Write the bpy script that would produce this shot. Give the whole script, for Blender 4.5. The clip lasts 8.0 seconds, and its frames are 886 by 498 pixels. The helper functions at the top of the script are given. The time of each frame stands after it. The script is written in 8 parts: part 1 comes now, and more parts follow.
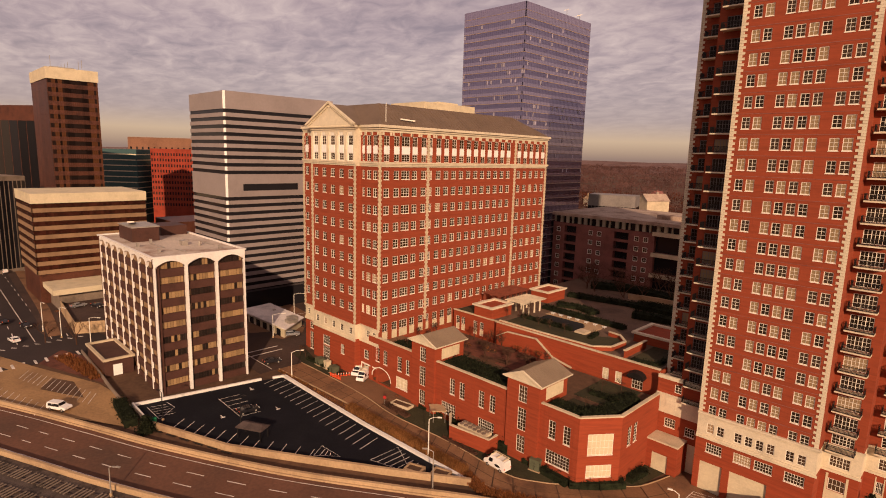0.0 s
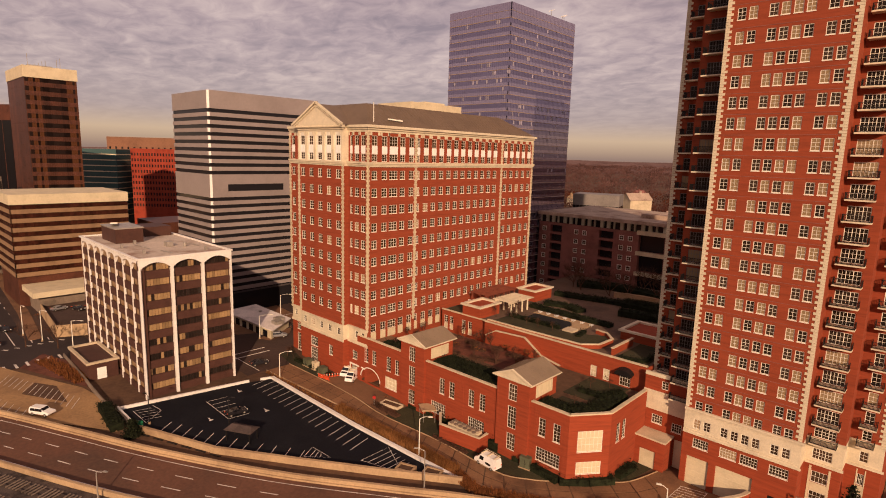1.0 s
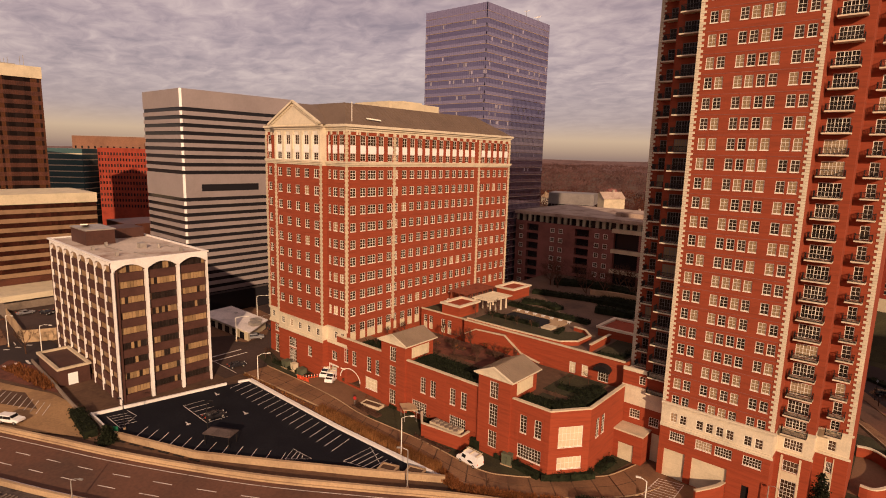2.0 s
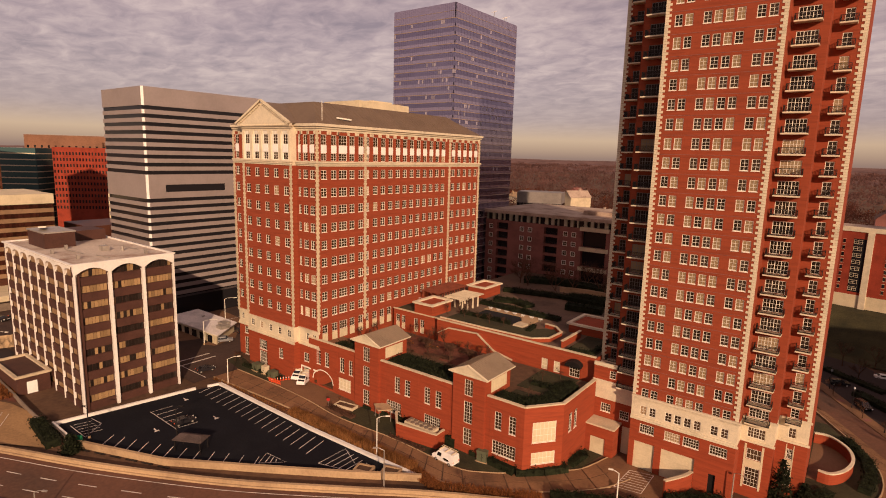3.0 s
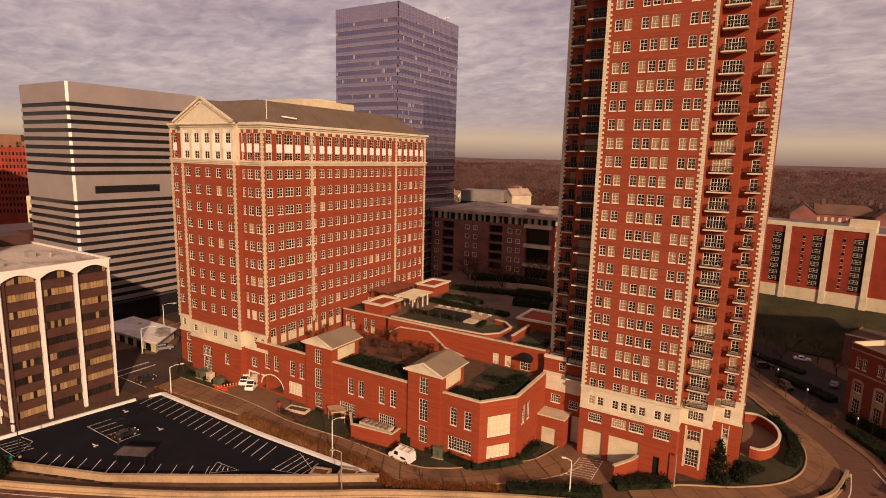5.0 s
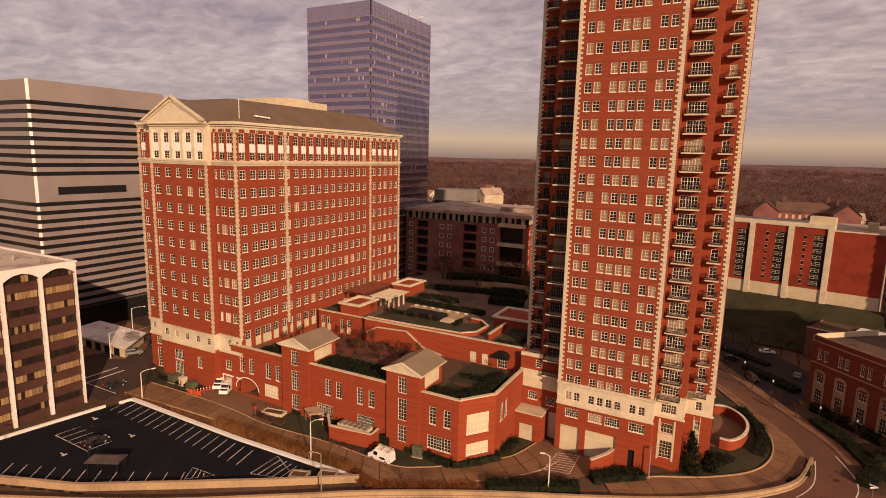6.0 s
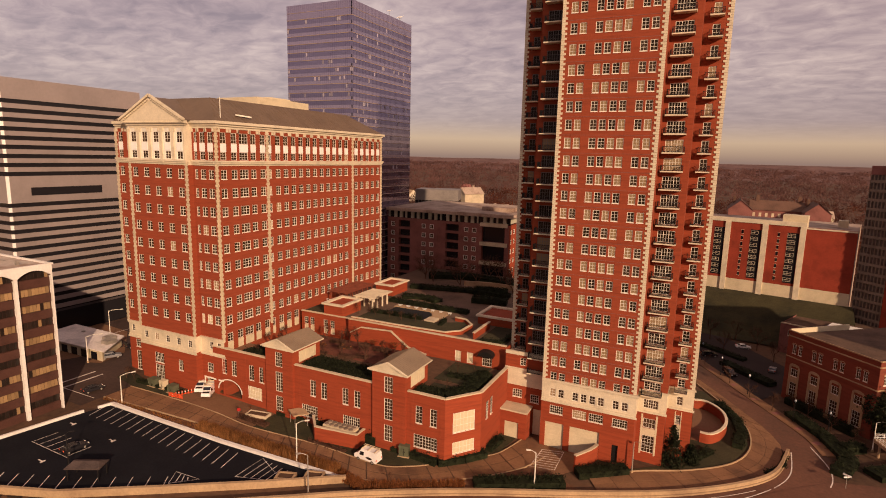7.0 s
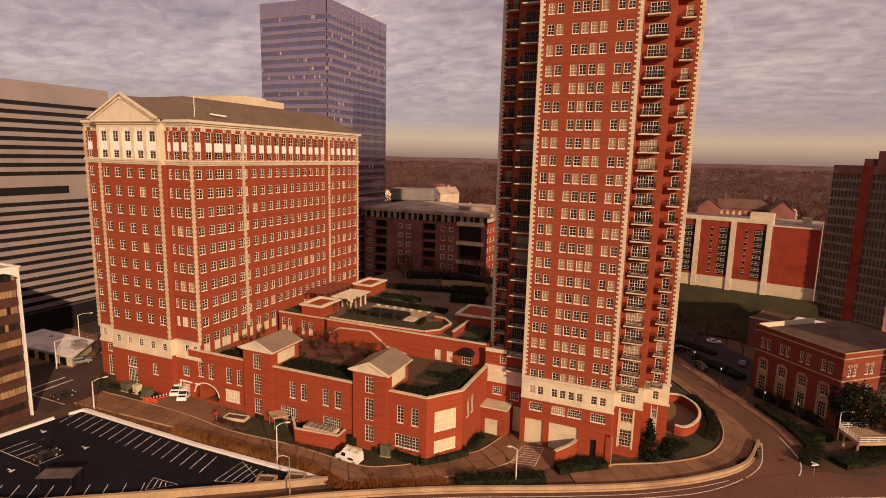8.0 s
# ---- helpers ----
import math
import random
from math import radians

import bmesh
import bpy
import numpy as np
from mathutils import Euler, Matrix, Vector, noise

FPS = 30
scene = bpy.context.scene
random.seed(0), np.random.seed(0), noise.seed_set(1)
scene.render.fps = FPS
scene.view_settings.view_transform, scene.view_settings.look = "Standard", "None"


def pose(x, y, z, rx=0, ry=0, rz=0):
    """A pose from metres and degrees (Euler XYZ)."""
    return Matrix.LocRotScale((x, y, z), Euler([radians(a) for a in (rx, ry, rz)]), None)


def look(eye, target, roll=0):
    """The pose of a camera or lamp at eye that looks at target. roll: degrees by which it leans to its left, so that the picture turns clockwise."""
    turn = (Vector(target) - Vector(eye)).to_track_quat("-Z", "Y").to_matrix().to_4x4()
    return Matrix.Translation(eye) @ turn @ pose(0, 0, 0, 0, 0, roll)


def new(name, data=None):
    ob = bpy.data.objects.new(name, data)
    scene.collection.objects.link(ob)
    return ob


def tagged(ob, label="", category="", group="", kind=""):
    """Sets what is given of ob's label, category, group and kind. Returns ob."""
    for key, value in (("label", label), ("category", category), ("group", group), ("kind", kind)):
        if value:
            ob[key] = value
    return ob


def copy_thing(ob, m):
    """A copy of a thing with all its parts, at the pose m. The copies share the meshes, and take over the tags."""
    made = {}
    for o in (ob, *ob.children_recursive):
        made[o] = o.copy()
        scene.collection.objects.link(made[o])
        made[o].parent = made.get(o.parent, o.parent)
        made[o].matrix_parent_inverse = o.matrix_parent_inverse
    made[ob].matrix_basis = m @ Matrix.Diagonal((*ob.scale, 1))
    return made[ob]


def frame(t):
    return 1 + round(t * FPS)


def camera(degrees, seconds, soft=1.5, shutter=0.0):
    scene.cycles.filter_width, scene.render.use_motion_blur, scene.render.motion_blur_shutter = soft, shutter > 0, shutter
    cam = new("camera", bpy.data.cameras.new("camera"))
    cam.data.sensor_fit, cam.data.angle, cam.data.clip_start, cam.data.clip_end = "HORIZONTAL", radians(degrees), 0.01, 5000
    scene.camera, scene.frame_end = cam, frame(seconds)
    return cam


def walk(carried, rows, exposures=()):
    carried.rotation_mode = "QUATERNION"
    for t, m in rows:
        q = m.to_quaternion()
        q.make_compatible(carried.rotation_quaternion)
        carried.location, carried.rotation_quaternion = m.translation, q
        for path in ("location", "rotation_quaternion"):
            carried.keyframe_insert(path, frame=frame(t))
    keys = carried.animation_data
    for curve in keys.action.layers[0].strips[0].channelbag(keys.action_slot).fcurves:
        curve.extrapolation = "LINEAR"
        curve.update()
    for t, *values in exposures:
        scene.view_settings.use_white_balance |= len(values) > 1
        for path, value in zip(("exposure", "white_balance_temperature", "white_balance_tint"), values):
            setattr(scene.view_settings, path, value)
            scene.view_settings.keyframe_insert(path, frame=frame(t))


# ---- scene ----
# exposure, white balance and the strengths of sun, cloud and clear sky
EXPO, KELV, TINT = -0.09, 6500, 21
SUNK, CLOUD, SKYK = 4.9, 0.60, 0.02
# camera
cam = camera(77.0, 8.0, soft=1.0)
ROWS = [
    (0.0, 0.0, 0.0, 57.96, 45.1, -9.538, -1.625),
    (0.5, -0.312, -0.506, 57.976, 44.247, -9.538, -1.596),
    (1.0, -0.625, -1.009, 57.991, 43.388, -9.522, -1.582),
    (1.5, -0.939, -1.506, 58.006, 42.247, -9.523, -1.569),
    (3.0, -1.9, -2.971, 58.047, 37.374, -9.501, -1.51),
    (3.5, -2.244, -3.447, 58.06, 35.885, -9.489, -1.458),
    (4.0, -2.612, -3.91, 58.073, 34.578, -9.499, -1.421),
    (4.5, -3.006, -4.36, 58.085, 32.915, -9.486, -1.42),
    (6.0, -4.273, -5.673, 58.116, 28.18, -9.455, -1.349),
    (6.5, -4.715, -6.107, 58.123, 27.083, -9.44, -1.342),
    (7.0, -5.172, -6.539, 58.125, 25.995, -9.446, -1.349),
    (7.5, -5.64, -6.97, 58.124, 24.843, -9.441, -1.356),
    (8.0, -6.112, -7.401, 58.121, 23.257, -9.431, -1.331),
]
walk(cam, [(t, pose(x, y, z, 90 + pitch, roll, yaw)) for t, x, y, z, yaw, pitch, roll in ROWS], [(0.0, EXPO, KELV, TINT), (8.0, EXPO, KELV, TINT)])

# world: evening sky with a broken sheet of cloud
SUN_AZ, SUN_EL = 130.0, 20.0
world = bpy.data.worlds.new("world")
scene.world = world
world.use_nodes = True
wn, wl = world.node_tree.nodes, world.node_tree.links


def wnode(kind, **props):
    n = wn.new(kind)
    for k, v in props.items():
        if k == "op":
            n.operation = v
        elif k == "blend":
            n.data_type, n.blend_type = "RGBA", v
    return n


sky = wn.new("ShaderNodeTexSky")
sky.sky_type, sky.sun_disc = "NISHITA", False
sky.sun_elevation, sky.sun_rotation = radians(SUN_EL), radians(SUN_AZ)
geo = wn.new("ShaderNodeTexCoord")
sep = wn.new("ShaderNodeSeparateXYZ")
wl.new(geo.outputs["Generated"], sep.inputs[0])
zmax = wnode("ShaderNodeMath", op="MAXIMUM")
zmax.inputs[1].default_value = 0.0
wl.new(sep.outputs[2], zmax.inputs[0])
zup = wnode("ShaderNodeMath", op="ADD")
zup.inputs[1].default_value = 0.15
wl.new(zmax.outputs[0], zup.inputs[0])
flat = wnode("ShaderNodeVectorMath", op="DIVIDE")
three = wn.new("ShaderNodeCombineXYZ")
for i in range(3):
    wl.new(zup.outputs[0], three.inputs[i])
wl.new(geo.outputs["Generated"], flat.inputs[0])
wl.new(three.outputs[0], flat.inputs[1])
turned = wn.new("ShaderNodeMapping")
turned.inputs["Rotation"].default_value = (0, 0, radians(28))
turned.inputs["Scale"].default_value = (1.0, 1.3, 0.0)
wl.new(flat.outputs[0], turned.inputs[0])


def cloud_noise(scale, detail, rough, distort):
    n = wn.new("ShaderNodeTexNoise")
    n.inputs["Scale"].default_value, n.inputs["Detail"].default_value = scale, detail
    n.inputs["Roughness"].default_value, n.inputs["Distortion"].default_value = rough, distort
    wl.new(turned.outputs[0], n.inputs["Vector"])
    return n


big, small = cloud_noise(0.9, 5, 0.55, 0.2), cloud_noise(6.5, 5, 0.58, 0.5)
both = wnode("ShaderNodeMath", op="MULTIPLY_ADD")
both.inputs[1].default_value = 0.55
wl.new(small.outputs[0], both.inputs[0])
half = wnode("ShaderNodeMath", op="MULTIPLY")
half.inputs[1].default_value = 0.5
wl.new(big.outputs[0], half.inputs[0])
wl.new(half.outputs[0], both.inputs[2])
cover = wn.new("ShaderNodeValToRGB")
cover.color_ramp.elements[0].position, cover.color_ramp.elements[0].color = 0.37, (0.43, 0.295, 0.275, 1)
cover.color_ramp.elements[1].position, cover.color_ramp.elements[1].color = 0.68, (0.99, 0.755, 0.615, 1)
e = cover.color_ramp.elements.new(0.50)
e.color = (0.66, 0.47, 0.415, 1)
wl.new(both.outputs[0], cover.inputs[0])
band = wn.new("ShaderNodeValToRGB")
for el, (p, c) in zip((band.color_ramp.elements[0], band.color_ramp.elements[1]), ((0.0, (0.42, 0.27, 0.21, 1)), (0.17, (0.52, 0.37, 0.375, 1)))):
    el.position, el.color = p, c
for p, c in ((0.012, (0.60, 0.40, 0.27, 1)), (0.032, (0.86, 0.60, 0.37, 1)), (0.065, (0.52, 0.365, 0.35, 1))):
    band.color_ramp.elements.new(p).color = c
wl.new(zmax.outputs[0], band.inputs[0])
low = wn.new("ShaderNodeMapRange")
low.inputs["From Min"].default_value, low.inputs["From Max"].default_value = 0.03, 0.13
wl.new(zmax.outputs[0], low.inputs[0])
mix = wnode("ShaderNodeMix", blend="MIX")
wl.new(low.outputs[0], mix.inputs["Factor"])
wl.new(band.outputs[0], mix.inputs[6])
wl.new(cover.outputs[0], mix.inputs[7])
cloud_bg, sky_bg, both_bg = wn["Background"], wn.new("ShaderNodeBackground"), wn.new("ShaderNodeAddShader")
wl.new(mix.outputs[2], cloud_bg.inputs[0])
cloud_bg.inputs[1].default_value = CLOUD
wl.new(sky.outputs[0], sky_bg.inputs[0])
sky_bg.inputs[1].default_value = SKYK
wl.new(cloud_bg.outputs[0], both_bg.inputs[0])
wl.new(sky_bg.outputs[0], both_bg.inputs[1])
wl.new(both_bg.outputs[0], wn["World Output"].inputs[0])

sun = new("sun", bpy.data.lights.new("sun", "SUN"))
sun.data.energy, sun.data.angle, sun.data.color = SUNK, radians(0.6), (1.0, 0.72, 0.45)
az, el_ = radians(SUN_AZ), radians(SUN_EL)
sun.matrix_world = look((0, 0, 0), (-math.sin(az) * math.cos(el_), -math.cos(az) * math.cos(el_), -math.sin(el_)))

# ---- materials ----


def material(name, colour, rough=0.8, vary=0.18, scale=0.35, fine=6.0, bump=0.15, metal=0.0, tint=None, random_amount=0.0, stretch=(1, 1, 1), island=0.0, spec=0.3, through_light=0.0):
    """A surface with broad stains, fine grain and relief; tint: the colour of the stains."""
    m = bpy.data.materials.new(name)
    m.use_nodes = True
    n, l = m.node_tree.nodes, m.node_tree.links
    p = n["Principled BSDF"]
    p.inputs["Roughness"].default_value, p.inputs["Metallic"].default_value = rough, metal
    p.inputs["Specular IOR Level"].default_value = spec
    co = n.new("ShaderNodeTexCoord")
    mp = n.new("ShaderNodeMapping")
    mp.inputs["Scale"].default_value = stretch
    l.new(co.outputs["Object"], mp.inputs[0])

    def tex(s, d):
        t = n.new("ShaderNodeTexNoise")
        t.inputs["Scale"].default_value, t.inputs["Detail"].default_value = s, d
        t.inputs["Roughness"].default_value = 0.62
        l.new(mp.outputs[0], t.inputs["Vector"])
        return t

    a, b = tex(scale, 5), tex(fine, 4)
    dark = tint or tuple(c * (1 - 2.2 * vary) if vary < 0.4 else c * 0.2 for c in colour)
    light = tuple(min(1, c * (1 + vary)) for c in colour)
    ramp = n.new("ShaderNodeValToRGB")
    ramp.color_ramp.elements[0].position, ramp.color_ramp.elements[0].color = 0.32, (*dark, 1)
    ramp.color_ramp.elements[1].position, ramp.color_ramp.elements[1].color = 0.66, (*light, 1)
    ramp.color_ramp.elements.new(0.5).color = (*colour, 1)
    l.new(a.outputs[0], ramp.inputs[0])
    grain = n.new("ShaderNodeMapRange")
    grain.inputs["From Min"].default_value, grain.inputs["From Max"].default_value = 0.3, 0.7
    grain.inputs["To Min"].default_value, grain.inputs["To Max"].default_value = 1 - vary, 1 + vary
    l.new(b.outputs[0], grain.inputs[0])
    mul = n.new("ShaderNodeMix")
    mul.data_type, mul.blend_type = "RGBA", "MULTIPLY"
    mul.inputs["Factor"].default_value = 1.0
    l.new(ramp.outputs[0], mul.inputs[6])
    l.new(grain.outputs[0], mul.inputs[7])
    out = mul.outputs[2]
    for source, amount in (("ShaderNodeObjectInfo", random_amount), ("ShaderNodeNewGeometry", island)):
        if amount:
            r = n.new(source)
            k = n.new("ShaderNodeMapRange")
            k.inputs["To Min"].default_value, k.inputs["To Max"].default_value = 1 - amount, 1 + amount
            l.new(r.outputs["Random" if source == "ShaderNodeObjectInfo" else "Random Per Island"], k.inputs[0])
            m2 = n.new("ShaderNodeMix")
            m2.data_type, m2.blend_type = "RGBA", "MULTIPLY"
            m2.inputs["Factor"].default_value = 1.0
            l.new(out, m2.inputs[6])
            l.new(k.outputs[0], m2.inputs[7])
            out = m2.outputs[2]
    l.new(out, p.inputs["Base Color"])
    if through_light:
        tr, mx = n.new("ShaderNodeBsdfTranslucent"), n.new("ShaderNodeMixShader")
        l.new(out, tr.inputs["Color"])
        mx.inputs[0].default_value = through_light
        l.new(p.outputs[0], mx.inputs[1])
        l.new(tr.outputs[0], mx.inputs[2])
        l.new(mx.outputs[0], n["Material Output"].inputs["Surface"])
    if bump:
        bp = n.new("ShaderNodeBump")
        bp.inputs["Strength"].default_value, bp.inputs["Distance"].default_value = bump, 0.05
        l.new(b.outputs[0], bp.inputs["Height"])
        l.new(bp.outputs[0], p.inputs["Normal"])
    return m


def glass(name, dark=(0.020, 0.013, 0.009), blind=(0.55, 0.42, 0.27), share=0.35, rough=0.12, spec=0.16, metal=0.0, per_island=False, mid=1.8):
    """A window pane; a share of the panes has a drawn blind behind it."""
    m = bpy.data.materials.new(name)
    m.use_nodes = True
    n, l = m.node_tree.nodes, m.node_tree.links
    p = n["Principled BSDF"]
    r = n.new("ShaderNodeNewGeometry" if per_island else "ShaderNodeObjectInfo")
    ramp = n.new("ShaderNodeValToRGB")
    ramp.color_ramp.interpolation = "CONSTANT"
    ramp.color_ramp.elements[0].color = (*dark, 1)
    ramp.color_ramp.elements[1].position, ramp.color_ramp.elements[1].color = max(0.001, 1 - share), (*blind, 1)
    ramp.color_ramp.elements.new(max(0.0005, 0.5 * (1 - share))).color = (*[min(1, c * mid) for c in dark], 1)
    l.new(r.outputs["Random Per Island" if per_island else "Random"], ramp.inputs[0])
    l.new(ramp.outputs[0], p.inputs["Base Color"])
    co = n.new("ShaderNodeTexCoord")
    t = n.new("ShaderNodeTexNoise")
    t.inputs["Scale"].default_value = 0.7
    l.new(co.outputs["Object"], t.inputs["Vector"])
    bp = n.new("ShaderNodeBump")
    bp.inputs["Strength"].default_value, bp.inputs["Distance"].default_value = 0.12, 0.05
    l.new(t.outputs[0], bp.inputs["Height"])
    l.new(bp.outputs[0], p.inputs["Normal"])
    p.inputs["Roughness"].default_value, p.inputs["Specular IOR Level"].default_value = rough, spec
    p.inputs["Metallic"].default_value = metal
    return m


BRICK = material("brick", (0.268, 0.051, 0.019), 0.88, 0.085, 0.5, 2.2, 0.2, stretch=(0.35, 0.35, 4.5))
BRICK_LOW = material("brick_low", (0.285, 0.050, 0.017), 0.88, 0.085, 0.5, 2.2, 0.2, stretch=(0.35, 0.35, 4.5))
# the purplish cast is the courtyard front's shade, mixed into the brick colour
BRICK_DARK = material("brick_dark", (0.235, 0.092, 0.074), 0.9, 0.14, 0.2, 3.0, 0.3)
STONE = material("limestone", (0.56, 0.45, 0.30), 0.8, 0.10, 0.3, 4.0, 0.2, random_amount=0.06)
STONE_PALE = material("limestone_pale", (0.63, 0.535, 0.38), 0.8, 0.09, 0.3, 4.0, 0.15)
TRIM = material("white_trim", (0.78, 0.72, 0.60), 0.55, 0.06, 0.5, 5.0, 0.05)
PANEL = material("white_panel", (0.82, 0.80, 0.74), 0.5, 0.05, 0.5, 5.0, 0.05)
PANE = glass("window_pane", dark=(0.042, 0.024, 0.014), blind=(0.34, 0.23, 0.13), share=0.06, spec=0.06, rough=0.2)
PANE_HOME = glass("window_pane_home", dark=(0.026, 0.016, 0.010), blind=(0.27, 0.18, 0.095), share=0.38, mid=2.0, spec=0.07, rough=0.2)
# white trim greyed down: shade on the tower's left bays, put into colour
SHADED_FRAME = material("shaded_frame", (0.20, 0.17, 0.15), 0.6, 0.08, 0.5, 5.0, 0.05)
PANE_DOOR = glass("balcony_pane", blind=(0.30, 0.21, 0.12), share=0.16, spec=0.07)
ROOF_METAL = material("roof_metal", (0.17, 0.115, 0.075), 0.55, 0.08, 0.2, 2.0, 0.05, metal=0.2)
ROOF_FLAT = material("roof_flat", (0.38, 0.28, 0.21), 0.95, 0.18, 0.16, 2.5, 0.25, tint=(0.19, 0.11, 0.075))
CONCRETE = material("concrete", (0.40, 0.27, 0.15), 0.9, 0.14, 0.12, 2.5, 0.3, tint=(0.28, 0.18, 0.10))
CONCRETE_DARK = material("concrete_dark", (0.20, 0.15, 0.11), 0.9, 0.16, 0.2, 2.5, 0.3)
STREET = material("street_asphalt", (0.058, 0.033, 0.024), 0.92, 0.2, 0.06, 1.6, 0.2, tint=(0.036, 0.022, 0.017))
ASPHALT = material("asphalt", (0.034, 0.022, 0.019), 0.9, 0.16, 0.06, 2.5, 0.2, tint=(0.028, 0.018, 0.016))
ASPHALT_OLD = material("asphalt_old", (0.130, 0.058, 0.034), 0.92, 0.15, 0.05, 1.6, 0.2, tint=(0.085, 0.046, 0.03))
SEALED = material("sealed_asphalt", (0.010, 0.010, 0.013), 0.85, 0.18, 0.08, 3.0, 0.1, tint=(0.014, 0.014, 0.017), spec=0.08)
PAVING = material("paving", (0.185, 0.092, 0.046), 0.9, 0.13, 0.16, 3.0, 0.2, tint=(0.12, 0.06, 0.032))
PAINT = material("road_paint", (0.66, 0.58, 0.50), 0.8, 0.2, 0.6, 6.0, 0.1)
EARTH = material("earth", (0.10, 0.052, 0.028), 0.97, 0.25, 0.03, 0.8, 0.3, tint=(0.06, 0.034, 0.02))
# grass taken darker so that the bank by the red block looks shaded
LAWN = material("lawn", (0.042, 0.036, 0.015), 0.95, 0.3, 0.12, 3.0, 0.5, tint=(0.022, 0.021, 0.010))
LEAF = material("evergreen_leaf", (0.020, 0.024, 0.011), 0.85, 0.3, 0.8, 5.0, 0.0, island=0.5, spec=0.15, through_light=0.3)
TWIG = material("twig", (0.12, 0.062, 0.040), 0.95, 0.2, 0.5, 5.0, 0.0, island=0.3, spec=0.1, through_light=0.4)
RUSSET = material("russet_leaf", (0.30, 0.115, 0.040), 0.9, 0.2, 0.3, 4.0, 0.0, island=0.5, spec=0.1, through_light=0.4)
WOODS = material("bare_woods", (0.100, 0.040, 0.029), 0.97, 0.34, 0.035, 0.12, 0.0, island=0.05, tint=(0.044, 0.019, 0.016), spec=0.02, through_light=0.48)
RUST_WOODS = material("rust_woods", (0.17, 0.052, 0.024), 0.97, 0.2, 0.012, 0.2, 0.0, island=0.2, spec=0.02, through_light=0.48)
# same bare woods, paler and greyer: distance haze is put into the colour
HAZED_WOODS = material("hazed_bare_woods", (0.170, 0.088, 0.072), 0.97, 0.26, 0.008, 0.03, 0.0, island=0.05, tint=(0.095, 0.052, 0.047), spec=0.02, through_light=0.48)
GRASSES = material("dry_grass", (0.28, 0.125, 0.044), 0.95, 0.2, 0.4, 3.0, 0.0, island=0.4, spec=0.1, through_light=0.4)
DARK_METAL = material("dark_metal", (0.018, 0.015, 0.014), 0.5, 0.1, 0.8, 5.0, 0.05, metal=0.3)
GREY_METAL = material("galvanised", (0.45, 0.40, 0.34), 0.5, 0.1, 0.8, 5.0, 0.05, metal=0.6)
GREEN_METAL = material("green_cabinet", (0.10, 0.105, 0.062), 0.6, 0.1, 0.8, 5.0, 0.05)
CREAM = material("cream_panel", (0.60, 0.50, 0.33), 0.7, 0.07, 0.3, 3.0, 0.1)
BRONZE = material("bronze_panel", (0.078, 0.026, 0.014), 0.5, 0.2, 0.3, 2.0, 0.05, island=0.3)
BRONZE_GLASS = glass("bronze_glass", dark=(0.010, 0.006, 0.005), blind=(0.085, 0.034, 0.016), share=0.35, per_island=True)
BLIND_GLASS = glass("blind_glass", dark=(0.024, 0.017, 0.013), blind=(0.25, 0.15, 0.07), share=0.45, rough=0.4, per_island=True)
WHITE_RIB = material("white_rib", (0.76, 0.71, 0.64), 0.65, 0.07, 0.25, 3.0, 0.08)
BROWN_SPANDREL = material("brown_spandrel", (0.072, 0.030, 0.021), 0.6, 0.12, 0.3, 3.0, 0.05)
ALU = material("aluminium_panel", (0.31, 0.255, 0.235), 0.45, 0.05, 0.10, 1.5, 0.04, metal=0.12)
ALU_BRIGHT = material("polished_corner", (0.86, 0.80, 0.74), 0.35, 0.04, 0.3, 2.0, 0.03, metal=0.2)
BLACK_GLASS = glass("black_glass", dark=(0.010, 0.009, 0.010), blind=(0.03, 0.025, 0.022), share=0.3, per_island=True)
SKY_GLASS = glass("sky_glass", dark=(0.27, 0.235, 0.33), blind=(0.31, 0.27, 0.37), share=0.35, rough=0.05, metal=0.9, mid=1.06)
SKY_PANEL = glass("sky_glass_panel", dark=(0.43, 0.37, 0.46), blind=(0.47, 0.40, 0.49), share=0.35, rough=0.12, metal=0.85, mid=1.04)
SKY_LIT = glass("sky_glass_pale", dark=(0.22, 0.19, 0.23), blind=(0.33, 0.29, 0.33), share=0.5, rough=0.2, spec=0.5)
SKY_SPANDREL = material("sky_spandrel", (0.36, 0.26, 0.20), 0.5, 0.08, 0.2, 2.0, 0.02, metal=0.3, island=0.06)
VAN_WHITE = material("white_car_paint", (0.80, 0.76, 0.70), 0.3, 0.04, 0.5, 5.0, 0.0, spec=0.6)
CAR_DARK = material("dark_car_paint", (0.020, 0.018, 0.020), 0.25, 0.05, 0.5, 5.0, 0.0, spec=0.6)
CAR_GREY = material("grey_car_paint", (0.20, 0.19, 0.19), 0.3, 0.05, 0.5, 5.0, 0.0, spec=0.6)
CAR_GLASS = material("car_glass", (0.012, 0.012, 0.014), 0.08, 0.05, 0.5, 5.0, 0.0, spec=0.8)
TYRE = material("tyre", (0.015, 0.014, 0.013), 0.9, 0.1, 0.8, 5.0, 0.0)
SAFETY = material("safety_orange", (0.75, 0.10, 0.03), 0.6, 0.1, 0.8, 5.0, 0.0)
SIGN_GREEN = material("sign_green", (0.01, 0.16, 0.07), 0.5, 0.05, 0.8, 5.0, 0.0)
RED_BRICK = material("red_brick", (0.27, 0.040, 0.018), 0.9, 0.12, 0.2, 3.0, 0.25)
TEAL_GLASS = glass("teal_glass", dark=(0.03, 0.055, 0.055), blind=(0.10, 0.10, 0.09), share=0.3, per_island=True)

# ---- building helpers ----


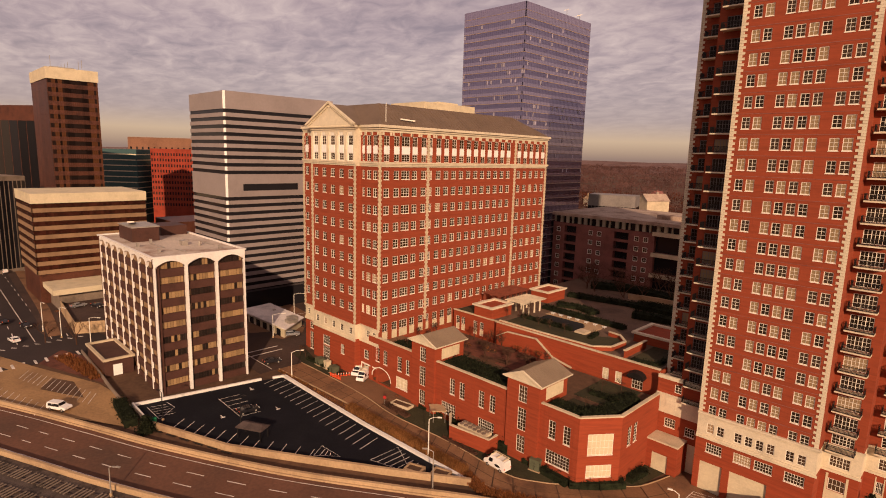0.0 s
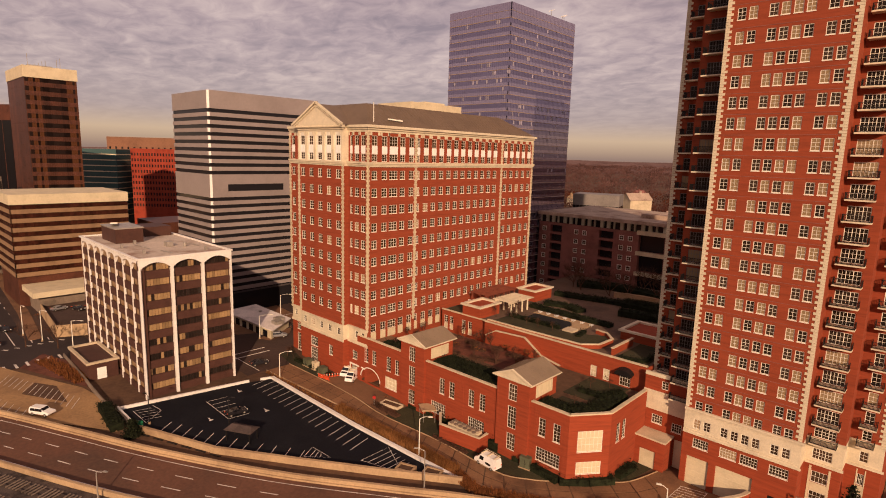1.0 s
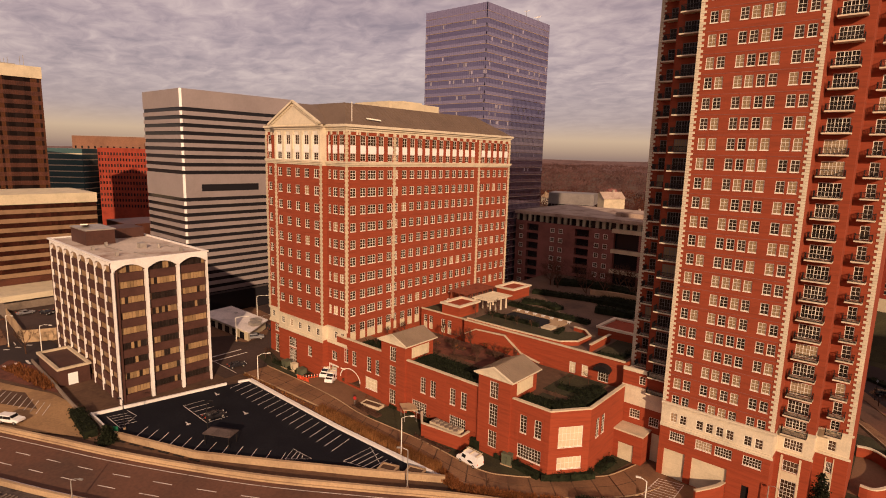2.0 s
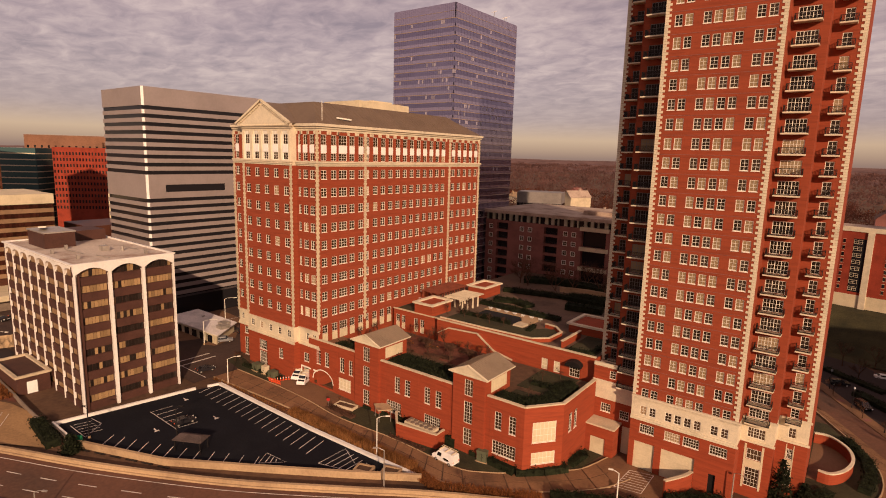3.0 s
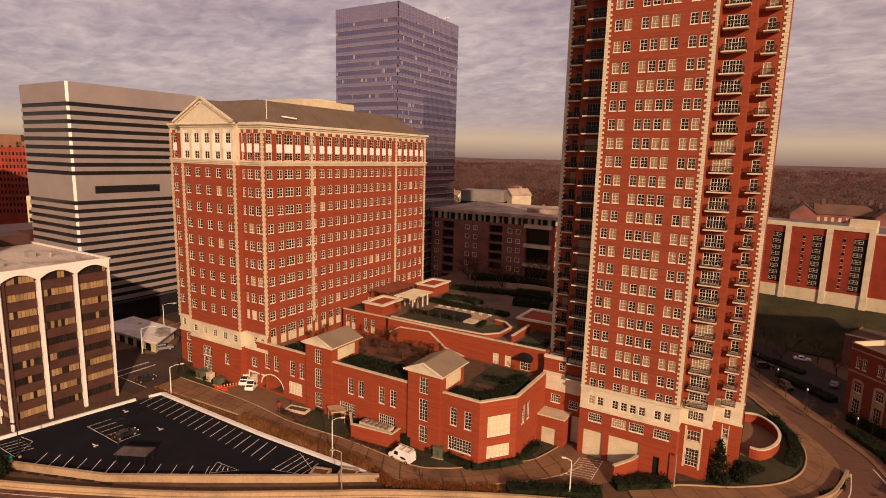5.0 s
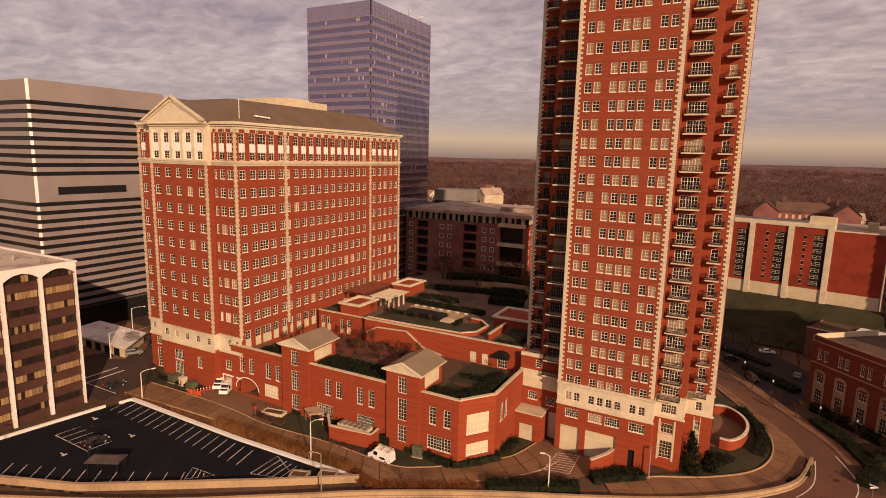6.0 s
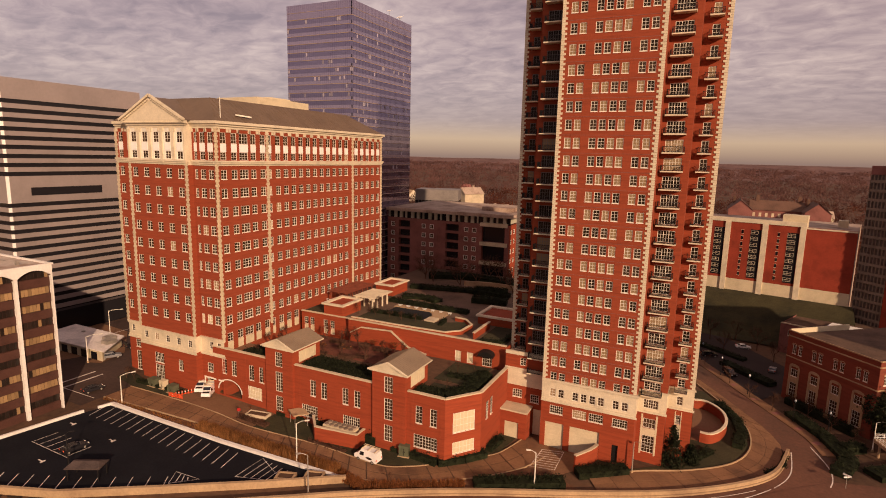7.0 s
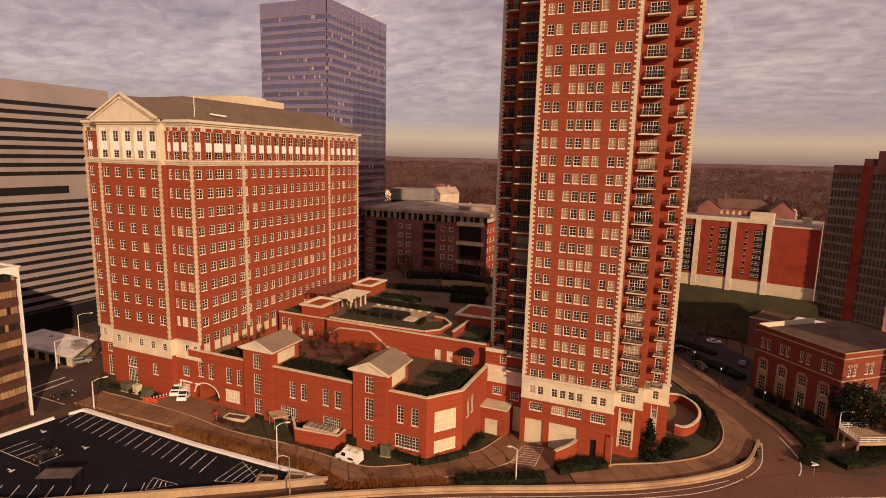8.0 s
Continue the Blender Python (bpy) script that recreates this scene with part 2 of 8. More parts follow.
class Build:
    """Collects faces for one mesh; the second value of a face is its material slot."""

    def __init__(self):
        self.v, self.f, self.m = [], [], []

    def face(self, pts, m=0):
        k = len(self.v)
        self.v.extend(pts)
        self.f.append(tuple(range(k, k + len(pts))))
        self.m.append(m)

    def box(self, x0, y0, z0, x1, y1, z1, m=0):
        x0, x1, y0, y1, z0, z1 = min(x0, x1), max(x0, x1), min(y0, y1), max(y0, y1), min(z0, z1), max(z0, z1)
        self.prism(((x0, y0), (x1, y0), (x1, y1), (x0, y1)), z0, z1, m)

    def prism(self, poly, z0, z1, m=0, low=None):
        """An upright block on a plan given anticlockwise; low: a function for the foot of each corner."""
        k, c = len(self.v), len(poly)
        self.v.extend((x, y, low(x, y) if low else z0) for x, y in poly)
        self.v.extend((x, y, z1(x, y) if callable(z1) else z1) for x, y in poly)
        self.f.append(tuple(reversed(range(k, k + c))))
        self.f.append(tuple(range(k + c, k + 2 * c)))
        for i in range(c):
            j = (i + 1) % c
            self.f.append((k + i, k + j, k + c + j, k + c + i))
        self.m.extend([m] * (c + 2))

    def beam(self, a, b, w, h=None, m=0):
        """A bar of the given width and height between two places."""
        a, b = Vector(a), Vector(b)
        d = (b - a).normalized()
        s = d.cross(Vector((0, 0, 1)))
        s = s.normalized() if s.length > 1e-4 else Vector((1, 0, 0))
        u = s.cross(d).normalized()
        s, u = s * w / 2, u * (h or w) / 2
        k = len(self.v)
        for p in (a, b):
            self.v.extend(tuple(p + q) for q in (-s - u, s - u, s + u, -s + u))
        self.f.extend(((k, k + 1, k + 2, k + 3), (k + 7, k + 6, k + 5, k + 4), (k, k + 4, k + 5, k + 1), (k + 1, k + 5, k + 6, k + 2), (k + 2, k + 6, k + 7, k + 3), (k + 3, k + 7, k + 4, k)))
        self.m.extend([m] * 6)

    def tube(self, a, b, r0, r1, n=6, m=0):
        a, b = Vector(a), Vector(b)
        d = (b - a).normalized()
        s = d.cross(Vector((0, 0, 1)))
        s = s.normalized() if s.length > 1e-3 else Vector((1, 0, 0))
        u = s.cross(d)
        k = len(self.v)
        for p, r in ((a, r0), (b, r1)):
            for i in range(n):
                q = 2 * math.pi * i / n
                self.v.append(tuple(p + s * (r * math.cos(q)) + u * (r * math.sin(q))))
        for i in range(n):
            j = (i + 1) % n
            self.f.append((k + i, k + j, k + n + j, k + n + i))
            self.m.append(m)
        self.f.append(tuple(range(k, k + n)))
        self.f.append(tuple(reversed(range(k + n, k + 2 * n))))
        self.m.extend((m, m))

    def mesh(self, name, mats):
        me = bpy.data.meshes.new(name)
        me.from_pydata([tuple(p) for p in self.v], [], self.f)
        for m in mats:
            me.materials.append(m)
        if len(mats) > 1:
            me.polygons.foreach_set("material_index", self.m)
        bm = bmesh.new()
        bm.from_mesh(me)
        bmesh.ops.recalc_face_normals(bm, faces=bm.faces)
        bm.to_mesh(me)
        bm.free()
        return me


def thing(name, at, label, category, group="", turn=0.0):
    ob = new(name)
    ob.matrix_basis = pose(*at, 0, 0, turn)
    return tagged(ob, label, category, group)


def part(name, b, mats, parent, label="", local=False):
    """One mesh under a thing. Its shape is given in the world's metres, or local to its parent."""
    me = b if isinstance(b, bpy.types.Mesh) else b.mesh(name, mats if isinstance(mats, (list, tuple)) else [mats])
    ob = new(name, me)
    if parent:
        ob.parent = parent
        if not local:
            ob.matrix_parent_inverse = parent.matrix_basis.inverted()
    return tagged(ob, label)


def structure(name, b, mats, label, kind="structure", category=""):
    ob = part(name, b, mats, None, label)
    return tagged(ob, "", category, "", kind)


def G(x):
    """The height of the sloping street ground."""
    return -2.0 - 0.03 * min(10.0, max(-150.0, x))


class Face:
    """One upright wall: from a corner along u, looking outwards to the right of u."""

    def __init__(self, x, y, ux, uy, width):
        s = math.hypot(ux, uy)
        self.o, self.u, self.w = (x, y), (ux / s, uy / s), width
        self.n = (self.u[1], -self.u[0])

    def at(self, a, out, z):
        return (self.o[0] + self.u[0] * a + self.n[0] * out, self.o[1] + self.u[1] * a + self.n[1] * out, z)

    def stand(self, a, out, z):
        x, y, z = self.at(a, out, z)
        return pose(x, y, z, 0, 0, math.degrees(math.atan2(self.u[1], self.u[0])))

    def wall(self, z0, z1, holes, depth=0.22, b=None, m=0, mr=None):
        """The wall with its openings cut through and their reveals."""
        b = b or Build()
        us = sorted({0.0, self.w, *[round(h[i], 4) for h in holes for i in (0, 2)]})
        zs = sorted({z0, z1, *[round(h[i], 4) for h in holes for i in (1, 3)]})
        us, zs = [u for u in us if -1e-6 <= u <= self.w + 1e-6], [z for z in zs if z0 - 1e-6 <= z <= z1 + 1e-6]
        open_cells = set()
        ui, zi = {u: i for i, u in enumerate(us)}, {z: i for i, z in enumerate(zs)}
        for h in holes:
            for i in range(ui[round(h[0], 4)], ui[round(h[2], 4)]):
                for j in range(zi[round(h[1], 4)], zi[round(h[3], 4)]):
                    open_cells.add((i, j))
        for j in range(len(zs) - 1):
            i = 0
            while i < len(us) - 1:
                if (i, j) in open_cells:
                    i += 1
                    continue
                k = i
                while k < len(us) - 1 and (k, j) not in open_cells:
                    k += 1
                b.face((self.at(us[i], 0, zs[j]), self.at(us[k], 0, zs[j]), self.at(us[k], 0, zs[j + 1]), self.at(us[i], 0, zs[j + 1])), m)
                i = k
        for a0, c0, a1, c1 in holes:
            q = [(a0, c0), (a1, c0), (a1, c1), (a0, c1)]
            for i in range(4):
                (p, r), (s, t) = q[i], q[(i + 1) % 4]
                b.face((self.at(p, 0, r), self.at(p, -depth, r), self.at(s, -depth, t), self.at(s, 0, t)), m if mr is None else mr)
        return b

    def slab(self, b, a0, a1, z0, z1, out0, out1, m=0):
        """A block laid on the wall, from out0 to out1 before its plane."""
        p = [self.at(a, o, 0)[:2] for a, o in ((a0, out1), (a1, out1), (a1, out0), (a0, out0))]
        b.prism(p, z0, z1, m)


WINDOW_MESHES = {}


def window_meshes(w, h, nx, ny, frame=0.10, bar=0.045, sill=True, mats=(TRIM, PANE), heavy=0):
    """Meshes of a window's frame with its glazing bars, and of its pane, shared by alike windows."""
    key = (round(w, 3), round(h, 3), nx, ny, frame, bar, sill, mats[0].name, mats[1].name, heavy)
    if key not in WINDOW_MESHES:
        iw, ih = w - 2 * frame, h - 2 * frame
        xs, zs = [frame], [frame]
        for i in range(1, nx):
            t = bar * 2.2 if heavy and i % heavy == 0 else bar
            xs += [frame + iw * i / nx - t / 2, frame + iw * i / nx + t / 2]
        for j in range(1, ny):
            zs += [frame + ih * j / ny - bar / 2, frame + ih * j / ny + bar / 2]
        xs, zs = xs + [w - frame], zs + [h - frame]
        cells = [(round(xs[2 * i], 4), round(zs[2 * j], 4), round(xs[2 * i + 1], 4), round(zs[2 * j + 1], 4)) for i in range(nx) for j in range(ny)]
        me = Face(-w / 2, -0.06, 1, 0, w).wall(0.0, h, cells, 0.05).mesh("window", [mats[0]])
        bm = bmesh.new()
        bm.from_mesh(me)
        bmesh.ops.remove_doubles(bm, verts=bm.verts, dist=0.001)
        bm.to_mesh(me)
        bm.free()
        p, q = Build(), Build()
        p.box(-iw / 2 - 0.02, -0.014, frame - 0.02, iw / 2 + 0.02, 0.03, h - frame + 0.02)
        q.box(-w / 2 - 0.05, -0.20, -0.11, w / 2 + 0.05, 0.08, -0.001)
        WINDOW_MESHES[key] = (me, p.mesh("pane", [mats[1]]), q.mesh("sill", [mats[0]]) if sill else None)
    return WINDOW_MESHES[key]


def put_window(parent, face, a, z, w, h, nx, ny, recess=0.14, name="window", **kw):
    f, p, sl = window_meshes(w, h, nx, ny, **kw)
    ob = new(name, f)
    ob.parent = parent
    ob.matrix_parent_inverse = parent.matrix_basis.inverted()
    ob.matrix_basis = face.stand(a, -recess, z)
    pane = new("pane", p)
    pane.parent = ob
    if sl:
        ledge = new("sill", sl)
        ledge.parent = ob
    return (round(a - w / 2, 4), round(z, 4), round(a + w / 2, 4), round(z + h, 4))


def quoins(face, parent, a, z0, z1, mat, wide=1.1, narrow=0.7, step=0.55, side=0, label="", singly=0.0):
    """A strip of stone blocks, by turns wide and narrow; side -1, 0 or 1 says which way they reach from a; below the height singly each block is a part."""
    b = Build()
    z, k = z0, 0
    while z < z1 - 0.05:
        w = wide if k % 2 else narrow
        a0, a1 = {0: (a - w / 2, a + w / 2), 1: (a, a + w), -1: (a - w, a)}[side]
        if z < singly:
            key = ("quoin", w, step, mat.name)
            if key not in WINDOW_MESHES:
                q = Build()
                q.box(-w / 2, -0.09, 0.02, w / 2, 0.0, step - 0.02)
                WINDOW_MESHES[key] = q.mesh("quoin", [mat])
            ob = new("quoin", WINDOW_MESHES[key])
            ob.parent = parent
            ob.matrix_parent_inverse = parent.matrix_basis.inverted()
            ob.matrix_basis = face.stand((a0 + a1) / 2, 0.0, z)
        else:
            face.slab(b, a0, a1, z + 0.02, min(z + step, z1) - 0.02, 0.0, 0.09)
        z, k = z + step, k + 1
    if b.v:
        tagged(part("quoin_strip", b, mat, parent, label), kind="stuff")


def cornice(parent, faces, steps, mat, name="cornice", label=""):
    """Mouldings along walls: steps of z0, z1, reach."""
    for face in faces:
        b = Build()
        for z0, z1, reach in steps:
            face.slab(b, 0.0, face.w + reach, z0, z1, 0.0, reach)
        part(name, b, mat, parent, label)

# ---- the brick office block ----
OX0, OX1, OY0, OY1 = -135.3, -102.3, 81.4, 147.4
office = thing("office_building", ((OX0 + OX1) / 2, (OY0 + OY1) / 2, G(-118)), "tall red brick office block with stone quoins and brown roof", "building")
OROWS = [53.0 - 4.12 * k for k in range(9)]
BAY0, BAY1, BAYY = -128.4, -109.6, 79.7
f_left = Face(OX0, OY0, 1, 0, BAY0 - OX0)
f_bay = Face(BAY0, BAYY, 1, 0, BAY1 - BAY0)
f_mid = Face(BAY1, OY0, 1, 0, OX1 - BAY1)
f_right = Face(OX1, OY0, 0, 1, OY1 - OY0)
f_bay_r = Face(BAY1, BAYY, 0, 1, OY0 - BAYY)
f_bay_l = Face(BAY0, OY0, 0, -1, OY0 - BAYY)
f_back = Face(OX1, OY1, -1, 0, OX1 - OX0)
f_west = Face(OX0, OY1, 0, -1, OY1 - OY0)
Z_FOOT, Z_B0, Z_B1, Z_C0, Z_C1, Z_E0, Z_E1 = G(-118) - 2.5, 11.8, 15.6, 54.9, 56.0, 62.9, 64.5

right_cols = [(1.95, 1.65, 2), (5.0, 1.65, 2), (7.85, 2.6, 3), (10.8, 1.65, 2), (13.8, 1.65, 2)]
right_cols += [(16.2, 0.95, 2)] + [(18.9 + 2.83 * i, 1.65, 2) for i in range(11)]
right_cols += [(52.2 + 2.98 * i, 1.65, 2) for i in range(5)]
bay_cols = [(1.9 + 3.77 * i, 1.75, 2) for i in range(5)]
left_cols = [(1.7, 1.5, 2), (4.9, 1.5, 2)]
mid_cols = [(1.1, 0.9, 2), (3.2, 1.6, 2), (5.6, 1.6, 2)]
for face, cols in ((f_right, right_cols), (f_bay, bay_cols), (f_left, left_cols), (f_mid, mid_cols)):
    holes = [put_window(office, face, a, zc - 1.03, w, 2.06, nx, 3, bar=0.075, mats=(TRIM, CREAM if face is f_mid and k == 8 and a < 4 else PANE)) for k, zc in enumerate(OROWS) for a, w, nx in cols]
    if face is f_right:
        for a, w, nx in cols:
            if a < 25:
                holes.append(put_window(office, face, a, OROWS[-1] - 5.15, w, 2.06, nx, 3, sill=False))
                panel = Build()
                face.slab(panel, a - w / 2, a + w / 2, OROWS[-1] - 7.2, OROWS[-1] - 5.2, 0.0, 0.06)
                part("window_panel", panel, CREAM, office, "cream panel under the window")
    part("brick_wall", face.wall(11.0 if face is f_right else Z_B1, Z_C0, holes), BRICK, office)
    # attic storeys, two rows of windows with a white panel between them
    holes = []
    for a, w, nx in cols:
        holes.append(put_window(office, face, a, 56.15, w, 1.75, nx, 3, sill=False))
        holes.append(put_window(office, face, a, 59.75, w, 2.35, nx, 3, sill=False))
        panel = Build()
        face.slab(panel, a - w / 2, a + w / 2, 57.94, 59.71, 0.0, 0.06)
        part("window_panel", panel, PANEL, office, "white spandrel panel")
    part("brick_wall", face.wall(Z_C1 + 0.05, Z_E0, holes), TRIM if face is f_bay else BRICK, office, "off-white attic wall" if face is f_bay else "")
    # scroll brackets below the eaves and along the lower moulding
    b = Build()
    for a, w, nx in cols:
        for s in (-1, 1):
            c = a + s * (w / 2 + 0.32)
            if 0.3 < c < face.w - 0.3:
                for w2, z0, z1, out in ((0.18, 62.15, 62.88, 0.32), (0.14, 55.35, 55.85, 0.5)):
                    b = Build()
                    face.slab(b, c - w2, c + w2, z0, z1, 0.0, out)
                    part("bracket", b, STONE_PALE, office)
# base: stone band over a brick ground storey
for face, cols in ((f_bay, bay_cols), (f_left, left_cols), (f_mid, mid_cols)):
    holes = [put_window(office, face, a, 12.85, w * 0.72, 1.75, max(2, nx - 1), 3, sill=False) for a, w, nx in cols[1 if face is f_mid else 0:]]
    part("stone_band", face.wall(Z_B0, Z_B1, holes), STONE_PALE, office)
holes = [put_window(office, f_bay, 6.2, 7.2, 3.2, 2.5, 6, 3), put_window(office, f_bay, 6.2, 2.1, 3.2, 4.6, 6, 5), put_window(office, f_bay, 13.6, 6.6, 1.6, 2.6, 3, 3)]
part("brick_wall", f_bay.wall(Z_FOOT, Z_B0, holes), BRICK_LOW, office)
holes = [put_window(office, f_left, 3.2, 3.0, 1.7, 5.0, 2, 6), put_window(office, f_left, 3.2, 9.0, 1.7, 1.9, 2, 3)]
part("brick_wall", f_left.wall(Z_FOOT, Z_B0, holes), BRICK_LOW, office)
holes = [put_window(office, f_mid, 3.4, 7.2, 3.4, 2.2, 6, 3), (0.9, 1.45, 6.4, 5.6)]
part("brick_wall", f_mid.wall(Z_FOOT, Z_B0, holes, 0.5), BRICK_LOW, office)
b = Build()
f_mid.slab(b, 0.6, 0.9, 1.45, 5.9, 0.0, 0.1)
f_mid.slab(b, 0.6, 6.7, 5.6, 5.95, 0.0, 0.14)
part("garage_surround", b, TRIM, office, "white surround of the vehicle entrance")
b = Build()
f_mid.slab(b, 0.9, 6.4, 1.45, 5.6, -5.0, -4.9)
part("garage_back", b, CONCRETE, office, "shaded back of the vehicle entrance")
part("brick_wall", f_right.wall(Z_FOOT, 11.0, []), BRICK, office)
for face in (f_bay_r, f_bay_l):
    for z0, z1, mat in ((Z_FOOT, Z_B0, BRICK_LOW), (Z_B0, Z_B1, STONE_PALE), (Z_B1, Z_C0, BRICK), (Z_C0, Z_E1, STONE_PALE)):
        part("bay_return", face.wall(z0, z1, []), mat, office)
for face in (f_back, f_west):
    part("brick_wall", face.wall(Z_FOOT, Z_E1, []), BRICK, office)
fronts = (f_left, f_bay, f_mid, f_right)
cornice(office, fronts, ((Z_C0, Z_C0 + 0.35, 0.18), (Z_C0 + 0.35, Z_C0 + 0.75, 0.4), (Z_C0 + 0.75, Z_C1 + 0.05, 0.62)), STONE_PALE, label="pale stone moulding")
cornice(office, fronts, ((Z_E0, Z_E0 + 0.55, 0.15), (Z_E0 + 0.55, Z_E0 + 1.0, 0.45), (Z_E0 + 1.0, Z_E1, 0.85)), STONE_PALE, label="pale stone eaves moulding")
cornice(office, (f_left, f_bay, f_mid), ((Z_B0 - 0.4, Z_B0, 0.35), (Z_B0, Z_B0 + 0.35, 0.2), (Z_B1 - 0.5, Z_B1 - 0.15, 0.3), (Z_B1 - 0.15, Z_B1 + 0.1, 0.5)), STONE_PALE, label="pale stone base moulding")
for face, a, side in ((f_right, 0.0, 1), (f_mid, f_mid.w, -1), (f_right, 15.3, 0), (f_right, 50.4, 0), (f_right, f_right.w, -1), (f_bay, 0.0, 1), (f_bay, f_bay.w, -1), (f_left, 0.0, 1)):
    quoins(face, office, a, Z_B1 + 0.1, Z_C0, STONE, label="stone quoins", singly=Z_C0 if (face is f_right and a < 20) or (face is f_bay and a > 5) or face is f_mid else 0.0)
    if face is not f_bay:
        quoins(face, office, a, Z_C1 + 0.05, Z_E0, STONE, label="stone quoins")
for i in range(6):
    a = 0.0 + i * 3.77
    b = Build()
    f_bay.slab(b, max(0.02, a - 0.42), min(f_bay.w - 0.02, a + 0.42), Z_C1 + 0.1, Z_E0, 0.0, 0.28)
    part("pilaster", b, STONE_PALE, office, "pale stone pilaster")
# hipped roof, flat on the top, and the gable over the bay
ins = 7.0
x0, x1, y0, y1 = OX0 - 0.4, OX1 + 0.4, OY0 - 0.4, OY1 + 0.4
ZR = 69.9
b = Build()
lo = [(x0, y0, Z_E1), (x1, y0, Z_E1), (x1, y1, Z_E1), (x0, y1, Z_E1)]
hi = [(x0 + ins, y0 + 5.2, ZR), (x1 - ins, y0 + 5.2, ZR), (x1 - ins, y1 - 10, ZR), (x0 + ins, y1 - 10, ZR)]
for i in range(4):
    j = (i + 1) % 4
    b.face((lo[i], lo[j], hi[j], hi[i]))
b.face(hi)
b.face(lo[::-1])
part("roof", b, ROOF_METAL, office, "brown standing-seam metal roof")
b = Build()
for k in range(1, 54):
    t = k / 54
    y = y0 + 0.3 + (y1 - y0 - 0.6) * t
    top = min(max(y, y0 + 5.2), y1 - 10)
    s = 1.0 if y0 + 5.2 <= y <= y1 - 10 else ((y - y0) / 5.2 if y < y0 + 5.2 else (y1 - y) / 10)
    b.beam((x1, y, Z_E1 + 0.03), (x1 - ins * s, y, Z_E1 + (ZR - Z_E1) * s + 0.03), 0.07, 0.08)
part("roof_seam", b, ROOF_METAL, office)
b = Build()
gx0, gx1, gy = BAY0 - 0.9, BAY1 + 0.9, BAYY - 0.85
gm = (gx0 + gx1) / 2
b.face(((gx0, gy, Z_E1), (gx1, gy, Z_E1), (gm, gy, 69.6)))
b.face(((gx1, gy, Z_E1), (gx1, gy + 9, Z_E1), (gm, gy + 9, 69.6), (gm, gy, 69.6)), 1)
b.face(((gx0, gy + 9, Z_E1), (gx0, gy, Z_E1), (gm, gy, 69.6), (gm, gy + 9, 69.6)), 1)
part("gable", b, [STONE_PALE, ROOF_METAL], office, "pale stone gable over the bay")
b = Build()
for s, g0 in ((1, gx0), (-1, gx1)):
    b.beam((g0 - s * 0.3, gy - 0.25, Z_E1 + 0.1), (gm, gy - 0.25, 69.95), 0.55, 0.5)
    for k in range(1, 16):
        t = k / 16
        b.box(g0 + (gm - g0) * t - 0.16, gy - 0.4, Z_E1 + 5.1 * t - 0.52, g0 + (gm - g0) * t + 0.16, gy, Z_E1 + 5.1 * t - 0.14)
for k in range(1, 30):
    b.box(gx0 + (gx1 - gx0) * k / 30 - 0.15, gy - 0.2, Z_E1 - 0.45, gx0 + (gx1 - gx0) * k / 30 + 0.15, gy + 0.1, Z_E1 - 0.1)
part("gable_moulding", b, STONE_PALE, office, "stone raking moulding with blocks")
b = Build()
b.box(-126, 104, ZR - 1.5, -112, 124, 72.0)
b.box(-121, 113, 72.0, -116, 121, 72.9)
part("plant_room", b, CREAM, office, "cream rooftop plant room")
b = Build()
b.beam((-102.9, 83.5, 64.6), (-102.9, 83.5, 69.6), 0.12)
b.beam((-103.6, 88.5, 66.2), (-102.6, 92.2, 65.9), 0.4, 0.3)
part("roof_rail", b, TRIM, office, "white roof rail")

# ---- the low brick wing with its roof garden ----
LX0, LX1, LY, ZP, ZD = -109.6, -47.8, 84.3, 12.4, 11.4
wing = thing("garden_wing", (-76, 95, G(-76)), "low red brick wing with gabled pavilions and a roof garden", "building")
f_low = Face(LX0, LY, 1, 0, LX1 - LX0)
f_ch = Face(LX1, LY, -42.9 - LX1, 90.8 - LY, math.hypot(-42.9 - LX1, 90.8 - LY))
f_side = Face(-42.9, 90.8, 0, 1, 15.4)
zf = G(-100) - 3
holes = []
for x in (-105.9, -102.8, -97.4, -94.3, -79.6, -76.65, -71.1, -68.1, -53.5, -50.3):
    holes.append(put_window(wing, f_low, x - LX0, 6.0, 1.5, 3.6, 2, 5))
for x, w in ((-80.6, 4.3), (-69.6, 4.3), (-52.0, 5.2)):
    holes.append(put_window(wing, f_low, x - LX0, 0.9, w, 2.7, 8, 4))
holes.append(put_window(wing, f_low, -96.5 - LX0, 1.6, 4.2, 2.9, 8, 3, mats=(TRIM, CREAM)))
holes.append((1.7, 0.6, 8.9, 4.7))
front = f_low.wall(zf, ZP - 0.25, holes)
for k in range(14):
    q0, q1 = math.pi * k / 14, math.pi * (k + 1) / 14
    p, q = (5.3 - 3.6 * math.cos(q0), 1.8 + 2.75 * math.sin(q0)), (5.3 - 3.6 * math.cos(q1), 1.8 + 2.75 * math.sin(q1))
    front.face([f_low.at(p[0], 0.0, p[1]), f_low.at(q[0], 0.0, q[1]), f_low.at(q[0], 0.0, 4.7), f_low.at(p[0], 0.0, 4.7)])
    front.face([f_low.at(p[0], 0.0, p[1]), f_low.at(p[0], -0.4, p[1]), f_low.at(q[0], -0.4, q[1]), f_low.at(q[0], 0.0, q[1])])
part("brick_wall", front, BRICK_LOW, wing)
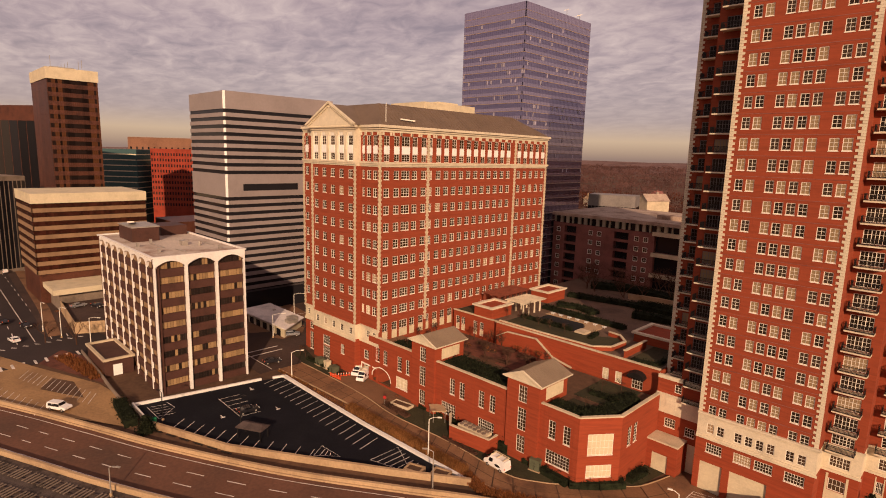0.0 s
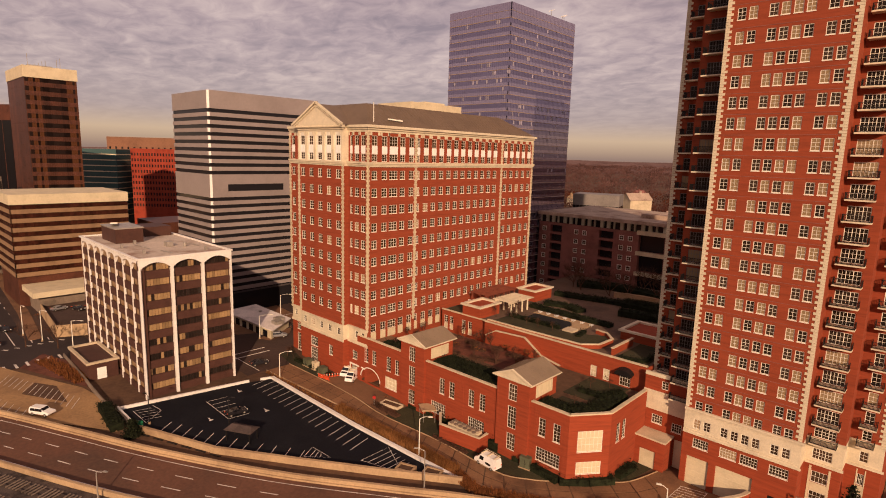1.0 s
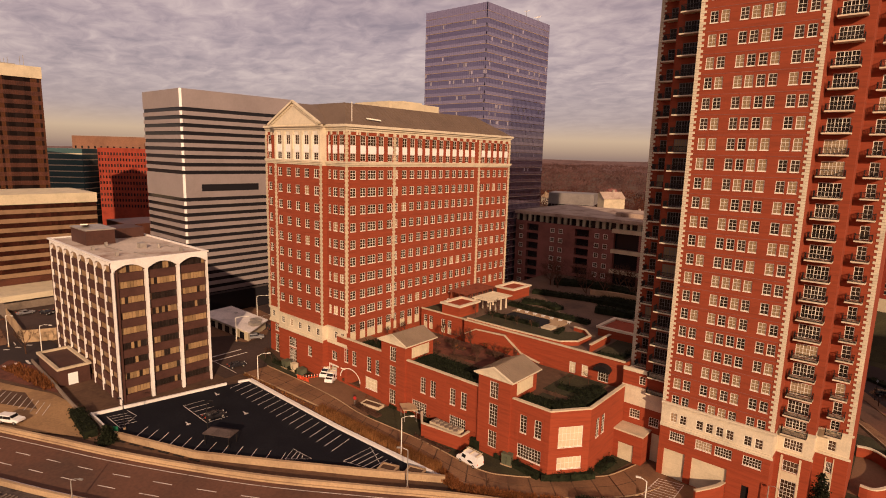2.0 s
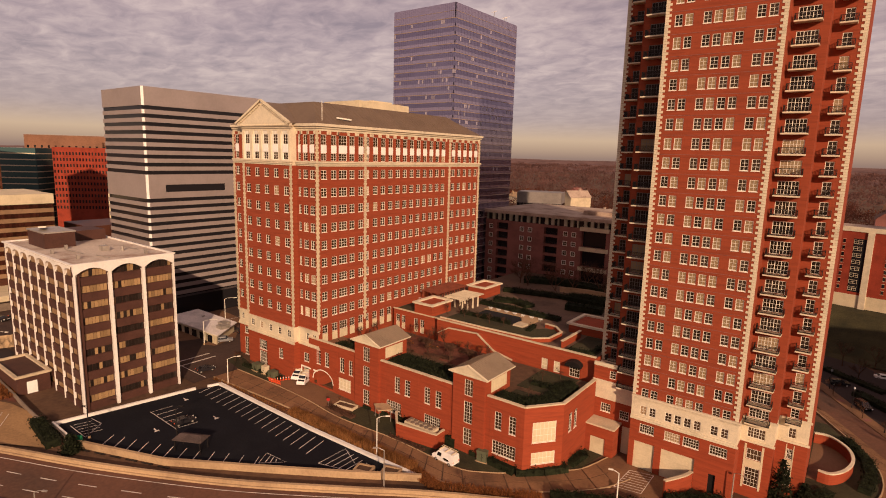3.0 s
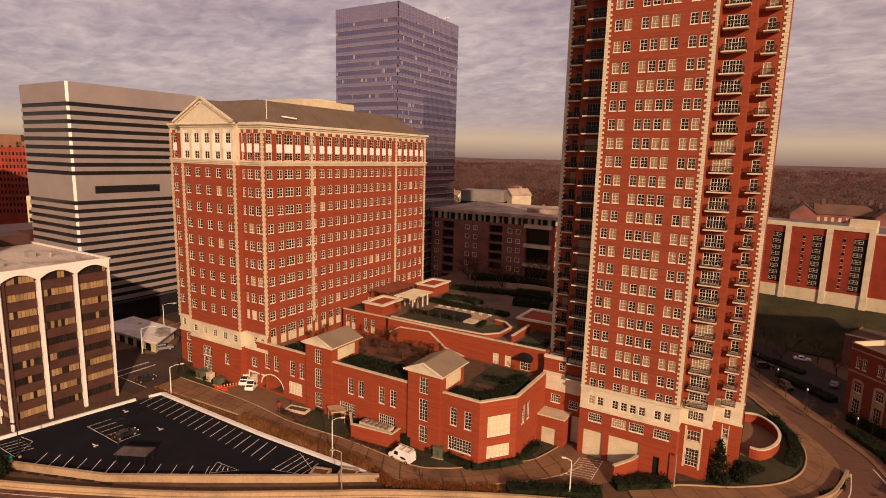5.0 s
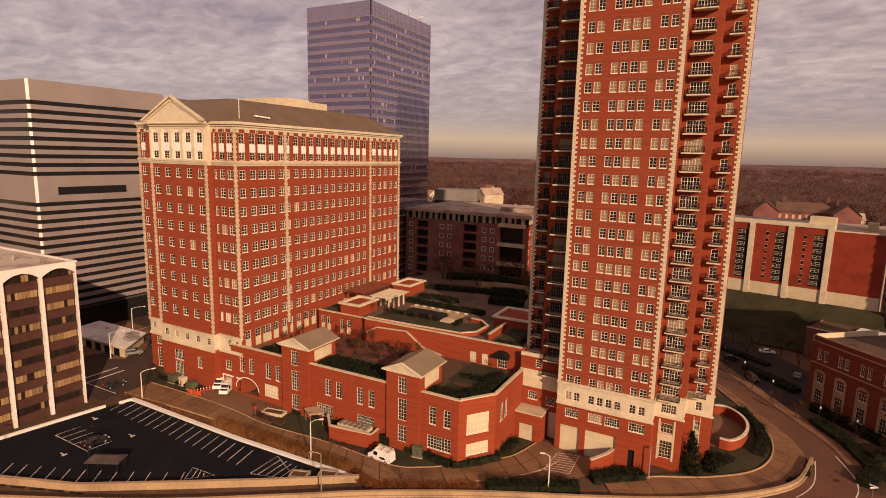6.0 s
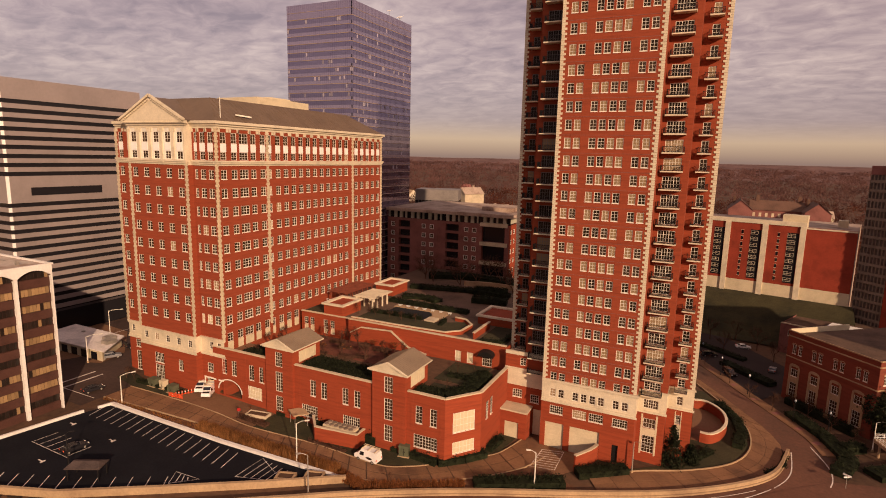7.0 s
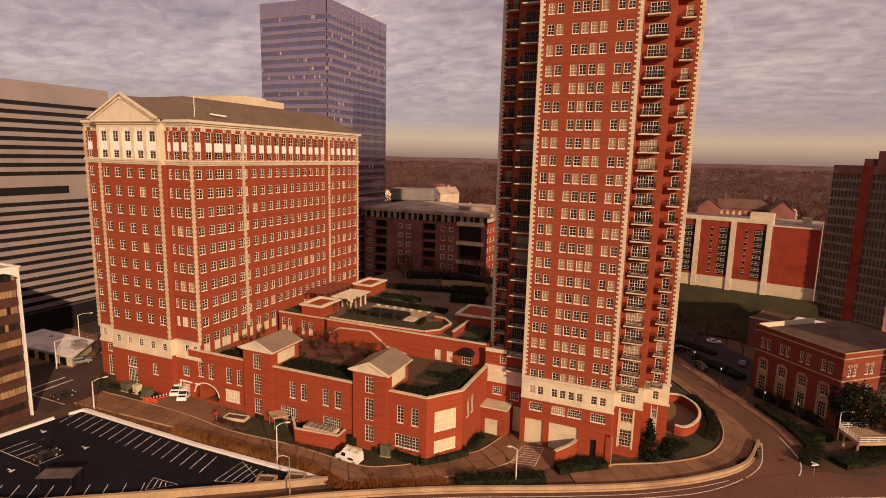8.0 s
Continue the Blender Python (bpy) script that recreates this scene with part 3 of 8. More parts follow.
# round-headed entrance at the end by the office
b = Build()
for k in range(14):
    q0, q1 = math.pi * k / 14, math.pi * (k + 1) / 14
    b.face([f_low.at(5.3 - math.cos(q) * 3.6 * r, 0.08, 1.8 + math.sin(q) * 2.75 * r) for q, r in ((q0, 1.0), (q1, 1.0), (q1, 1.09), (q0, 1.09))])
part("arch_surround", b, TRIM, wing, "pale stone arch surround")
b = Build()
f_low.slab(b, 1.0, 9.4, 0.4, 5.2, -6.0, -5.9)
part("entrance_back", b, CONCRETE_DARK, wing, "shaded back of the arched entrance")
holes = [put_window(wing, f_ch, f_ch.w * 0.52, 4.9, 4.9, 4.1, 6, 3, mats=(TRIM, CREAM)), put_window(wing, f_ch, f_ch.w * 0.52, 0.5, 4.9, 2.4, 6, 2, mats=(TRIM, CREAM))]
part("brick_wall", f_ch.wall(zf, ZP - 0.25, holes), BRICK_LOW, wing)
holes = [put_window(wing, f_side, 3.2, 5.4, 1.4, 3.8, 2, 6), put_window(wing, f_side, 5.6, 5.4, 1.4, 3.8, 2, 6)]
part("brick_wall", f_side.wall(zf, ZP - 0.25, holes), BRICK_LOW, wing)
# recessed joint lines and pilaster strips in the brickwork
b = Build()
for a in (1.2, 10.2, 16.2, 26.2, 36.0, 45.0, 54.6, 61.0):
    f_low.slab(b, a - 0.35, a + 0.35, zf, ZP - 0.9, 0.0, 0.05)
f_low.slab(b, 0, f_low.w, 4.55, 4.75, 0.0, 0.06)
f_ch.slab(b, 0, f_ch.w, 4.2, 4.4, 0.0, 0.06)
part("brick_strip", b, BRICK_LOW, wing)
b = Build()
for face, a0, a1 in ((f_low, 0.0, 17.2), (f_low, 24.9, 45.6), (f_low, 53.5, f_low.w), (f_ch, 0, f_ch.w), (f_side, 0, f_side.w)):
    face.slab(b, a0, a1, ZP - 0.25, ZP, -0.55, 0.18)
part("coping", b, STONE, wing, "stone coping of the parapet")
b = Build()
for face in (f_low, f_ch, f_side):
    face.slab(b, 0, face.w, ZD - 0.2, ZP - 0.26, -0.45, -0.3)
part("parapet_inside", b, BRICK_LOW, wing)
deck = [(LX0 + 7.4, LY + 0.3), (LX1 - 0.1, LY + 0.3), (-43.2, 90.9), (-43.2, 106.2), (LX0 + 7.4, 106.2)]
b = Build()
b.prism(deck, ZD - 0.5, ZD - 0.25)
part("roof_deck", b, EARTH, wing, "planted roof deck")
b = Build()
f_low.slab(b, 0.0, 7.3, ZD - 0.5, ZD - 0.25, -8.0, -0.3)
part("roof_deck", b, PAVING, wing)
part("brick_wall", Face(LX0, 92.0, 0, -1, 92.0 - LY).wall(zf, ZP - 0.25, []), BRICK_LOW, wing)

for px in (-88.65, -60.2):
    pv = part("pavilion", Face(px - 3.85, LY - 0.55, 1, 0, 7.7).wall(zf, 15.3, [(2.85, 11.1, 4.85, 14.5), (2.85, 5.3, 4.85, 9.9), (2.85, 0.7, 4.85, 4.2)]), BRICK_LOW, wing, "gabled brick pavilion")
    fp = Face(px - 3.85, LY - 0.55, 1, 0, 7.7)
    for z, h, ny in ((11.1, 3.4, 4), (5.3, 4.6, 6), (0.7, 3.5, 4)):
        wf, wp, ws = window_meshes(2.0, h, 3, ny)
        ob = new("window", wf)
        ob.parent = pv
        ob.matrix_parent_inverse = Matrix()
        ob.matrix_basis = fp.stand(3.85, -0.14, z)
        gl = new("pane", wp)
        gl.parent = pv
        gl.matrix_basis = fp.stand(3.85, -0.14, z)
    fs = Face(px + 3.85, LY - 0.55, 0, 1, 9.5)
    fw = Face(px - 3.85, LY + 8.95, 0, -1, 9.5)
    part("brick_wall", fs.wall(zf, 15.3, []), BRICK_LOW, wing)
    part("brick_wall", fw.wall(zf, 15.3, []), BRICK_LOW, wing)
    part("brick_wall", Face(px + 3.85, LY + 8.95, -1, 0, 7.7).wall(zf, 15.3, []), BRICK_LOW, wing)
    b = Build()
    fs.slab(b, 2.2, 8.0, 12.2, 14.7, 0.0, 0.08)
    for k in range(6):
        fs.slab(b, 2.4 + k * 0.95, 2.5 + k * 0.95, 12.3, 14.6, 0.08, 0.13)
    part("louvre", b, CREAM, wing, "cream louvred panel")
    b = Build()
    x0, x1, ya, yb, ze, zr = px - 4.6, px + 4.6, LY - 1.2, LY + 9.6, 15.3, 17.6
    b.box(x0 + 0.25, ya + 0.25, ze, x1 - 0.25, yb - 0.25, ze + 0.3, 1)
    b.face(((x1, ya, ze + 0.3), (x1, yb, ze + 0.3), (px, yb, zr), (px, ya, zr)))
    b.face(((x0, yb, ze + 0.3), (x0, ya, ze + 0.3), (px, ya, zr), (px, yb, zr)))
    b.face(((x0, ya + 0.35, ze + 0.3), (x1, ya + 0.35, ze + 0.3), (px, ya + 0.35, zr)), 1)
    b.face(((x1, yb - 0.3, ze + 0.3), (x0, yb - 0.3, ze + 0.3), (px, yb - 0.3, zr)), 1)
    b.beam((x0, ya + 0.12, ze + 0.3), (px, ya + 0.12, zr), 0.36, 0.34, 1)
    b.beam((x1, ya + 0.12, ze + 0.3), (px, ya + 0.12, zr), 0.36, 0.34, 1)
    b.beam((x1 - 0.05, ya, ze + 0.22), (x1 - 0.05, yb, ze + 0.22), 0.22, 0.24, 1)
    part("pavilion_roof", b, [material("pavilion_roof_metal", (0.30, 0.22, 0.145), 0.5, 0.06, 0.2, 2.0, 0.04, metal=0.3) if px < -80 else bpy.data.materials["pavilion_roof_metal"], STONE_PALE], wing, "pale metal gable roof with stone pediment")
    b = Build()
    for k in range(1, 18):
        y = ya + (yb - ya) * k / 18
        for s in (-1, 1):
            b.beam((px + s * 4.6, y, ze + 0.33), (px, y, zr + 0.03), 0.05, 0.06)
    part("roof_seam", b, bpy.data.materials["pavilion_roof_metal"], wing)

# ---- terrace behind the wing ----
TY, TZ = 106.2, 16.3
terrace = thing("terrace_podium", (-70, 130, 0), "raised brick terrace with lawn, pool deck and planters", "terrace")
f_t = Face(-85.8, TY, 1, 0, 85.8 - 43.4)
f_ta = Face(-102.2, TY + 1.6, 1, 0, 16.4)
holes = [put_window(terrace, f_t, 30.7, ZD, 1.5, 2.5, 2, 3, mats=(TRIM, CREAM), sill=False), put_window(terrace, f_t, 33.7, ZD, 1.5, 2.5, 2, 3, mats=(TRIM, CREAM), sill=False), put_window(terrace, f_t, 37.9, ZD, 2.4, 2.6, 4, 3, sill=False)]
part("brick_wall", f_t.wall(4.0, TZ + 0.5, holes), BRICK_LOW, terrace)
holes = []
for a in (1.6, 3.6, 8.0, 10.2):
    holes.append(put_window(terrace, f_ta, a, ZD + 1.5, 1.3, 2.0, 2, 3, sill=False))
    holes.append(put_window(terrace, f_ta, a, ZD - 0.2, 1.3, 1.6, 1, 1, mats=(TRIM, CREAM), sill=False))
part("brick_wall", f_ta.wall(4.0, TZ, holes), BRICK_LOW, terrace)
part("brick_wall", Face(-85.8, TY + 1.6, 0, -1, 1.6).wall(4.0, TZ + 0.5, []), BRICK_LOW, terrace)
part("brick_wall", Face(-43.4, TY, 0, 1, 30).wall(4.0, TZ + 0.4, []), BRICK_LOW, terrace)
b = Build()
b.prism([(-102.0, TY + 1.8), (-85.6, TY + 1.8), (-85.6, TY + 0.3), (-43.6, TY + 0.3), (-43.6, 178), (-102.0, 178)], TZ - 0.6, TZ)
# paving colour lowered to carry the terrace's shade
part("terrace_deck", b, material("shaded_deck_paving", (0.13, 0.080, 0.052), 0.9, 0.18, 0.15, 2.5, 0.2), terrace, "paved terrace deck")
b = Build()
f_t.slab(b, 0, f_t.w, TZ + 0.5, TZ + 0.75, -0.5, 0.14)
f_ta.slab(b, 0, f_ta.w, TZ, TZ + 0.25, -0.45, 0.14)
part("coping", b, STONE, terrace, "stone coping")
# wall that steps down from the terrace to the roof garden
STAIR = [(-84.0, 14.0), (-80.8, 15.8), (-72.3, 16.2), (-67.5, 13.0), (-62.5, 12.0)]
b = Build()
for (xa, za), (xb, zb_) in zip(STAIR[:-1], STAIR[1:]):
    b.prism([(xa, 104.4), (xb, 104.4), (xb, 106.1), (xa, 106.1)], 0, lambda x, y: za if abs(x - xa) < 1e-6 else zb_, 0, lambda x, y: ZD - 0.4)
part("stair_wall", b, BRICK_LOW, terrace)
b = Build()
for (xa, za), (xb, zb_) in zip(STAIR[:-1], STAIR[1:]):
    b.beam((xa, 104.5, za + 0.1), (xb, 104.5, zb_ + 0.1), 0.5, 0.22)
part("stair_coping", b, STONE, terrace, "sloping stone coping")
b = Build()
EDGE = [(-85.4, 107.0), (-72.7, 107.0), (-59.3, 107.6), (-56.4, 110.6), (-56.1, 116.3), (-59.1, 119.6), (-62.2, 120.1)]
for (xa, ya), (xb, yb) in zip(EDGE[:-1], EDGE[1:]):
    b.beam((xa, ya, TZ + 0.45), (xb, yb, TZ + 0.45), 0.45, 0.9)
part("terrace_edge", b, BRICK_LOW, terrace)
b = Build()
for (xa, ya), (xb, yb) in zip(EDGE[:-1], EDGE[1:]):
    b.beam((xa, ya, TZ + 1.0), (xb, yb, TZ + 1.0), 0.6, 0.2)
part("coping", b, STONE, terrace, "stone coping of the raised lawn")
b = Build()
for k in range(9):
    a0, a1 = math.pi * k / 9, math.pi * (k + 1) / 9
    p = [(-47.9 - 1.9 * math.cos(q), TY - 1.3, ZD + 2.6 + 1.2 * math.sin(q)) for q in (a0, a1)]
    b.face((p[0], p[1], (p[1][0], TY, p[1][2] + 0.35), (p[0][0], TY, p[0][2] + 0.35)))
    b.face((p[1], p[0], (-47.9, TY - 1.3, ZD + 2.6)))
part("awning", b, DARK_METAL, terrace, "dark domed fabric awning over a door")


def roof_box(x0, y0, x1, y1, z1, label):
    """A small brick roof house with a stone-edged flat roof."""
    ob = thing("roof_pavilion", ((x0 + x1) / 2, (y0 + y1) / 2, TZ), label, "pavilion")
    b = Build()
    b.box(x0, y0, TZ, x1, y1, z1 - 0.35)
    part("brick_body", b, BRICK_LOW, ob)
    b = Build()
    t = 0.45
    for q in ((x0 - t, y0 - t, x1 + t, y0 + t), (x0 - t, y1 - t, x1 + t, y1 + t), (x0 - t, y0 + t, x0 + t, y1 - t), (x1 - t, y0 + t, x1 + t, y1 - t)):
        b.box(q[0], q[1], z1 - 0.35, q[2], q[3], z1 + 0.1)
    part("stone_rim", b, STONE_PALE, ob, "pale stone rim")
    return ob


roof_box(-94.9, 108.0, -88.9, 116.2, 19.4, "brick roof pavilion with a pale stone rim")
roof_box(-95.2, 133.6, -89.2, 142.4, 19.6, "brick roof pavilion with a pale stone rim beside the office")
roof_box(-56.4, 121.0, -45.0, 130.6, 18.6, "low brick roof enclosure with a pale stone rim")
low_wall = thing("terrace_wall", (-52.2, 113, TZ), "low brick wall with a stone coping", "wall")
b = Build()
b.box(-52.5, 108.6, TZ, -52.1, 118.5, TZ + 1.6)
part("brick_body", b, BRICK_LOW, low_wall)
b = Build()
b.box(-52.62, 108.5, TZ + 1.6, -51.98, 118.6, TZ + 1.8)
part("coping", b, STONE, low_wall)

# ---- the apartment tower ----
TX0, TX1, TWY = -33.5, -15.0, 100.8
tower = thing("apartment_tower", (-24.3, 112, G(-24)), "tall red brick apartment tower with stone quoins and balconies", "building")
TROWS = [14.33 + 3.35 * k for k in range(18)] + [74.55] + [78.2 + 3.72 * j for j in range(10)]
TTOP = 115.5
f_tf = Face(TX0, TWY, 1, 0, TX1 - TX0)
tcols = [x - TX0 for x in (-31.25, -29.55, -26.65, -24.98, -23.27, -21.6, -18.74, -17.04)]
holes = [put_window(tower, f_tf, a, zc - 0.95, 1.28, 1.9, 2, 3, frame=0.10, bar=0.05, mats=(TRIM, PANE_HOME)) for zc in TROWS for a in tcols]
part("brick_wall", f_tf.wall(13.15, TTOP, holes), BRICK, tower)
holes = [put_window(tower, f_tf, a, 10.0, 1.2, 1.8, 2, 3, sill=False) for a in tcols]
part("stone_band", f_tf.wall(9.2, 13.15, holes), STONE_PALE, tower)
zb = G(-24) - 2.5
holes = [put_window(tower, f_tf, x - TX0, 6.4, w, 1.75, n, 3) for x, w, n in ((-30.3, 2.7, 6), (-25.6, 2.8, 6), (-22.3, 2.8, 6), (-17.7, 2.9, 6))]
gz = G(-30) - 0.2
holes += [(1.0, round(gz, 4), 4.9, 4.4), (6.1, round(gz, 4), 12.1, 4.4), (14.6, round(gz, 4), 15.8, 2.6)]
part("brick_wall", f_tf.wall(zb, 9.2, holes, 0.4), BRICK_LOW, tower)
for a0, a1, h, mat, lab in ((1.0, 4.9, 4.4, CREAM, "cream garage door"), (6.1, 12.1, 4.4, CREAM, "cream garage door"), (14.6, 15.8, 2.6, DARK_METAL, "dark steel door")):
    b = Build()
    f_tf.slab(b, a0, a1, gz, h, -0.42, -0.36)
    for k in range(1, 6):
        z = gz + (h - gz) * k / 6
        f_tf.slab(b, a0, a1, z - 0.02, z + 0.02, -0.36, -0.33)
    part("door", b, mat, tower, lab)
cornice(tower, (f_tf,), ((13.15, 13.45, 0.25), (13.45, 13.75, 0.5), (8.9, 9.2, 0.35), (9.2, 9.55, 0.2)), STONE_PALE, label="pale stone moulding")
quoins(f_tf, tower, 0.0, 13.8, TTOP, STONE_PALE, 1.0, 0.62, 0.45, 1, "stone quoins", 78.0)
quoins(f_tf, tower, f_tf.w, 13.8, TTOP, STONE_PALE, 1.0, 0.62, 0.45, -1, "stone quoins", 78.0)
# thin pale courses across the front
b = Build()
for zc in TROWS[::1]:
    f_tf.slab(b, 1.1, f_tf.w - 1.1, zc + 1.42, zc + 1.5, 0.0, 0.03)
part("brick_course", b, BRICK_DARK, tower)
Y1, Y2 = 105.2, 109.7
segments = [  # face, columns (centre, width), balcony reach
    (Face(TX1, Y1, 1, 0, 5.2), 2.35, 3.1, 1), (Face(TX1 + 5.2, Y2, 1, 0, 4.8), 2.2, 1.3, 2),
    (Face(TX0 - 5.2, Y1, 1, 0, 5.2), 2.85, 3.1, 1), (Face(TX0 - 10.0, Y2, 1, 0, 4.8), 2.6, 1.3, 2)]


def balcony(face, a, z, w, deep, label):
    ob = thing("balcony", face.at(a, 0, z), label, "balcony", "balconies of the tower")
    b = Build()
    face.slab(b, a - w / 2, a + w / 2, z - 0.16, z + 0.08, 0.0, deep)
    part("slab", b, STONE_PALE, ob, "pale concrete slab")
    b = Build()
    for o0, o1, p0, p1 in ((0, 1, deep - 0.04, deep - 0.04), (0, 0, 0.02, deep), (1, 1, 0.02, deep)):
        s, e = face.at(a - w / 2 + 0.05 + o0 * (w - 0.1), p0, 0), face.at(a - w / 2 + 0.05 + o1 * (w - 0.1), p1, 0)
        for h in (0.22, 1.1):
            b.beam((s[0], s[1], z + h), (e[0], e[1], z + h), 0.08)
        n = max(2, int(math.hypot(e[0] - s[0], e[1] - s[1]) / 0.16))
        for i in range(n + 1):
            x, y = s[0] + (e[0] - s[0]) * i / n, s[1] + (e[1] - s[1]) * i / n
            b.beam((x, y, z + 0.08), (x, y, z + 1.1), 0.045)
    part("railing", b, DARK_METAL, ob, "dark metal railing")
    return ob


rng = random.Random(5)
for face, a, w, kind in segments:
    holes = []
    for k, zc in enumerate(TROWS):
        # left bays get the darkened copy of the trim as painted shade
        holes.append(put_window(tower, face, a, max(13.55, zc - 1.35), w, 2.25 if k else 1.7, 6 if w > 2 else 2, 3, sill=False, heavy=2, mats=(TRIM if face.o[0] > TX0 else SHADED_FRAME, PANE_DOOR)))
    part("brick_wall", face.wall(13.15, TTOP, holes), BRICK, tower)
    low_holes = [put_window(tower, face, a, 0.4, w * 0.75, 3.6, 4, 5, sill=False), put_window(tower, face, a, 5.6, w * 0.75, 2.0, 4, 2, sill=False)]
    part("brick_wall", face.wall(zb, 8.8, low_holes), BRICK_LOW, tower)
    b = Build()
    face.slab(b, a - w * 0.385, a + w * 0.385, 4.05, 5.55, 0.0, 0.06)
    for s in (-1, 1):
        face.slab(b, a + s * w * 0.39, a + s * w * 0.5, 0.0, 8.4, 0.0, 0.07)
    part("bay_surround", b, CREAM, tower, "cream panels round the tall windows")
    holes = [put_window(tower, face, a, 9.7, w * 0.9, 1.9, 6 if w > 2 else 2, 3, sill=False, heavy=2)]
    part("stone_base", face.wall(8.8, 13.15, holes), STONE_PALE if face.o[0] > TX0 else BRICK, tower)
    cornice(tower, (face,), ((13.15, 13.5, 0.25), (8.8, 9.2, 0.25)), STONE_PALE, label="pale stone moulding")
    for k, zc in enumerate(TROWS):
        balcony(face, a, zc - 1.5, w + (0.7 if kind == 1 else 1.1), 1.75, "balcony with a pale slab edge and dark metal railing")
quoins(segments[1][0], tower, 4.8, 13.5, TTOP, STONE_PALE, 1.0, 0.62, 0.45, -1, "stone quoins")
quoins(segments[3][0], tower, 0.0, 13.5, TTOP, STONE_PALE, 1.0, 0.62, 0.45, 1, "stone quoins")
for x, ya, yb, s in ((TX1, TWY, Y1, 1), (TX1 + 5.2, Y1, Y2, 1), (TX1 + 10.0, Y2, 128.0, 1), (TX0, Y1, TWY, -1), (TX0 - 5.2, Y2, Y1, -1), (TX0 - 10.0, 128.0, Y2, -1)):
    fc = Face(x, ya, 0, 1 if yb > ya else -1, abs(yb - ya))
    part("brick_wall", fc.wall(13.15, TTOP, []), BRICK, tower)
    part("stone_base", fc.wall(8.8, 13.15, []), STONE_PALE if s > 0 and abs(yb - ya) < 6 else BRICK_LOW, tower)
    part("brick_wall", fc.wall(zb, 8.8, []), BRICK_LOW, tower)
part("brick_wall", Face(TX1 + 10, 128, -1, 0, TX1 - TX0 + 20).wall(zb, TTOP, []), BRICK, tower)
b = Build()
b.prism([(TX0, TWY), (TX1, TWY), (TX1, Y1), (TX1 + 5.2, Y1), (TX1 + 5.2, Y2), (TX1 + 10, Y2), (TX1 + 10, 128), (TX0 - 10, 128), (TX0 - 10, Y2), (TX0 - 5.2, Y2), (TX0 - 5.2, Y1), (TX0, Y1)], TTOP, TTOP + 1.2)
part("roof", b, STONE_PALE, tower, "flat roof with stone rim")

# link between the wing and the tower
link = thing("link_building", (-38, 108, G(-38)), "brick and stone link between wing and tower with a garage door", "building")
f_k = Face(-42.9, 104.5, 1, 0, 9.35)
part("brick_wall", f_k.wall(zb, 9.3, [put_window(link, f_k, 3.0, 6.6, 2.1, 1.8, 4, 3), put_window(link, f_k, 6.9, 6.0, 1.9, 1.8, 4, 3)]), BRICK_LOW, link)
part("stone_band", f_k.wall(9.3, 13.2, []), STONE_PALE, link)
b = Build()
f_k.slab(b, 1.8, 3.9, 10.3, 12.3, 0.0, 0.06)
f_k.slab(b, 5.6, 7.6, 10.3, 12.3, 0.0, 0.06)
f_k.slab(b, 0, 9.3, 13.0, 13.3, 0.0, 0.3)
f_k.slab(b, 0, 9.3, 16.2, 16.9, -0.4, 0.15)
part("stone_panel", b, STONE_PALE, link, "pale stone panels and coping")
part("brick_wall", f_k.wall(13.2, 16.2, [put_window(link, f_k, 4.0, 13.9, 1.3, 1.7, 2, 3, sill=False)]), BRICK_LOW, link)
b = Build()
b.box(-42.9, 105.6, 15.6, -33.6, 126, 15.9)
part("roof", b, ROOF_FLAT, link)
fb = Face(-42.6, 100.4, 1, 0, 6.2)
part("brick_wall", fb.wall(zb, 5.0, [(1.4, round(G(-40) - 0.3, 4), 4.5, 2.6)]), BRICK_LOW, link)
part("brick_wall", Face(-36.4, 100.4, 0, 1, 4.05).wall(zb, 5.0, []), BRICK_LOW, link)
b = Build()
fb.slab(b, -0.2, 6.4, 5.0, 5.3, -4.0, 0.25)
part("coping", b, STONE, link, "stone coping")
b = Build()
fb.slab(b, 1.4, 4.5, G(-40) - 0.3, 2.6, -0.3, -0.22)
part("garage_door", b, CREAM, link, "cream garage door")
b = Build()
f_k.slab(b, 6.8, 9.3, G(-35) - 0.3, 4.6, 0.0, 0.08)
part("garage_door", b, CREAM, link, "cream garage door")

# ---- the white-ribbed office block ----
ribbed = thing("ribbed_office", (-155, 51, 2), "brown office block with white arched concrete ribs", "building")
RX0, RX1, RY0, RY1, RZ0, RZ1 = -172.6, -129.4, 40.1, 61.0, G(-130) - 0.8, 34.0
rr = random.Random(17)
RIB_PANES = []
for nm, col in (("dark", (0.020, 0.014, 0.011)), ("blind", (0.30, 0.19, 0.09))):
    p = Build()
    p.box(-0.30, -0.04, 0, 0.30, 0.03, 1.48)
    RIB_PANES.append(p.mesh("pane", [material("ribbed_pane_" + nm, col, 0.3, 0.08, 0.5, 3.0, 0.0, random_amount=0.3, spec=0.4)]))
f_rx, f_ry = Face(RX1, RY0, 0, 1, RY1 - RY0), Face(RX0, RY0, 1, 0, RX1 - RX0)
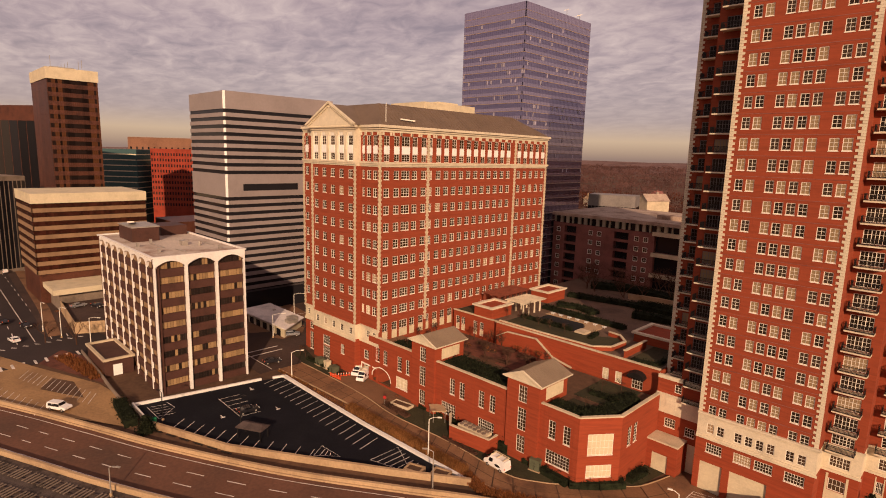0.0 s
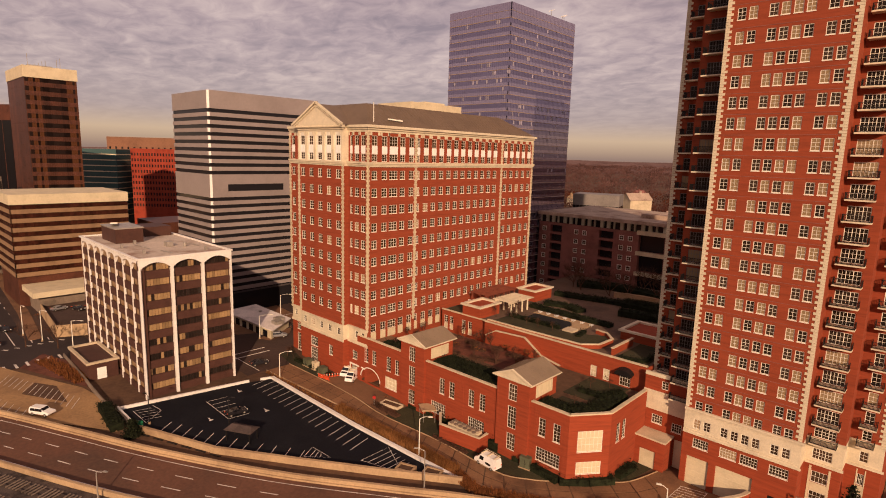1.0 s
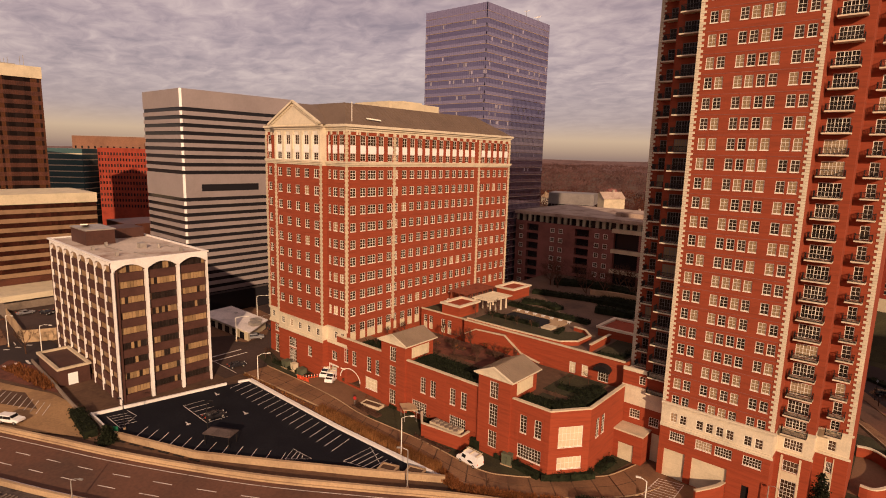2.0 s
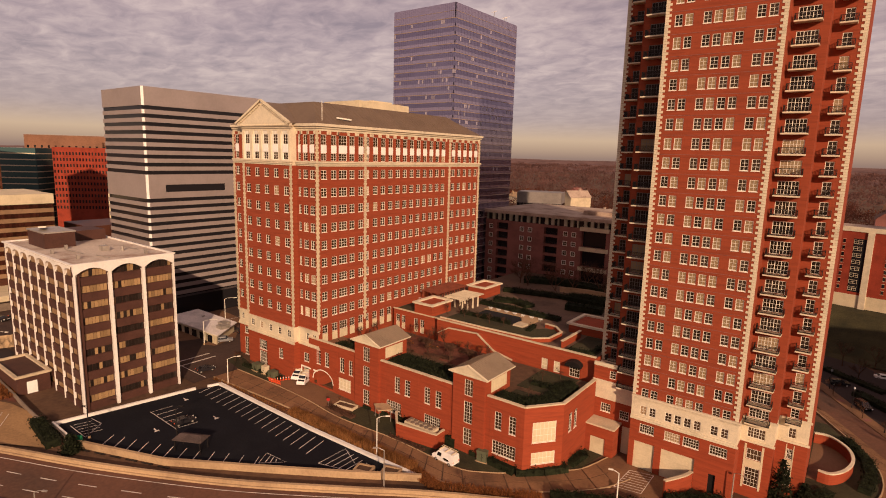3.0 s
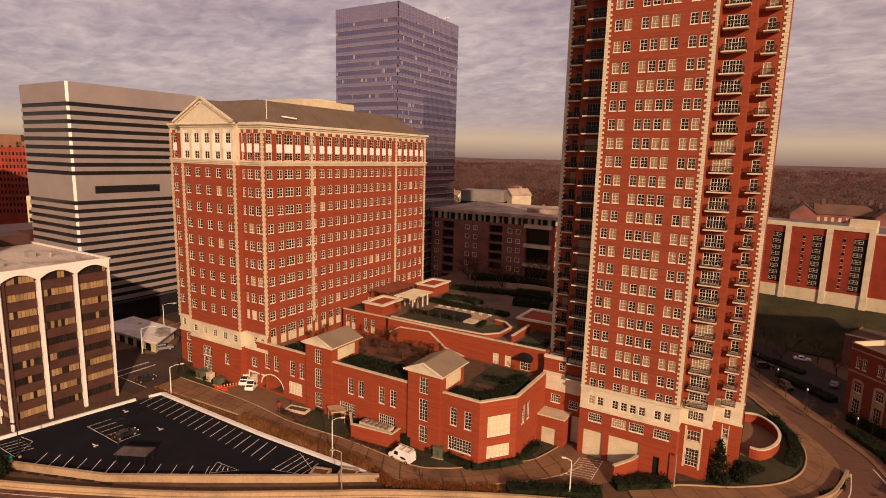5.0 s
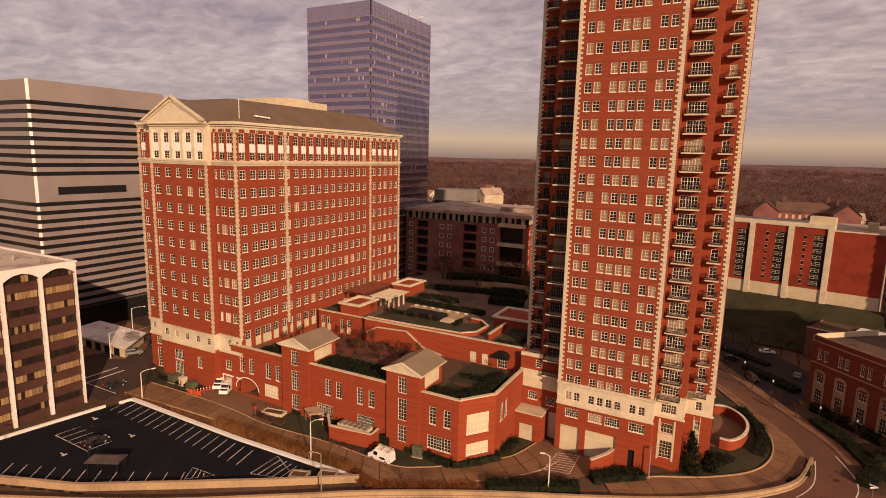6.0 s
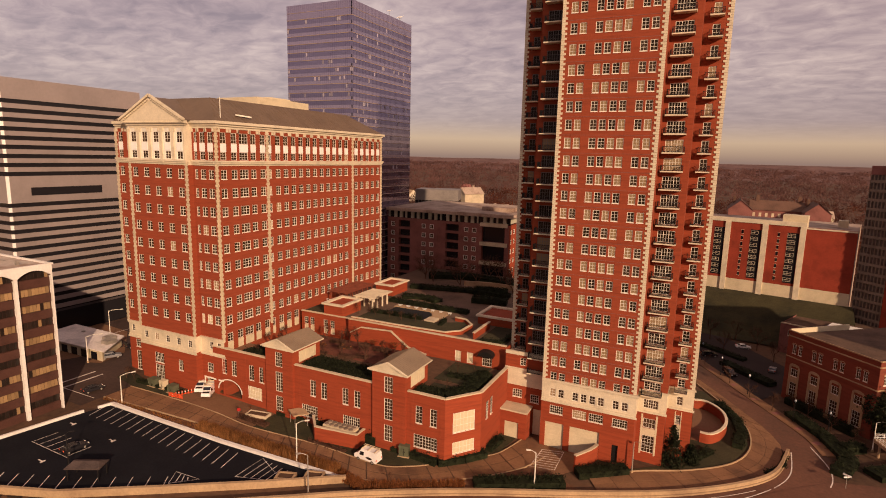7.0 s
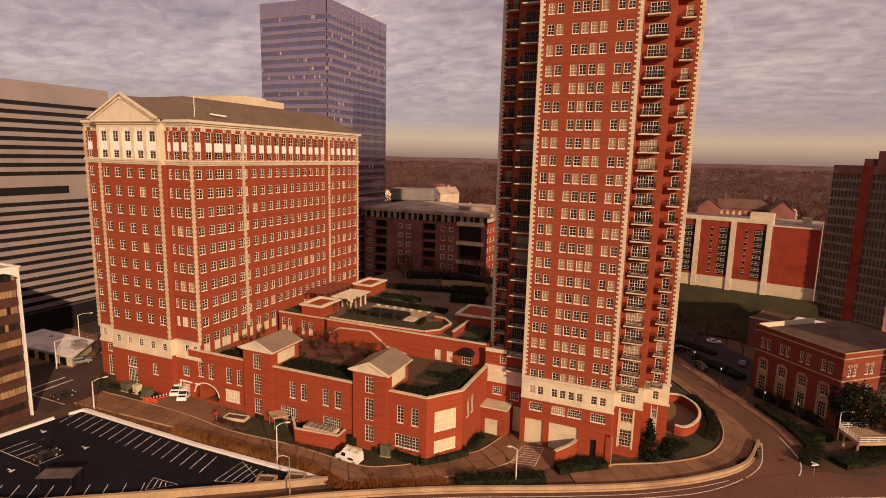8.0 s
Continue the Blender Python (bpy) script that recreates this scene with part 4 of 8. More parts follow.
for face, bays, rib in ((f_rx, 3, 0.62), (f_ry, 8, 0.34)):
    body = Build()
    bw = face.w / bays
    for k in range(9):
        z = 3.4 + 3.45 * k
        spand = Build()
        face.slab(spand, 0.1, face.w - 0.1, z - 1.75, z + 0.1, -0.65, -0.35 if bays == 3 else -0.28)
        part("spandrel", spand, BROWN_SPANDREL, ribbed, "brown spandrel band")
        for i in range(bays):
            a, w = i * bw + rib / 2 + 0.15, bw - rib - 0.3
            band = Build()
            face.slab(band, a, a + w, z + 0.1, z + 1.7, -0.85, -0.7)
            part("window_band", band, BROWN_SPANDREL if bays == 3 else BLIND_GLASS, ribbed, "brown window band")
            if bays == 3:
                drawn = rr.random()
                for j in range(9):
                    ob = new("pane", RIB_PANES[1 if rr.random() < (0.9 if drawn < 0.55 else 0.15) else 0])
                    ob.parent = ribbed
                    ob.matrix_parent_inverse = ribbed.matrix_basis.inverted()
                    ob.matrix_basis = face.stand(a + w * (j + 0.5) / 9, -0.68, z + 0.16)
    face.slab(body, 0.05, face.w - 0.05, RZ0, RZ1 - 0.6, -1.2, -0.8)
    part("wall_core", body, BROWN_SPANDREL, ribbed)
    for i in range(bays + 1):
        a = i * bw
        r = Build()
        a0, a1 = max(0.0, a - rib / 2), min(face.w, a + rib / 2)
        if i == 0:
            a0 = 0.0
        face.slab(r, a0, a1, RZ0, RZ1 - 2.6, -0.55, 0.3 if bays == 3 else -0.12)
        part("rib", r, WHITE_RIB, ribbed, "white concrete rib")
    top, fo = Build(), 0.3 if bays == 3 else -0.12
    for i in range(bays):
        c, hw = (i + 0.5) * bw, (bw - rib) / 2
        n = 14
        for j in range(n):
            u0, u1 = -1 + 2 * j / n, -1 + 2 * (j + 1) / n
            h = [RZ1 - 2.3 + 1.3 * (1 - u * u) if bays == 3 else RZ1 - 2.6 + 1.5 * math.sqrt(max(0, 1 - abs(u) ** 2.6)) for u in (u0, u1)]
            p = [(c + u * hw, h_) for u, h_ in ((u0, h[0]), (u1, h[1]))]
            top.face((face.at(p[0][0], fo, p[0][1]), face.at(p[1][0], fo, p[1][1]), face.at(p[1][0], fo, RZ1 - 0.2), face.at(p[0][0], fo, RZ1 - 0.2)))
            top.face((face.at(p[0][0], fo, p[0][1]), face.at(p[1][0], fo, p[1][1]), face.at(p[1][0], -0.8, p[1][1]), face.at(p[0][0], -0.8, p[0][1])))
    for i in range(bays + 1):
        a0, a1 = max(0.0, i * bw - rib / 2), min(face.w, i * bw + rib / 2)
        face.slab(top, a0, a1, RZ1 - 2.6, RZ1 - 0.2, -0.4 if bays == 8 else 0.0, 0.3 if bays == 3 else -0.12)
    part("arched_fascia", top, WHITE_RIB, ribbed, "white arched fascia")
b = Build()
b.box(RX0 + 0.3, RY0 + 0.1, RZ1 - 0.5, RX1 - 0.1, RY1 - 0.1, RZ1 - 0.22)
part("roof", b, material("pale_stained_roof", (0.50, 0.41, 0.33), 0.95, 0.14, 0.11, 2.0, 0.2, tint=(0.27, 0.16, 0.11)), ribbed, "pale flat roof with rusty stains")
b = Build()
for q in ((RX0 - 0.2, RY0 - 0.35, RX1 + 0.35, RY0 + 0.25), (RX0 - 0.2, RY1 - 0.25, RX1 + 0.35, RY1 + 0.35), (RX1 - 0.25, RY0 + 0.25, RX1 + 0.35, RY1 - 0.25), (RX0 - 0.2, RY0 + 0.25, RX0 + 0.3, RY1 - 0.25)):
    b.box(q[0], q[1], RZ1 - 0.19, q[2], q[3], RZ1 + 0.12)
part("roof_edge", b, WHITE_RIB, ribbed, "white roof edge")
b = Build()
b.box(-166.0, 43.5, RZ1 - 0.2, -155.0, 50.0, RZ1 + 3.4)
b.box(-172.0, 53.0, RZ1 - 0.2, -163.0, 60.0, RZ1 + 2.4)
part("plant_room", b, BROWN_SPANDREL, ribbed, "brown rooftop plant room")
b = Build()
b.box(-166.2, 43.3, RZ1 + 3.4, -154.8, 50.2, RZ1 + 3.7)
b.box(-145.5, 51.5, RZ1 - 0.2, -143.5, 53.0, RZ1 + 1.0)
b.tube((-141.5, 55.0, RZ1 - 0.2), (-141.5, 55.0, RZ1 + 0.9), 0.35, 0.35, 10)
b.tube((-149.0, 54.0, RZ1 - 0.2), (-149.0, 54.0, RZ1 + 0.6), 0.3, 0.3, 10)
b.beam((-163, 46, RZ1 + 3.9), (-159, 44.5, RZ1 + 4.6), 1.6, 0.3)
for x, y, l in ((-150, 46, 8), (-146, 57, 6), (-138, 48, 5)):
    b.beam((x, y, RZ1 + 0.05), (x + l, y + 0.8, RZ1 + 0.05), 0.16, 0.16)
for x, y in ((-152.5, 47), (-137, 44), (-134, 57), (-147.5, 42.5)):
    b.box(x - 0.3, y - 0.3, RZ1 - 0.2, x + 0.3, y + 0.3, RZ1 + 0.7)
part("roof_vent", b, GREY_METAL, ribbed, "grey roof vents")
for face in (Face(RX1, RY1, -1, 0, RX1 - RX0), Face(RX0, RY1, 0, -1, RY1 - RY0)):
    part("rear_wall", face.wall(RZ0, RZ1 - 0.5, []), BROWN_SPANDREL, ribbed)

# ---- the aluminium-striped block ----
striped = thing("striped_office", (-196, 100, 2.5), "silver office block with dark ribbon windows", "building")
SX0, SX1, SY0, SY1, SZ = -210.0, -181.7, 80.2, 122.0, 76.7
fa, fb2 = Face(SX1, SY0 + 0.6, 0, 1, SY1 - SY0 - 0.6), Face(SX0, SY0, 1, 0, SX1 - SX0 - 0.6)
fcorner = Face(SX1 - 0.6, SY0, 1, 1, 0.85)
alu, gl, edge = Build(), Build(), Build()
solid = [(SZ - 5.7, SZ)]
for k in range(8):
    solid.append((SZ - 5.7 - 2.5 * (k + 1), SZ - 6.9 - 2.5 * k))
solid.append((42.2, SZ - 6.9 - 20.0))
for k in range(14):
    solid.append((39.7 - 2.5 * k, 41.0 - 2.5 * k))
for face, bb in ((fa, alu), (fb2, alu), (fcorner, edge)):
    for z0, z1 in solid:
        bb = Build()
        face.slab(bb, 0, face.w, z0, z1, -0.35, 0.0)
        part("corner_strip" if face is fcorner else "cladding", bb, ALU_BRIGHT if face is fcorner else ALU, striped, "bright polished corner" if face is fcorner else "silver metal cladding band")
    tops = sorted(solid)
    for (a0, a1), (b0, b1) in zip(tops[:-1], tops[1:]):
        gl = Build()
        face.slab(gl, 0.03, face.w - 0.03, a1, b0, -0.6, -0.3)
        part("window_band", gl, BLACK_GLASS, striped, "dark ribbon window")
gl = Build()
fa.slab(gl, 5.3, 26.0, 44.2, 46.5, 0.0, 0.04)
part("dark_slot", gl, BLACK_GLASS, striped, "long dark slot window")
b = Build()
b.box(SX0 + 0.7, SY0 + 2.0, 0, SX1 - 0.7, SY1 - 0.7, SZ - 0.3)
part("core", b, CONCRETE_DARK, striped)
b = Build()
b.box(SX0 + 1, SY0 + 3, 0.5, SX1 + 3, SY1 + 2, 9.5)
part("podium", b, BLACK_GLASS, striped, "dark glazed podium")

# ---- the glass tower ----
glass_tower = thing("glass_tower", (-134, 177, 2), "tall violet glass office tower with pale floor bands", "building")
GX0, GX1, GY0, GY1, GZ = -148.2, -120.2, 157.0, 197.8, 109.4
fgx, fgy = Face(GX1, GY0, 0, 1, GY1 - GY0), Face(GX0, GY0, 1, 0, GX1 - GX0)
rg = random.Random(3)
PANE_PALE = Build()
PANE_PALE.box(-0.36, -0.03, 0.12, 0.36, 0.02, 1.32)
PANE_PALE = PANE_PALE.mesh("pale_pane", [SKY_LIT])
FLOOR_G = 2.78
for face in (fgx, fgy):
    n = round(face.w / 0.9)
    for k in range(35):
        z = 7.0 + FLOOR_G * k
        for name, z0, z1, out, mat, lab in (("floor_line", 0.0, 0.2, 0.07, SKY_SPANDREL, "warm grey floor line"), ("spandrel_glass", 0.2, 1.25, 0.0, SKY_PANEL, "pale violet spandrel glass"), ("glazing", 1.25, FLOOR_G, -0.02, SKY_GLASS, "violet mirror glass band")):
            g = Build()
            face.slab(g, 0, face.w, z + z0, z + z1, -0.3, out)
            part(name, g, mat, glass_tower, lab)
        many = rg.uniform(0.0, 0.16) if z > 50 else 0.0
        for i in range(n):
            if rg.random() < many:
                ob = new("pale_pane", PANE_PALE)
                ob.parent = glass_tower
                ob.matrix_parent_inverse = glass_tower.matrix_basis.inverted()
                ob.matrix_basis = face.stand(face.w * (i + 0.5) / n, 0.0, z + 1.3)
    zt = 7.0 + FLOOR_G * 35
    for z0, z1, mat in ((zt, zt + 0.25, SKY_SPANDREL), (zt + 0.25, zt + 2.4, SKY_PANEL), (zt + 2.4, zt + 2.55, SKY_SPANDREL), (zt + 2.55, GZ, SKY_PANEL)):
        g = Build()
        face.slab(g, 0, face.w, z0, z1, -0.3, 0.05 if mat is SKY_SPANDREL else 0.0)
        part("crown_glass", g, mat, glass_tower)
    mu = Build()
    for i in range(n + 1):
        face.slab(mu, max(0, face.w * i / n - 0.025), min(face.w, face.w * i / n + 0.025), 7.0, GZ, 0.0, 0.05)
    tagged(part("mullion", mu, SKY_GLASS, glass_tower), kind="stuff")
b = Build()
b.box(GX1 - 0.3, GY0 + 0.02, 7.0, GX1 - 0.02, GY0 + 0.3, GZ)
part("corner_mullion", b, SKY_PANEL, glass_tower)
b = Build()
b.box(GX0 + 0.4, GY0 + 0.4, 0, GX1 - 0.4, GY1 - 0.4, GZ - 0.5)
part("core", b, CONCRETE_DARK, glass_tower)
b = Build()
for x, y, h in ((-121.5, 183, 2.6), (-121.2, 190, 1.6), (-121.2, 191.2, 2.2)):
    b.beam((x, y, GZ - 0.5), (x, y, GZ + h), 0.12)
    b.beam((x - 0.9, y - 0.6, GZ + h * 0.8), (x + 0.9, y + 0.6, GZ + h), 0.1)
part("roof_davit", b, GREY_METAL, glass_tower, "roof davits")

# ---- the brown tower and the beige block ----
brown = thing("brown_tower", (-305, 62, 2.5), "dark bronze office tower with a cream cap", "building")
fbx, fby = Face(-288.6, 52.3, 0, 1, 18.8), Face(-322, 52.3, 1, 0, 33.4)
for face in (fbx, fby):
    n = round(face.w / (0.8 if face is fbx else 2.0))
    for k in range(22):
        g, s = Build(), Build()
        z = 4 + 3.7 * k
        for i in range(n):
            a0, a1 = face.w * i / n, face.w * (i + 1) / n
            face.slab(s, a0 + 0.02, a1 - 0.02, z, z + (1.8 if face is fbx else 3.66), -0.3, 0.0)
            if face is fbx:
                face.slab(g, a0 + 0.02, a1 - 0.02, z + 1.8, z + 3.7, -0.3, -0.06)
        part("cladding", s, BRONZE, brown, "bronze cladding panels")
        if face is fbx:
            part("window_band", g, BRONZE_GLASS, brown, "bronze glass window band")
b = Build()
b.box(-321.6, 52.7, 0, -289.0, 70.8, 85.4)
part("core", b, BRONZE, brown)
b = Build()
b.box(-322.3, 52.0, 85.2, -288.3, 71.4, 89.9)
part("cap", b, CREAM, brown, "cream parapet cap")
b = Build()
for i in range(9):
    x, y = -319 + 3.4 * i, 55 + (i * 37 % 13)
    b.beam((x, y, 89.9), (x, y, 91.5 + (i * 29 % 5) * 1.1), 0.16)
b.box(-316, 57, 89.9, -304, 66, 92.0)
part("antenna", b, GREY_METAL, brown, "roof antennas")

MAROON = material("maroon_glass", (0.040, 0.012, 0.007), 0.25, 0.2, 0.4, 2.0, 0.0, island=0.3, spec=0.3)
beige = thing("beige_office", (-245, 54, 2.5), "beige office block with brown window bands and a cream cap", "building")
fex, fey = Face(-232, 34.6, 0, 1, 36.0), Face(-262, 34.6, 1, 0, 30.0)
for face in (fex, fey):
    n = round(face.w / 0.9)
    tan = material("beige_brick", (0.25, 0.15, 0.08), 0.85, 0.1, 0.3, 3.0, 0.1) if face is fex else bpy.data.materials["beige_brick"]
    for k in range(8):
        s, g = Build(), Build()
        z = 13.0 + 3.1 * k
        face.slab(s, 0, face.w, z, z + 1.45, -0.3, 0.0)
        for i in range(n):
            face.slab(g, face.w * i / n + 0.03, face.w * (i + 1) / n - 0.03, z + 1.45, z + 3.1, -0.4, -0.15)
        part("wall_band", s, tan, beige, "tan spandrel band")
        part("window_band", g, MAROON, beige, "brown window band")
b = Build()
b.box(-262.2, 34.4, 37.8, -231.8, 70.8, 41.2)
part("cap", b, CREAM, beige, "cream parapet cap")
b = Build()
b.box(-261.5, 35.2, 2, -232.6, 70, 38)
part("core", b, BRONZE, beige)
b = Build()
b.box(-236, 36, 8.6, -216, 66, 10.4)
b.box(-234, 38, 2, -218, 64, 8.6, 1)
part("podium", b, [CREAM, CONCRETE_DARK], beige, "cream-edged podium")


def plain_block(name, label, x, y, turn, w, d, z1, bands, wall, pane, z0=2.0, sw=2.4, gap=0.5):
    """A far building with rows of separate windows on its two near sides."""
    ob = thing(name, (x, y, z0), label, "building", "", 0.0)
    r = radians(turn)
    u, v = (math.cos(r), math.sin(r)), (-math.sin(r), math.cos(r))
    corner = [(x, y), (x + u[0] * w, y + u[1] * w), (x + u[0] * w + v[0] * d, y + u[1] * w + v[1] * d), (x + v[0] * d, y + v[1] * d)]
    body, wins = Build(), Build()
    body.prism(corner, z0 - 4, z1)
    part("wall", body, wall, ob)
    for face in (Face(*corner[0], *u, w), Face(*corner[1], *v, d), Face(*corner[3], -v[0], -v[1], d)):
        for zb_, h in bands:
            n = max(1, int(face.w / sw))
            for i in range(n):
                face.slab(wins, face.w * (i + gap / 2) / n, face.w * (i + 1 - gap / 2) / n, zb_, zb_ + h, 0.0, 0.05)
    part("window_row", wins, pane, ob, "rows of windows")
    return ob

# ---- the shaded brick block behind the terrace ----
court = thing("courtyard_block", (-90, 190, 2), "red brick apartment block with flat roof and recessed balconies, shade put into its front's colour", "building")
f_c = Face(-119.6, 180, 1, 0, 50.2)
CU = 119.6
holes = []
for zc in [30.9 - 3.45 * k for k in range(8)]:
    for x in (-117.2, -103.6, -100.2, -86.0, -82.8):
        holes.append(put_window(court, f_c, x + CU, zc, 1.75, 1.75, 2, 2, frame=0.2, sill=False))
RECESS = [(round(x0 + CU, 4), round(x1 + CU, 4)) for x0, x1 in ((-114.6, -109.6), (-94.4, -89.0))]
for k in range(8):
    z = 30.8 - 3.45 * k
    for a0, a1 in RECESS:
        holes.append((a0, round(z, 4), a1, round(z + 2.6, 4)))
    if k % 2 == 0:
        holes.append((39.8, round(z - 2.9, 4), 48.6, round(z + 2.6, 4)))
# front wall in the darker brick: the tower's shade as colour
part("brick_wall", f_c.wall(0, 34.4, holes, 1.6), BRICK_DARK, court)
b = Build()
f_c.slab(b, 0, f_c.w, 0, 34.4, -1.8, -1.6)
part("recess_back", b, BLACK_GLASS, court, "dark glazing inside the recesses")
b = Build()
for k in range(4):
    z = 33.6 - 7.0 * k
    f_c.slab(b, 39.4, 49.6, z, z + 1.3, -0.5, 1.0)
part("balcony_front", b, STONE, court, "pale balcony fronts")
b = Build()
for k in range(8):
    z = 30.8 - 3.45 * k
    for a0, a1 in RECESS:
        for j in range(3):
            f_c.slab(b, a0, a1, z + 0.35 + 0.35 * j, z + 0.4 + 0.35 * j, -0.2, -0.12)
part("rail", b, DARK_METAL, court, "dark balcony rails")
f_ce = Face(-69.4, 180, 0, 1, 40)
holes = [put_window(court, f_ce, 2.2 + 3.4 * i, 30.9 - 3.5 * k, 1.7, 1.7, 2, 2, frame=0.2, sill=False) for k in range(8) for i in range(11)]
# sunlit end of the same block, so its brick is coloured brighter
part("brick_wall", f_ce.wall(0, 34.4, holes), BRICK_LOW, court)
b = Build()
f_c.slab(b, 0, f_c.w, 34.4, 37.0, -1.4, -1.2, 0)
for i in range(20):
    f_c.slab(b, 2.5 * i + 0.1, 2.5 * i + (1.3 if i % 3 else 0.6), 34.4, 37.0, -1.2, -0.5, 1)
f_ce.slab(b, 1.2, 40, 34.4, 37.0, -1.4, -1.2, 1)
part("top_storey", b, [BLACK_GLASS, material("pale_mullion", (0.46, 0.42, 0.30), 0.7, 0.08, 0.3, 3.0, 0.05)], court, "glazed top storey set back under the roof")
b = Build()
b.box(-119.8, 179.0, 37.0, -68.2, 221, 38.2)
b.box(-84, 190, 38.0, -72, 198, 39.6)
part("roof", b, ROOF_FLAT, court, "pale flat roof with low plant")
tagged(plain_block("grey_roof_house", "grey clad building beyond the brick block", -136, 232, 18, 21, 14, 42.2, [(34, 3)], material("grey_cladding", (0.22, 0.19, 0.17), 0.6, 0.1, 0.3, 2.0, 0.1), BLACK_GLASS, 2, 1.6, 0.1))

# ---- buildings on the far side of the loop road ----
red = thing("red_hospital_block", (20, 222, -2), "red brick block with pale pilasters and stair windows", "building")
f_r = Face(-32, 233.5, 70.8, -15.5, 72.5)
ZR0, ZR1 = -3, 38.2
walls, white, wins, small, base = Build(), Build(), Build(), Build(), Build()
holes = []
part("brick_wall", f_r.wall(15.5, ZR1 - 1.4, []), RED_BRICK, red)
part("base_wall", f_r.wall(ZR0, 15.5, []), CREAM, red, "pale rendered base")
for a in (21.6, 33.4, 45.6, 57.2):
    f_r.slab(white, a - 0.9, a + 0.9, ZR0, ZR1 - 1.4, 0.0, 0.5)
    for k in range(8):
        z = 33.4 - 2.25 * k
        wins = Build()
        f_r.slab(wins, a - 4.6, a - 1.1, z - 1.2, z + 1.05, 0.0, 0.06)
        part("stair_window", wins, BLACK_GLASS, red, "dark stair window")
        for j in (0, 1, 2):
            f_r.slab(white, a - 4.5 + j * 1.15, a - 4.42 + j * 1.15, z - 0.6, z + 0.6, 0.06, 0.12)
        for dz in (-0.6, 0.0, 0.6):
            f_r.slab(white, a - 4.5, a - 2.1, z + dz - 0.04, z + dz + 0.04, 0.06, 0.12)
        f_r.slab(small, a - 7.6, a - 6.9, z - 0.6, z + 0.6, 0.0, 0.06)
        f_r.slab(white, a - 7.7, a - 6.8, z - 0.7, z - 0.6, 0.0, 0.12)
        f_r.slab(white, a - 7.7, a - 6.8, z + 0.6, z + 0.7, 0.0, 0.12)
f_r.slab(white, 0, 58, ZR1 - 1.4, ZR1 + 0.1, -0.5, 0.3)
f_r.slab(white, 58, f_r.w, ZR1 - 2.0, ZR1 - 1.5, -0.5, 0.2)
part("pilaster", white, STONE_PALE, red, "pale pilasters and cornice")
part("small_window", small, BLACK_GLASS, red, "small paired windows")
b = Build()
b.prism([f_r.at(0, -0.4, 0)[:2], f_r.at(72.4, -0.4, 0)[:2], f_r.at(72.4, -34, 0)[:2], f_r.at(0, -34, 0)[:2]], ZR0, ZR1 - 1.8)
part("roof", b, ROOF_FLAT, red, "flat roof")
b = Build()
f_r.slab(b, 50.5, 58.0, ZR1 - 1.8, ZR1 + 2.4, -5.5, -0.6)
f_r.slab(b, 66, 69, ZR1 - 1.8, ZR1 + 0.6, -18, -15)
part("plant_room", b, CREAM, red, "cream rooftop plant room")

HALL_BRICK = material("hall_brick", (0.20, 0.046, 0.024), 0.9, 0.1, 0.4, 2.5, 0.2, stretch=(0.4, 0.4, 4))
hall = thing("brick_hall", (25, 150, -2), "red brick hall with arched windows and a flat roof", "building")
f_h1, f_h2 = Face(15.6, 158.2, 15.6, -17.6, 23.5), Face(31.2, 140.6, 0.75, 0.66, 30.0)
for face in (f_h1, f_h2):
    holes = []
    for i in range(4 if face is f_h1 else 5):
        c = 2.9 + 5.6 * i
        for d in (-0.8, 0.9):
            if c + d + 0.6 < face.w:
                holes.append(put_window(hall, face, c + d, 10.2, 1.05, 2.3, 2, 3))
        if c + 1.4 < face.w:
            holes.append(put_window(hall, face, c, -0.9, 2.0, 3.6, 3, 4))
            holes.append(put_window(hall, face, c, 4.3, 2.0, 2.0, 3, 2))
    part("brick_wall", face.wall(-5, 16.0, holes), HALL_BRICK, hall)
    b = Build()
    for z in (9.0, 14.4, 15.8):
        face.slab(b, 0, face.w, z, z + 0.28, 0.0, 0.15)
    for i in range(4 if face is f_h1 else 5):
        c = 2.9 + 5.6 * i
        if c + 1.4 < face.w:
            for a0, a1, z0, z1 in ((c - 1.5, c - 1.0, -1.2, 6.9), (c + 1.0, c + 1.5, -1.2, 6.9), (c - 1.0, c + 1.0, 2.75, 4.25)):
                face.slab(b, a0, a1, z0, z1, 0.0, 0.12)
            arch = [(c + 1.5 * math.cos(math.pi * j / 8), 6.9 + 0.8 * math.sin(math.pi * j / 8)) for j in range(9)]
            b.face([face.at(p, 0.12, z) for p, z in arch])
        for d in (-0.8, 0.9):
            c = 2.9 + 5.6 * i + d
            for j in range(6):
                q0, q1 = math.pi * j / 6, math.pi * (j + 1) / 6
                b.face([face.at(c + r * math.cos(q), 0.06, 12.45 + 0.75 * r * math.sin(q)) for q, r in ((q0, 0.5), (q1, 0.5), (q1, 0.78), (q0, 0.78))])
    # stone coloured as darker concrete, which puts the hall's shade into it
    part("stone_course", b, CONCRETE, hall, "pale stone courses and arch heads")
b = Build()
b.prism([f_h1.at(0.3, -0.3, 0)[:2], f_h1.at(22.9, -0.3, 0)[:2], f_h2.at(29.8, -0.3, 0)[:2], (40, 178)], 14.6, 15.0)
part("roof", b, material("brown_roof", (0.105, 0.062, 0.040), 0.95, 0.2, 0.2, 2.0, 0.2), hall, "brown flat roof")
b = Build()
